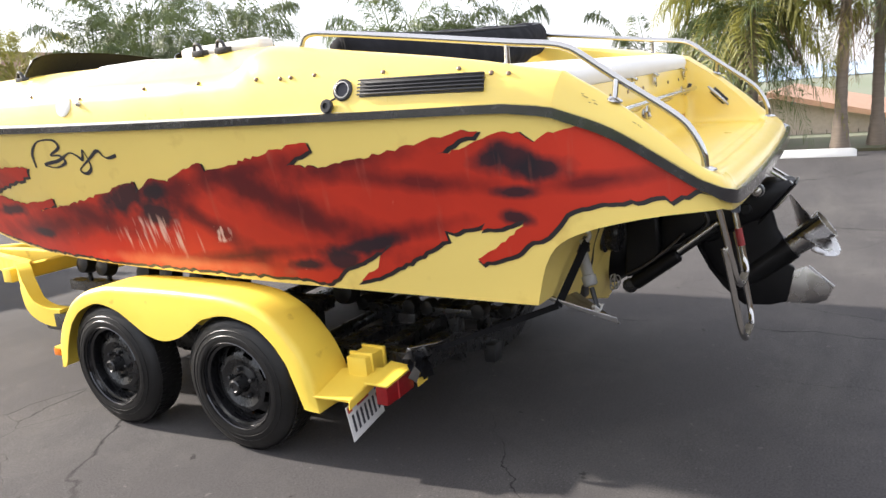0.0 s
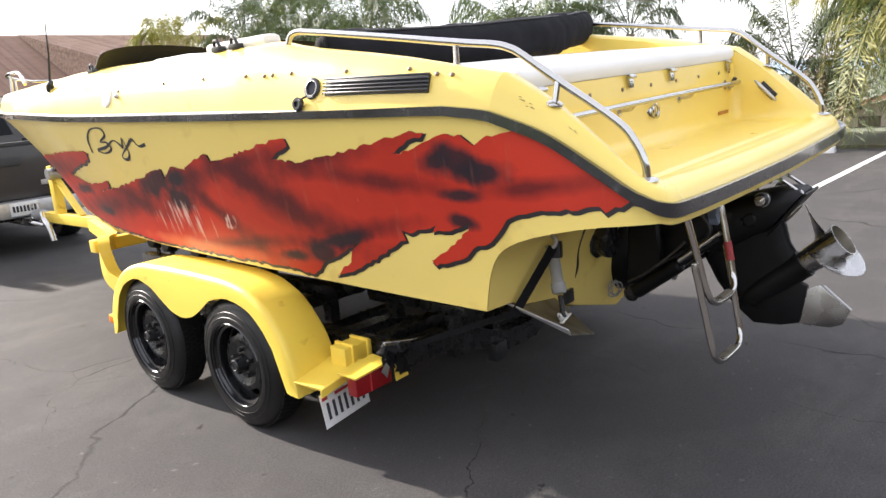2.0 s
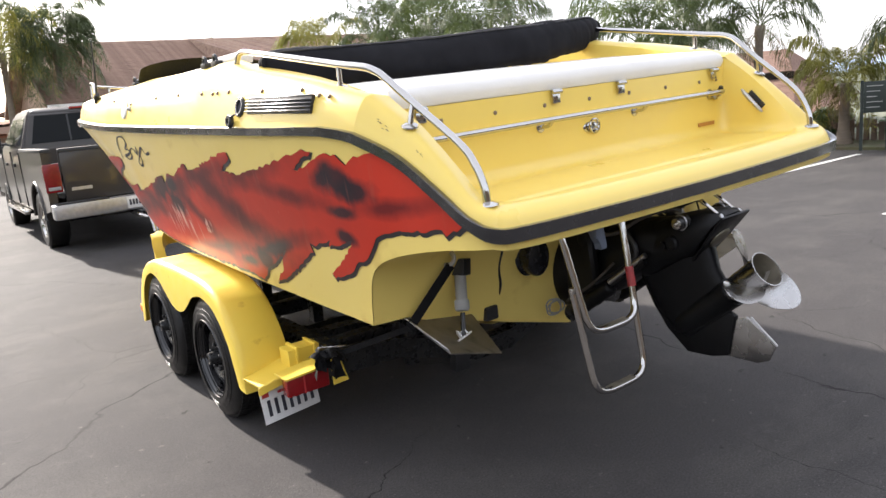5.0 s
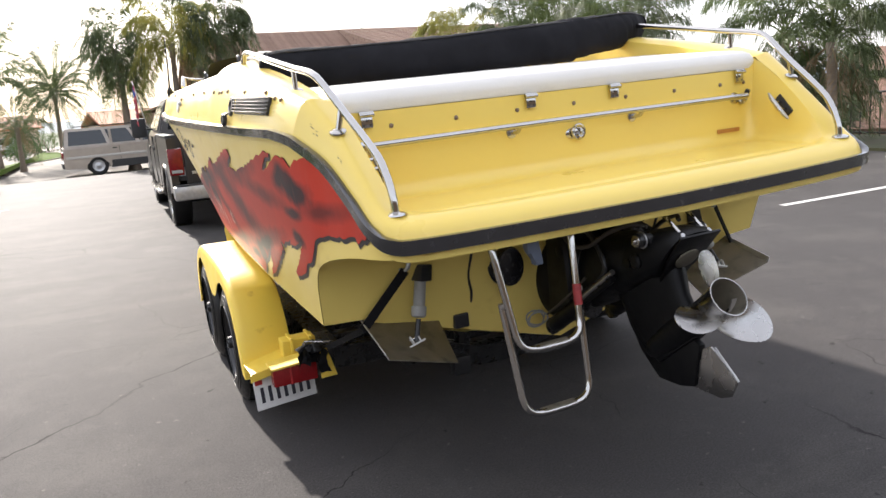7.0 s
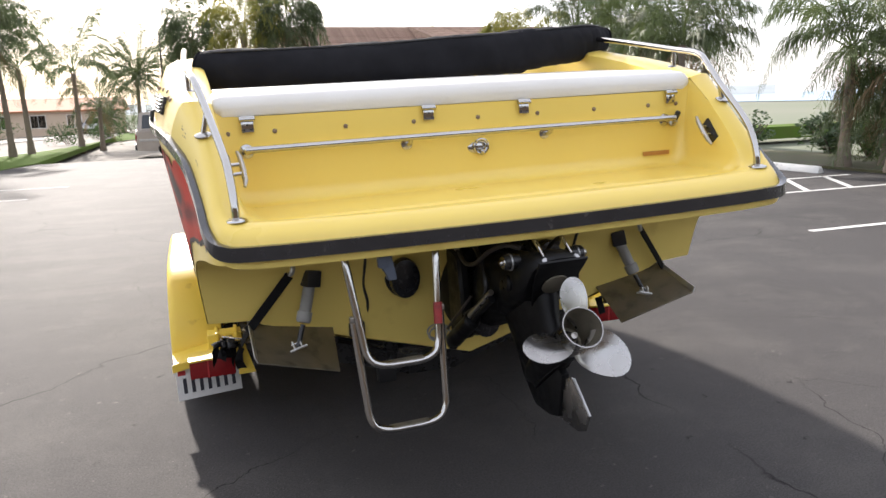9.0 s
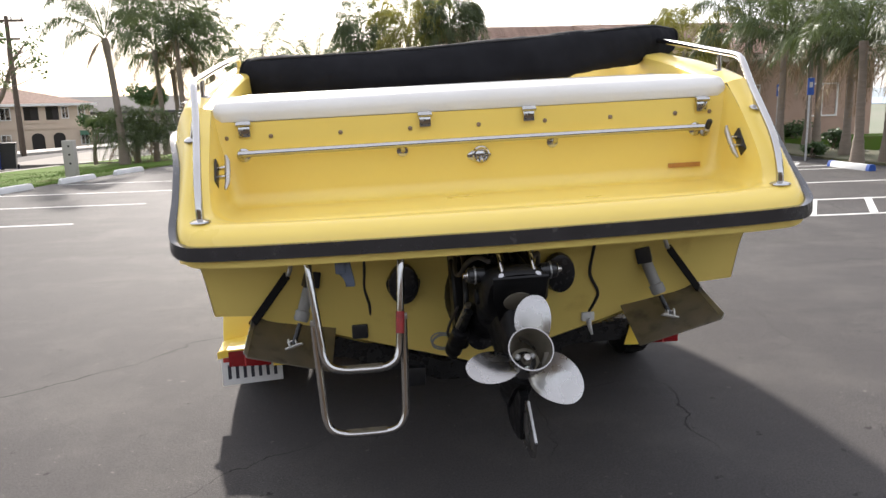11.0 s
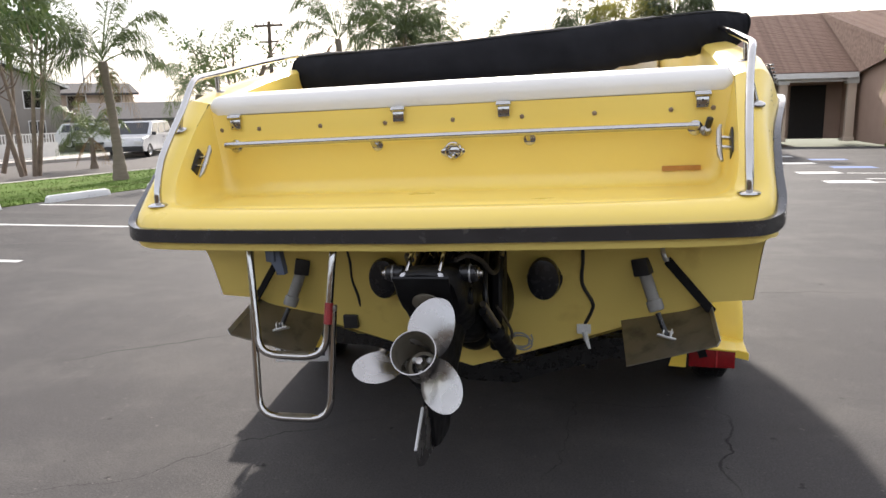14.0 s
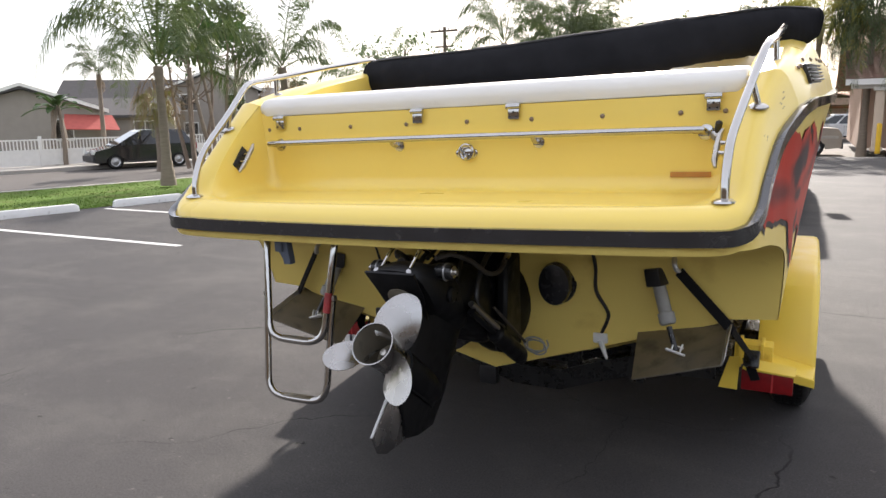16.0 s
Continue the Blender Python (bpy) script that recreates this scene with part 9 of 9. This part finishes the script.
part("axle", cyl((-0.9, 0.98, 0.385), (0.9, 0.98, 0.385), 0.07, 12), BLACKMETAL, tk)
# cab
bm = bmesh.new()
rings = []
for z, y0, y1, w in ((0.45, 2.02, 4.3, 0.98), (0.8, 2.02, 4.35, 1.0), (1.28, 2.02, 4.4, 0.985), (1.34, 2.02, 4.38, 0.95), (1.84, 2.14, 3.65, 0.78), (1.91, 2.25, 3.5, 0.70)):
    rings.append([(-w, y0, z), (w, y0, z), (w, y1, z), (-w, y1, z)])
loft(bm, rings)
bmesh.ops.bevel(bm, geom=[e for e in bm.edges if e.is_manifold], offset=0.03, segments=2, affect='EDGES')
cab = part("cab", bm, CARPAINT, tk, sharp=40)
rw = part("rear_window", slab(((-0.80, 2.035, 1.40), (0.80, 2.035, 1.40), (0.69, 2.12, 1.80), (-0.69, 2.12, 1.80)), 0.003, 0.015), mat("dark_rear_glass", (0.006, 0.007, 0.007), 0.12, spec=0.12, scale=3), tk)
for x in (-0.27, 0.27):
    part("slider_frame", slab(((x - 0.012, 2.026, 1.41), (x + 0.012, 2.026, 1.41), (x * 0.95 + 0.012, 2.108, 1.79), (x * 0.95 - 0.012, 2.108, 1.79)), 0, 0.008), CARPLASTIC, rw)
part("third_brake_lamp", B(-0.2, 0.2, 2.16, 2.22, 1.865, 1.90, bevel=0.006), REDLENS, tk)
for s in (-1, 1):
    for ya, yb in ((2.2, 3.0), (3.08, 4.05)):
        def sp2(y, g):
            return Vector((s * (0.958 - 0.178 * g + 0.006), y + (0.10 if y < 2.5 else 0) * g * 0.6 - (0.55 * g if y > 4 else 0), 1.36 + 0.46 * g))
        part("side_window", slab((sp2(ya, 0.08), sp2(yb, 0.08), sp2(yb, 0.92), sp2(ya, 0.92)), 0, 0.012), WINDOWGLASS, tk)
    for y in (2.1, 3.04, 4.2):
        part("door_seam", B(s * 0.985, s * 1.004, y - 0.006, y + 0.006, 0.5, 1.3), CARPLASTIC, tk)
    for y in (2.75, 3.75):
        part("door_handle", B(s * 1.0, s * 1.03, y - 0.2, y - 0.05, 1.08, 1.13, bevel=0.008), CARPLASTIC, tk)
bm = bmesh.new()
loft(bm, [[(-0.98, y, 0.55), (0.98, y, 0.55), (0.98, y, z - 0.12), (0.86, y, z), (-0.86, y, z), (-0.98, y, z - 0.12)] for y, z in ((4.3, 1.34), (5.2, 1.28), (5.75, 1.20), (5.85, 1.02))])
part("hood", bm, CARPAINT, tk, sharp=40)
part("windshield", slab(((-0.86, 4.33, 1.38), (0.86, 4.33, 1.38), (0.70, 3.68, 1.82), (-0.70, 3.68, 1.82)), 0.002, 0.012), WINDOWGLASS, tk)
part("front_bumper", B(-1.0, 1.0, 5.8, 6.0, 0.45, 0.72, bevel=0.04), CHROME, tk)
fl = thing("flag", "small striped flag on a staff fixed to the truck's window", "flag")
part("staff", tube([(-1.0, 12.3, 1.55), (-1.12, 12.2, 2.25)], 0.008, 6), PLATEWHITE, fl)
bm = bmesh.new()
rings = [[(-1.10 - 0.02 * math.sin(k * 0.9) - 0.004 * k, 12.2 - 0.03 * k, 1.80 - 0.03 * k + q) for q in (0.0, 0.13, 0.26, 0.40)] for k in range(12)]
loft(bm, rings, closed=False)
cloth = part("cloth", bm, mat("flag_red", (0.45, 0.06, 0.07), 0.8, scale=8), fl)
for k in (1, 3, 5):
    z = 0.03 + k * 0.06
    bm = bmesh.new()
    loft(bm, [[(-1.105 - 0.02 * math.sin(j * 0.9) - 0.004 * j, 12.2 - 0.03 * j, 1.80 - 0.03 * j + q) for q in (z, z + 0.04)] for j in range(12)], closed=False)
    part("stripe", bm, PLATEWHITE, cloth)
bm = bmesh.new()
loft(bm, [[(-1.108 - 0.02 * math.sin(j * 0.9) - 0.004 * j, 12.2 - 0.03 * j, 1.80 - 0.03 * j + q) for q in (0.22, 0.40)] for j in range(6)], closed=False)
part("canton", bm, BLUEPAINT, cloth)
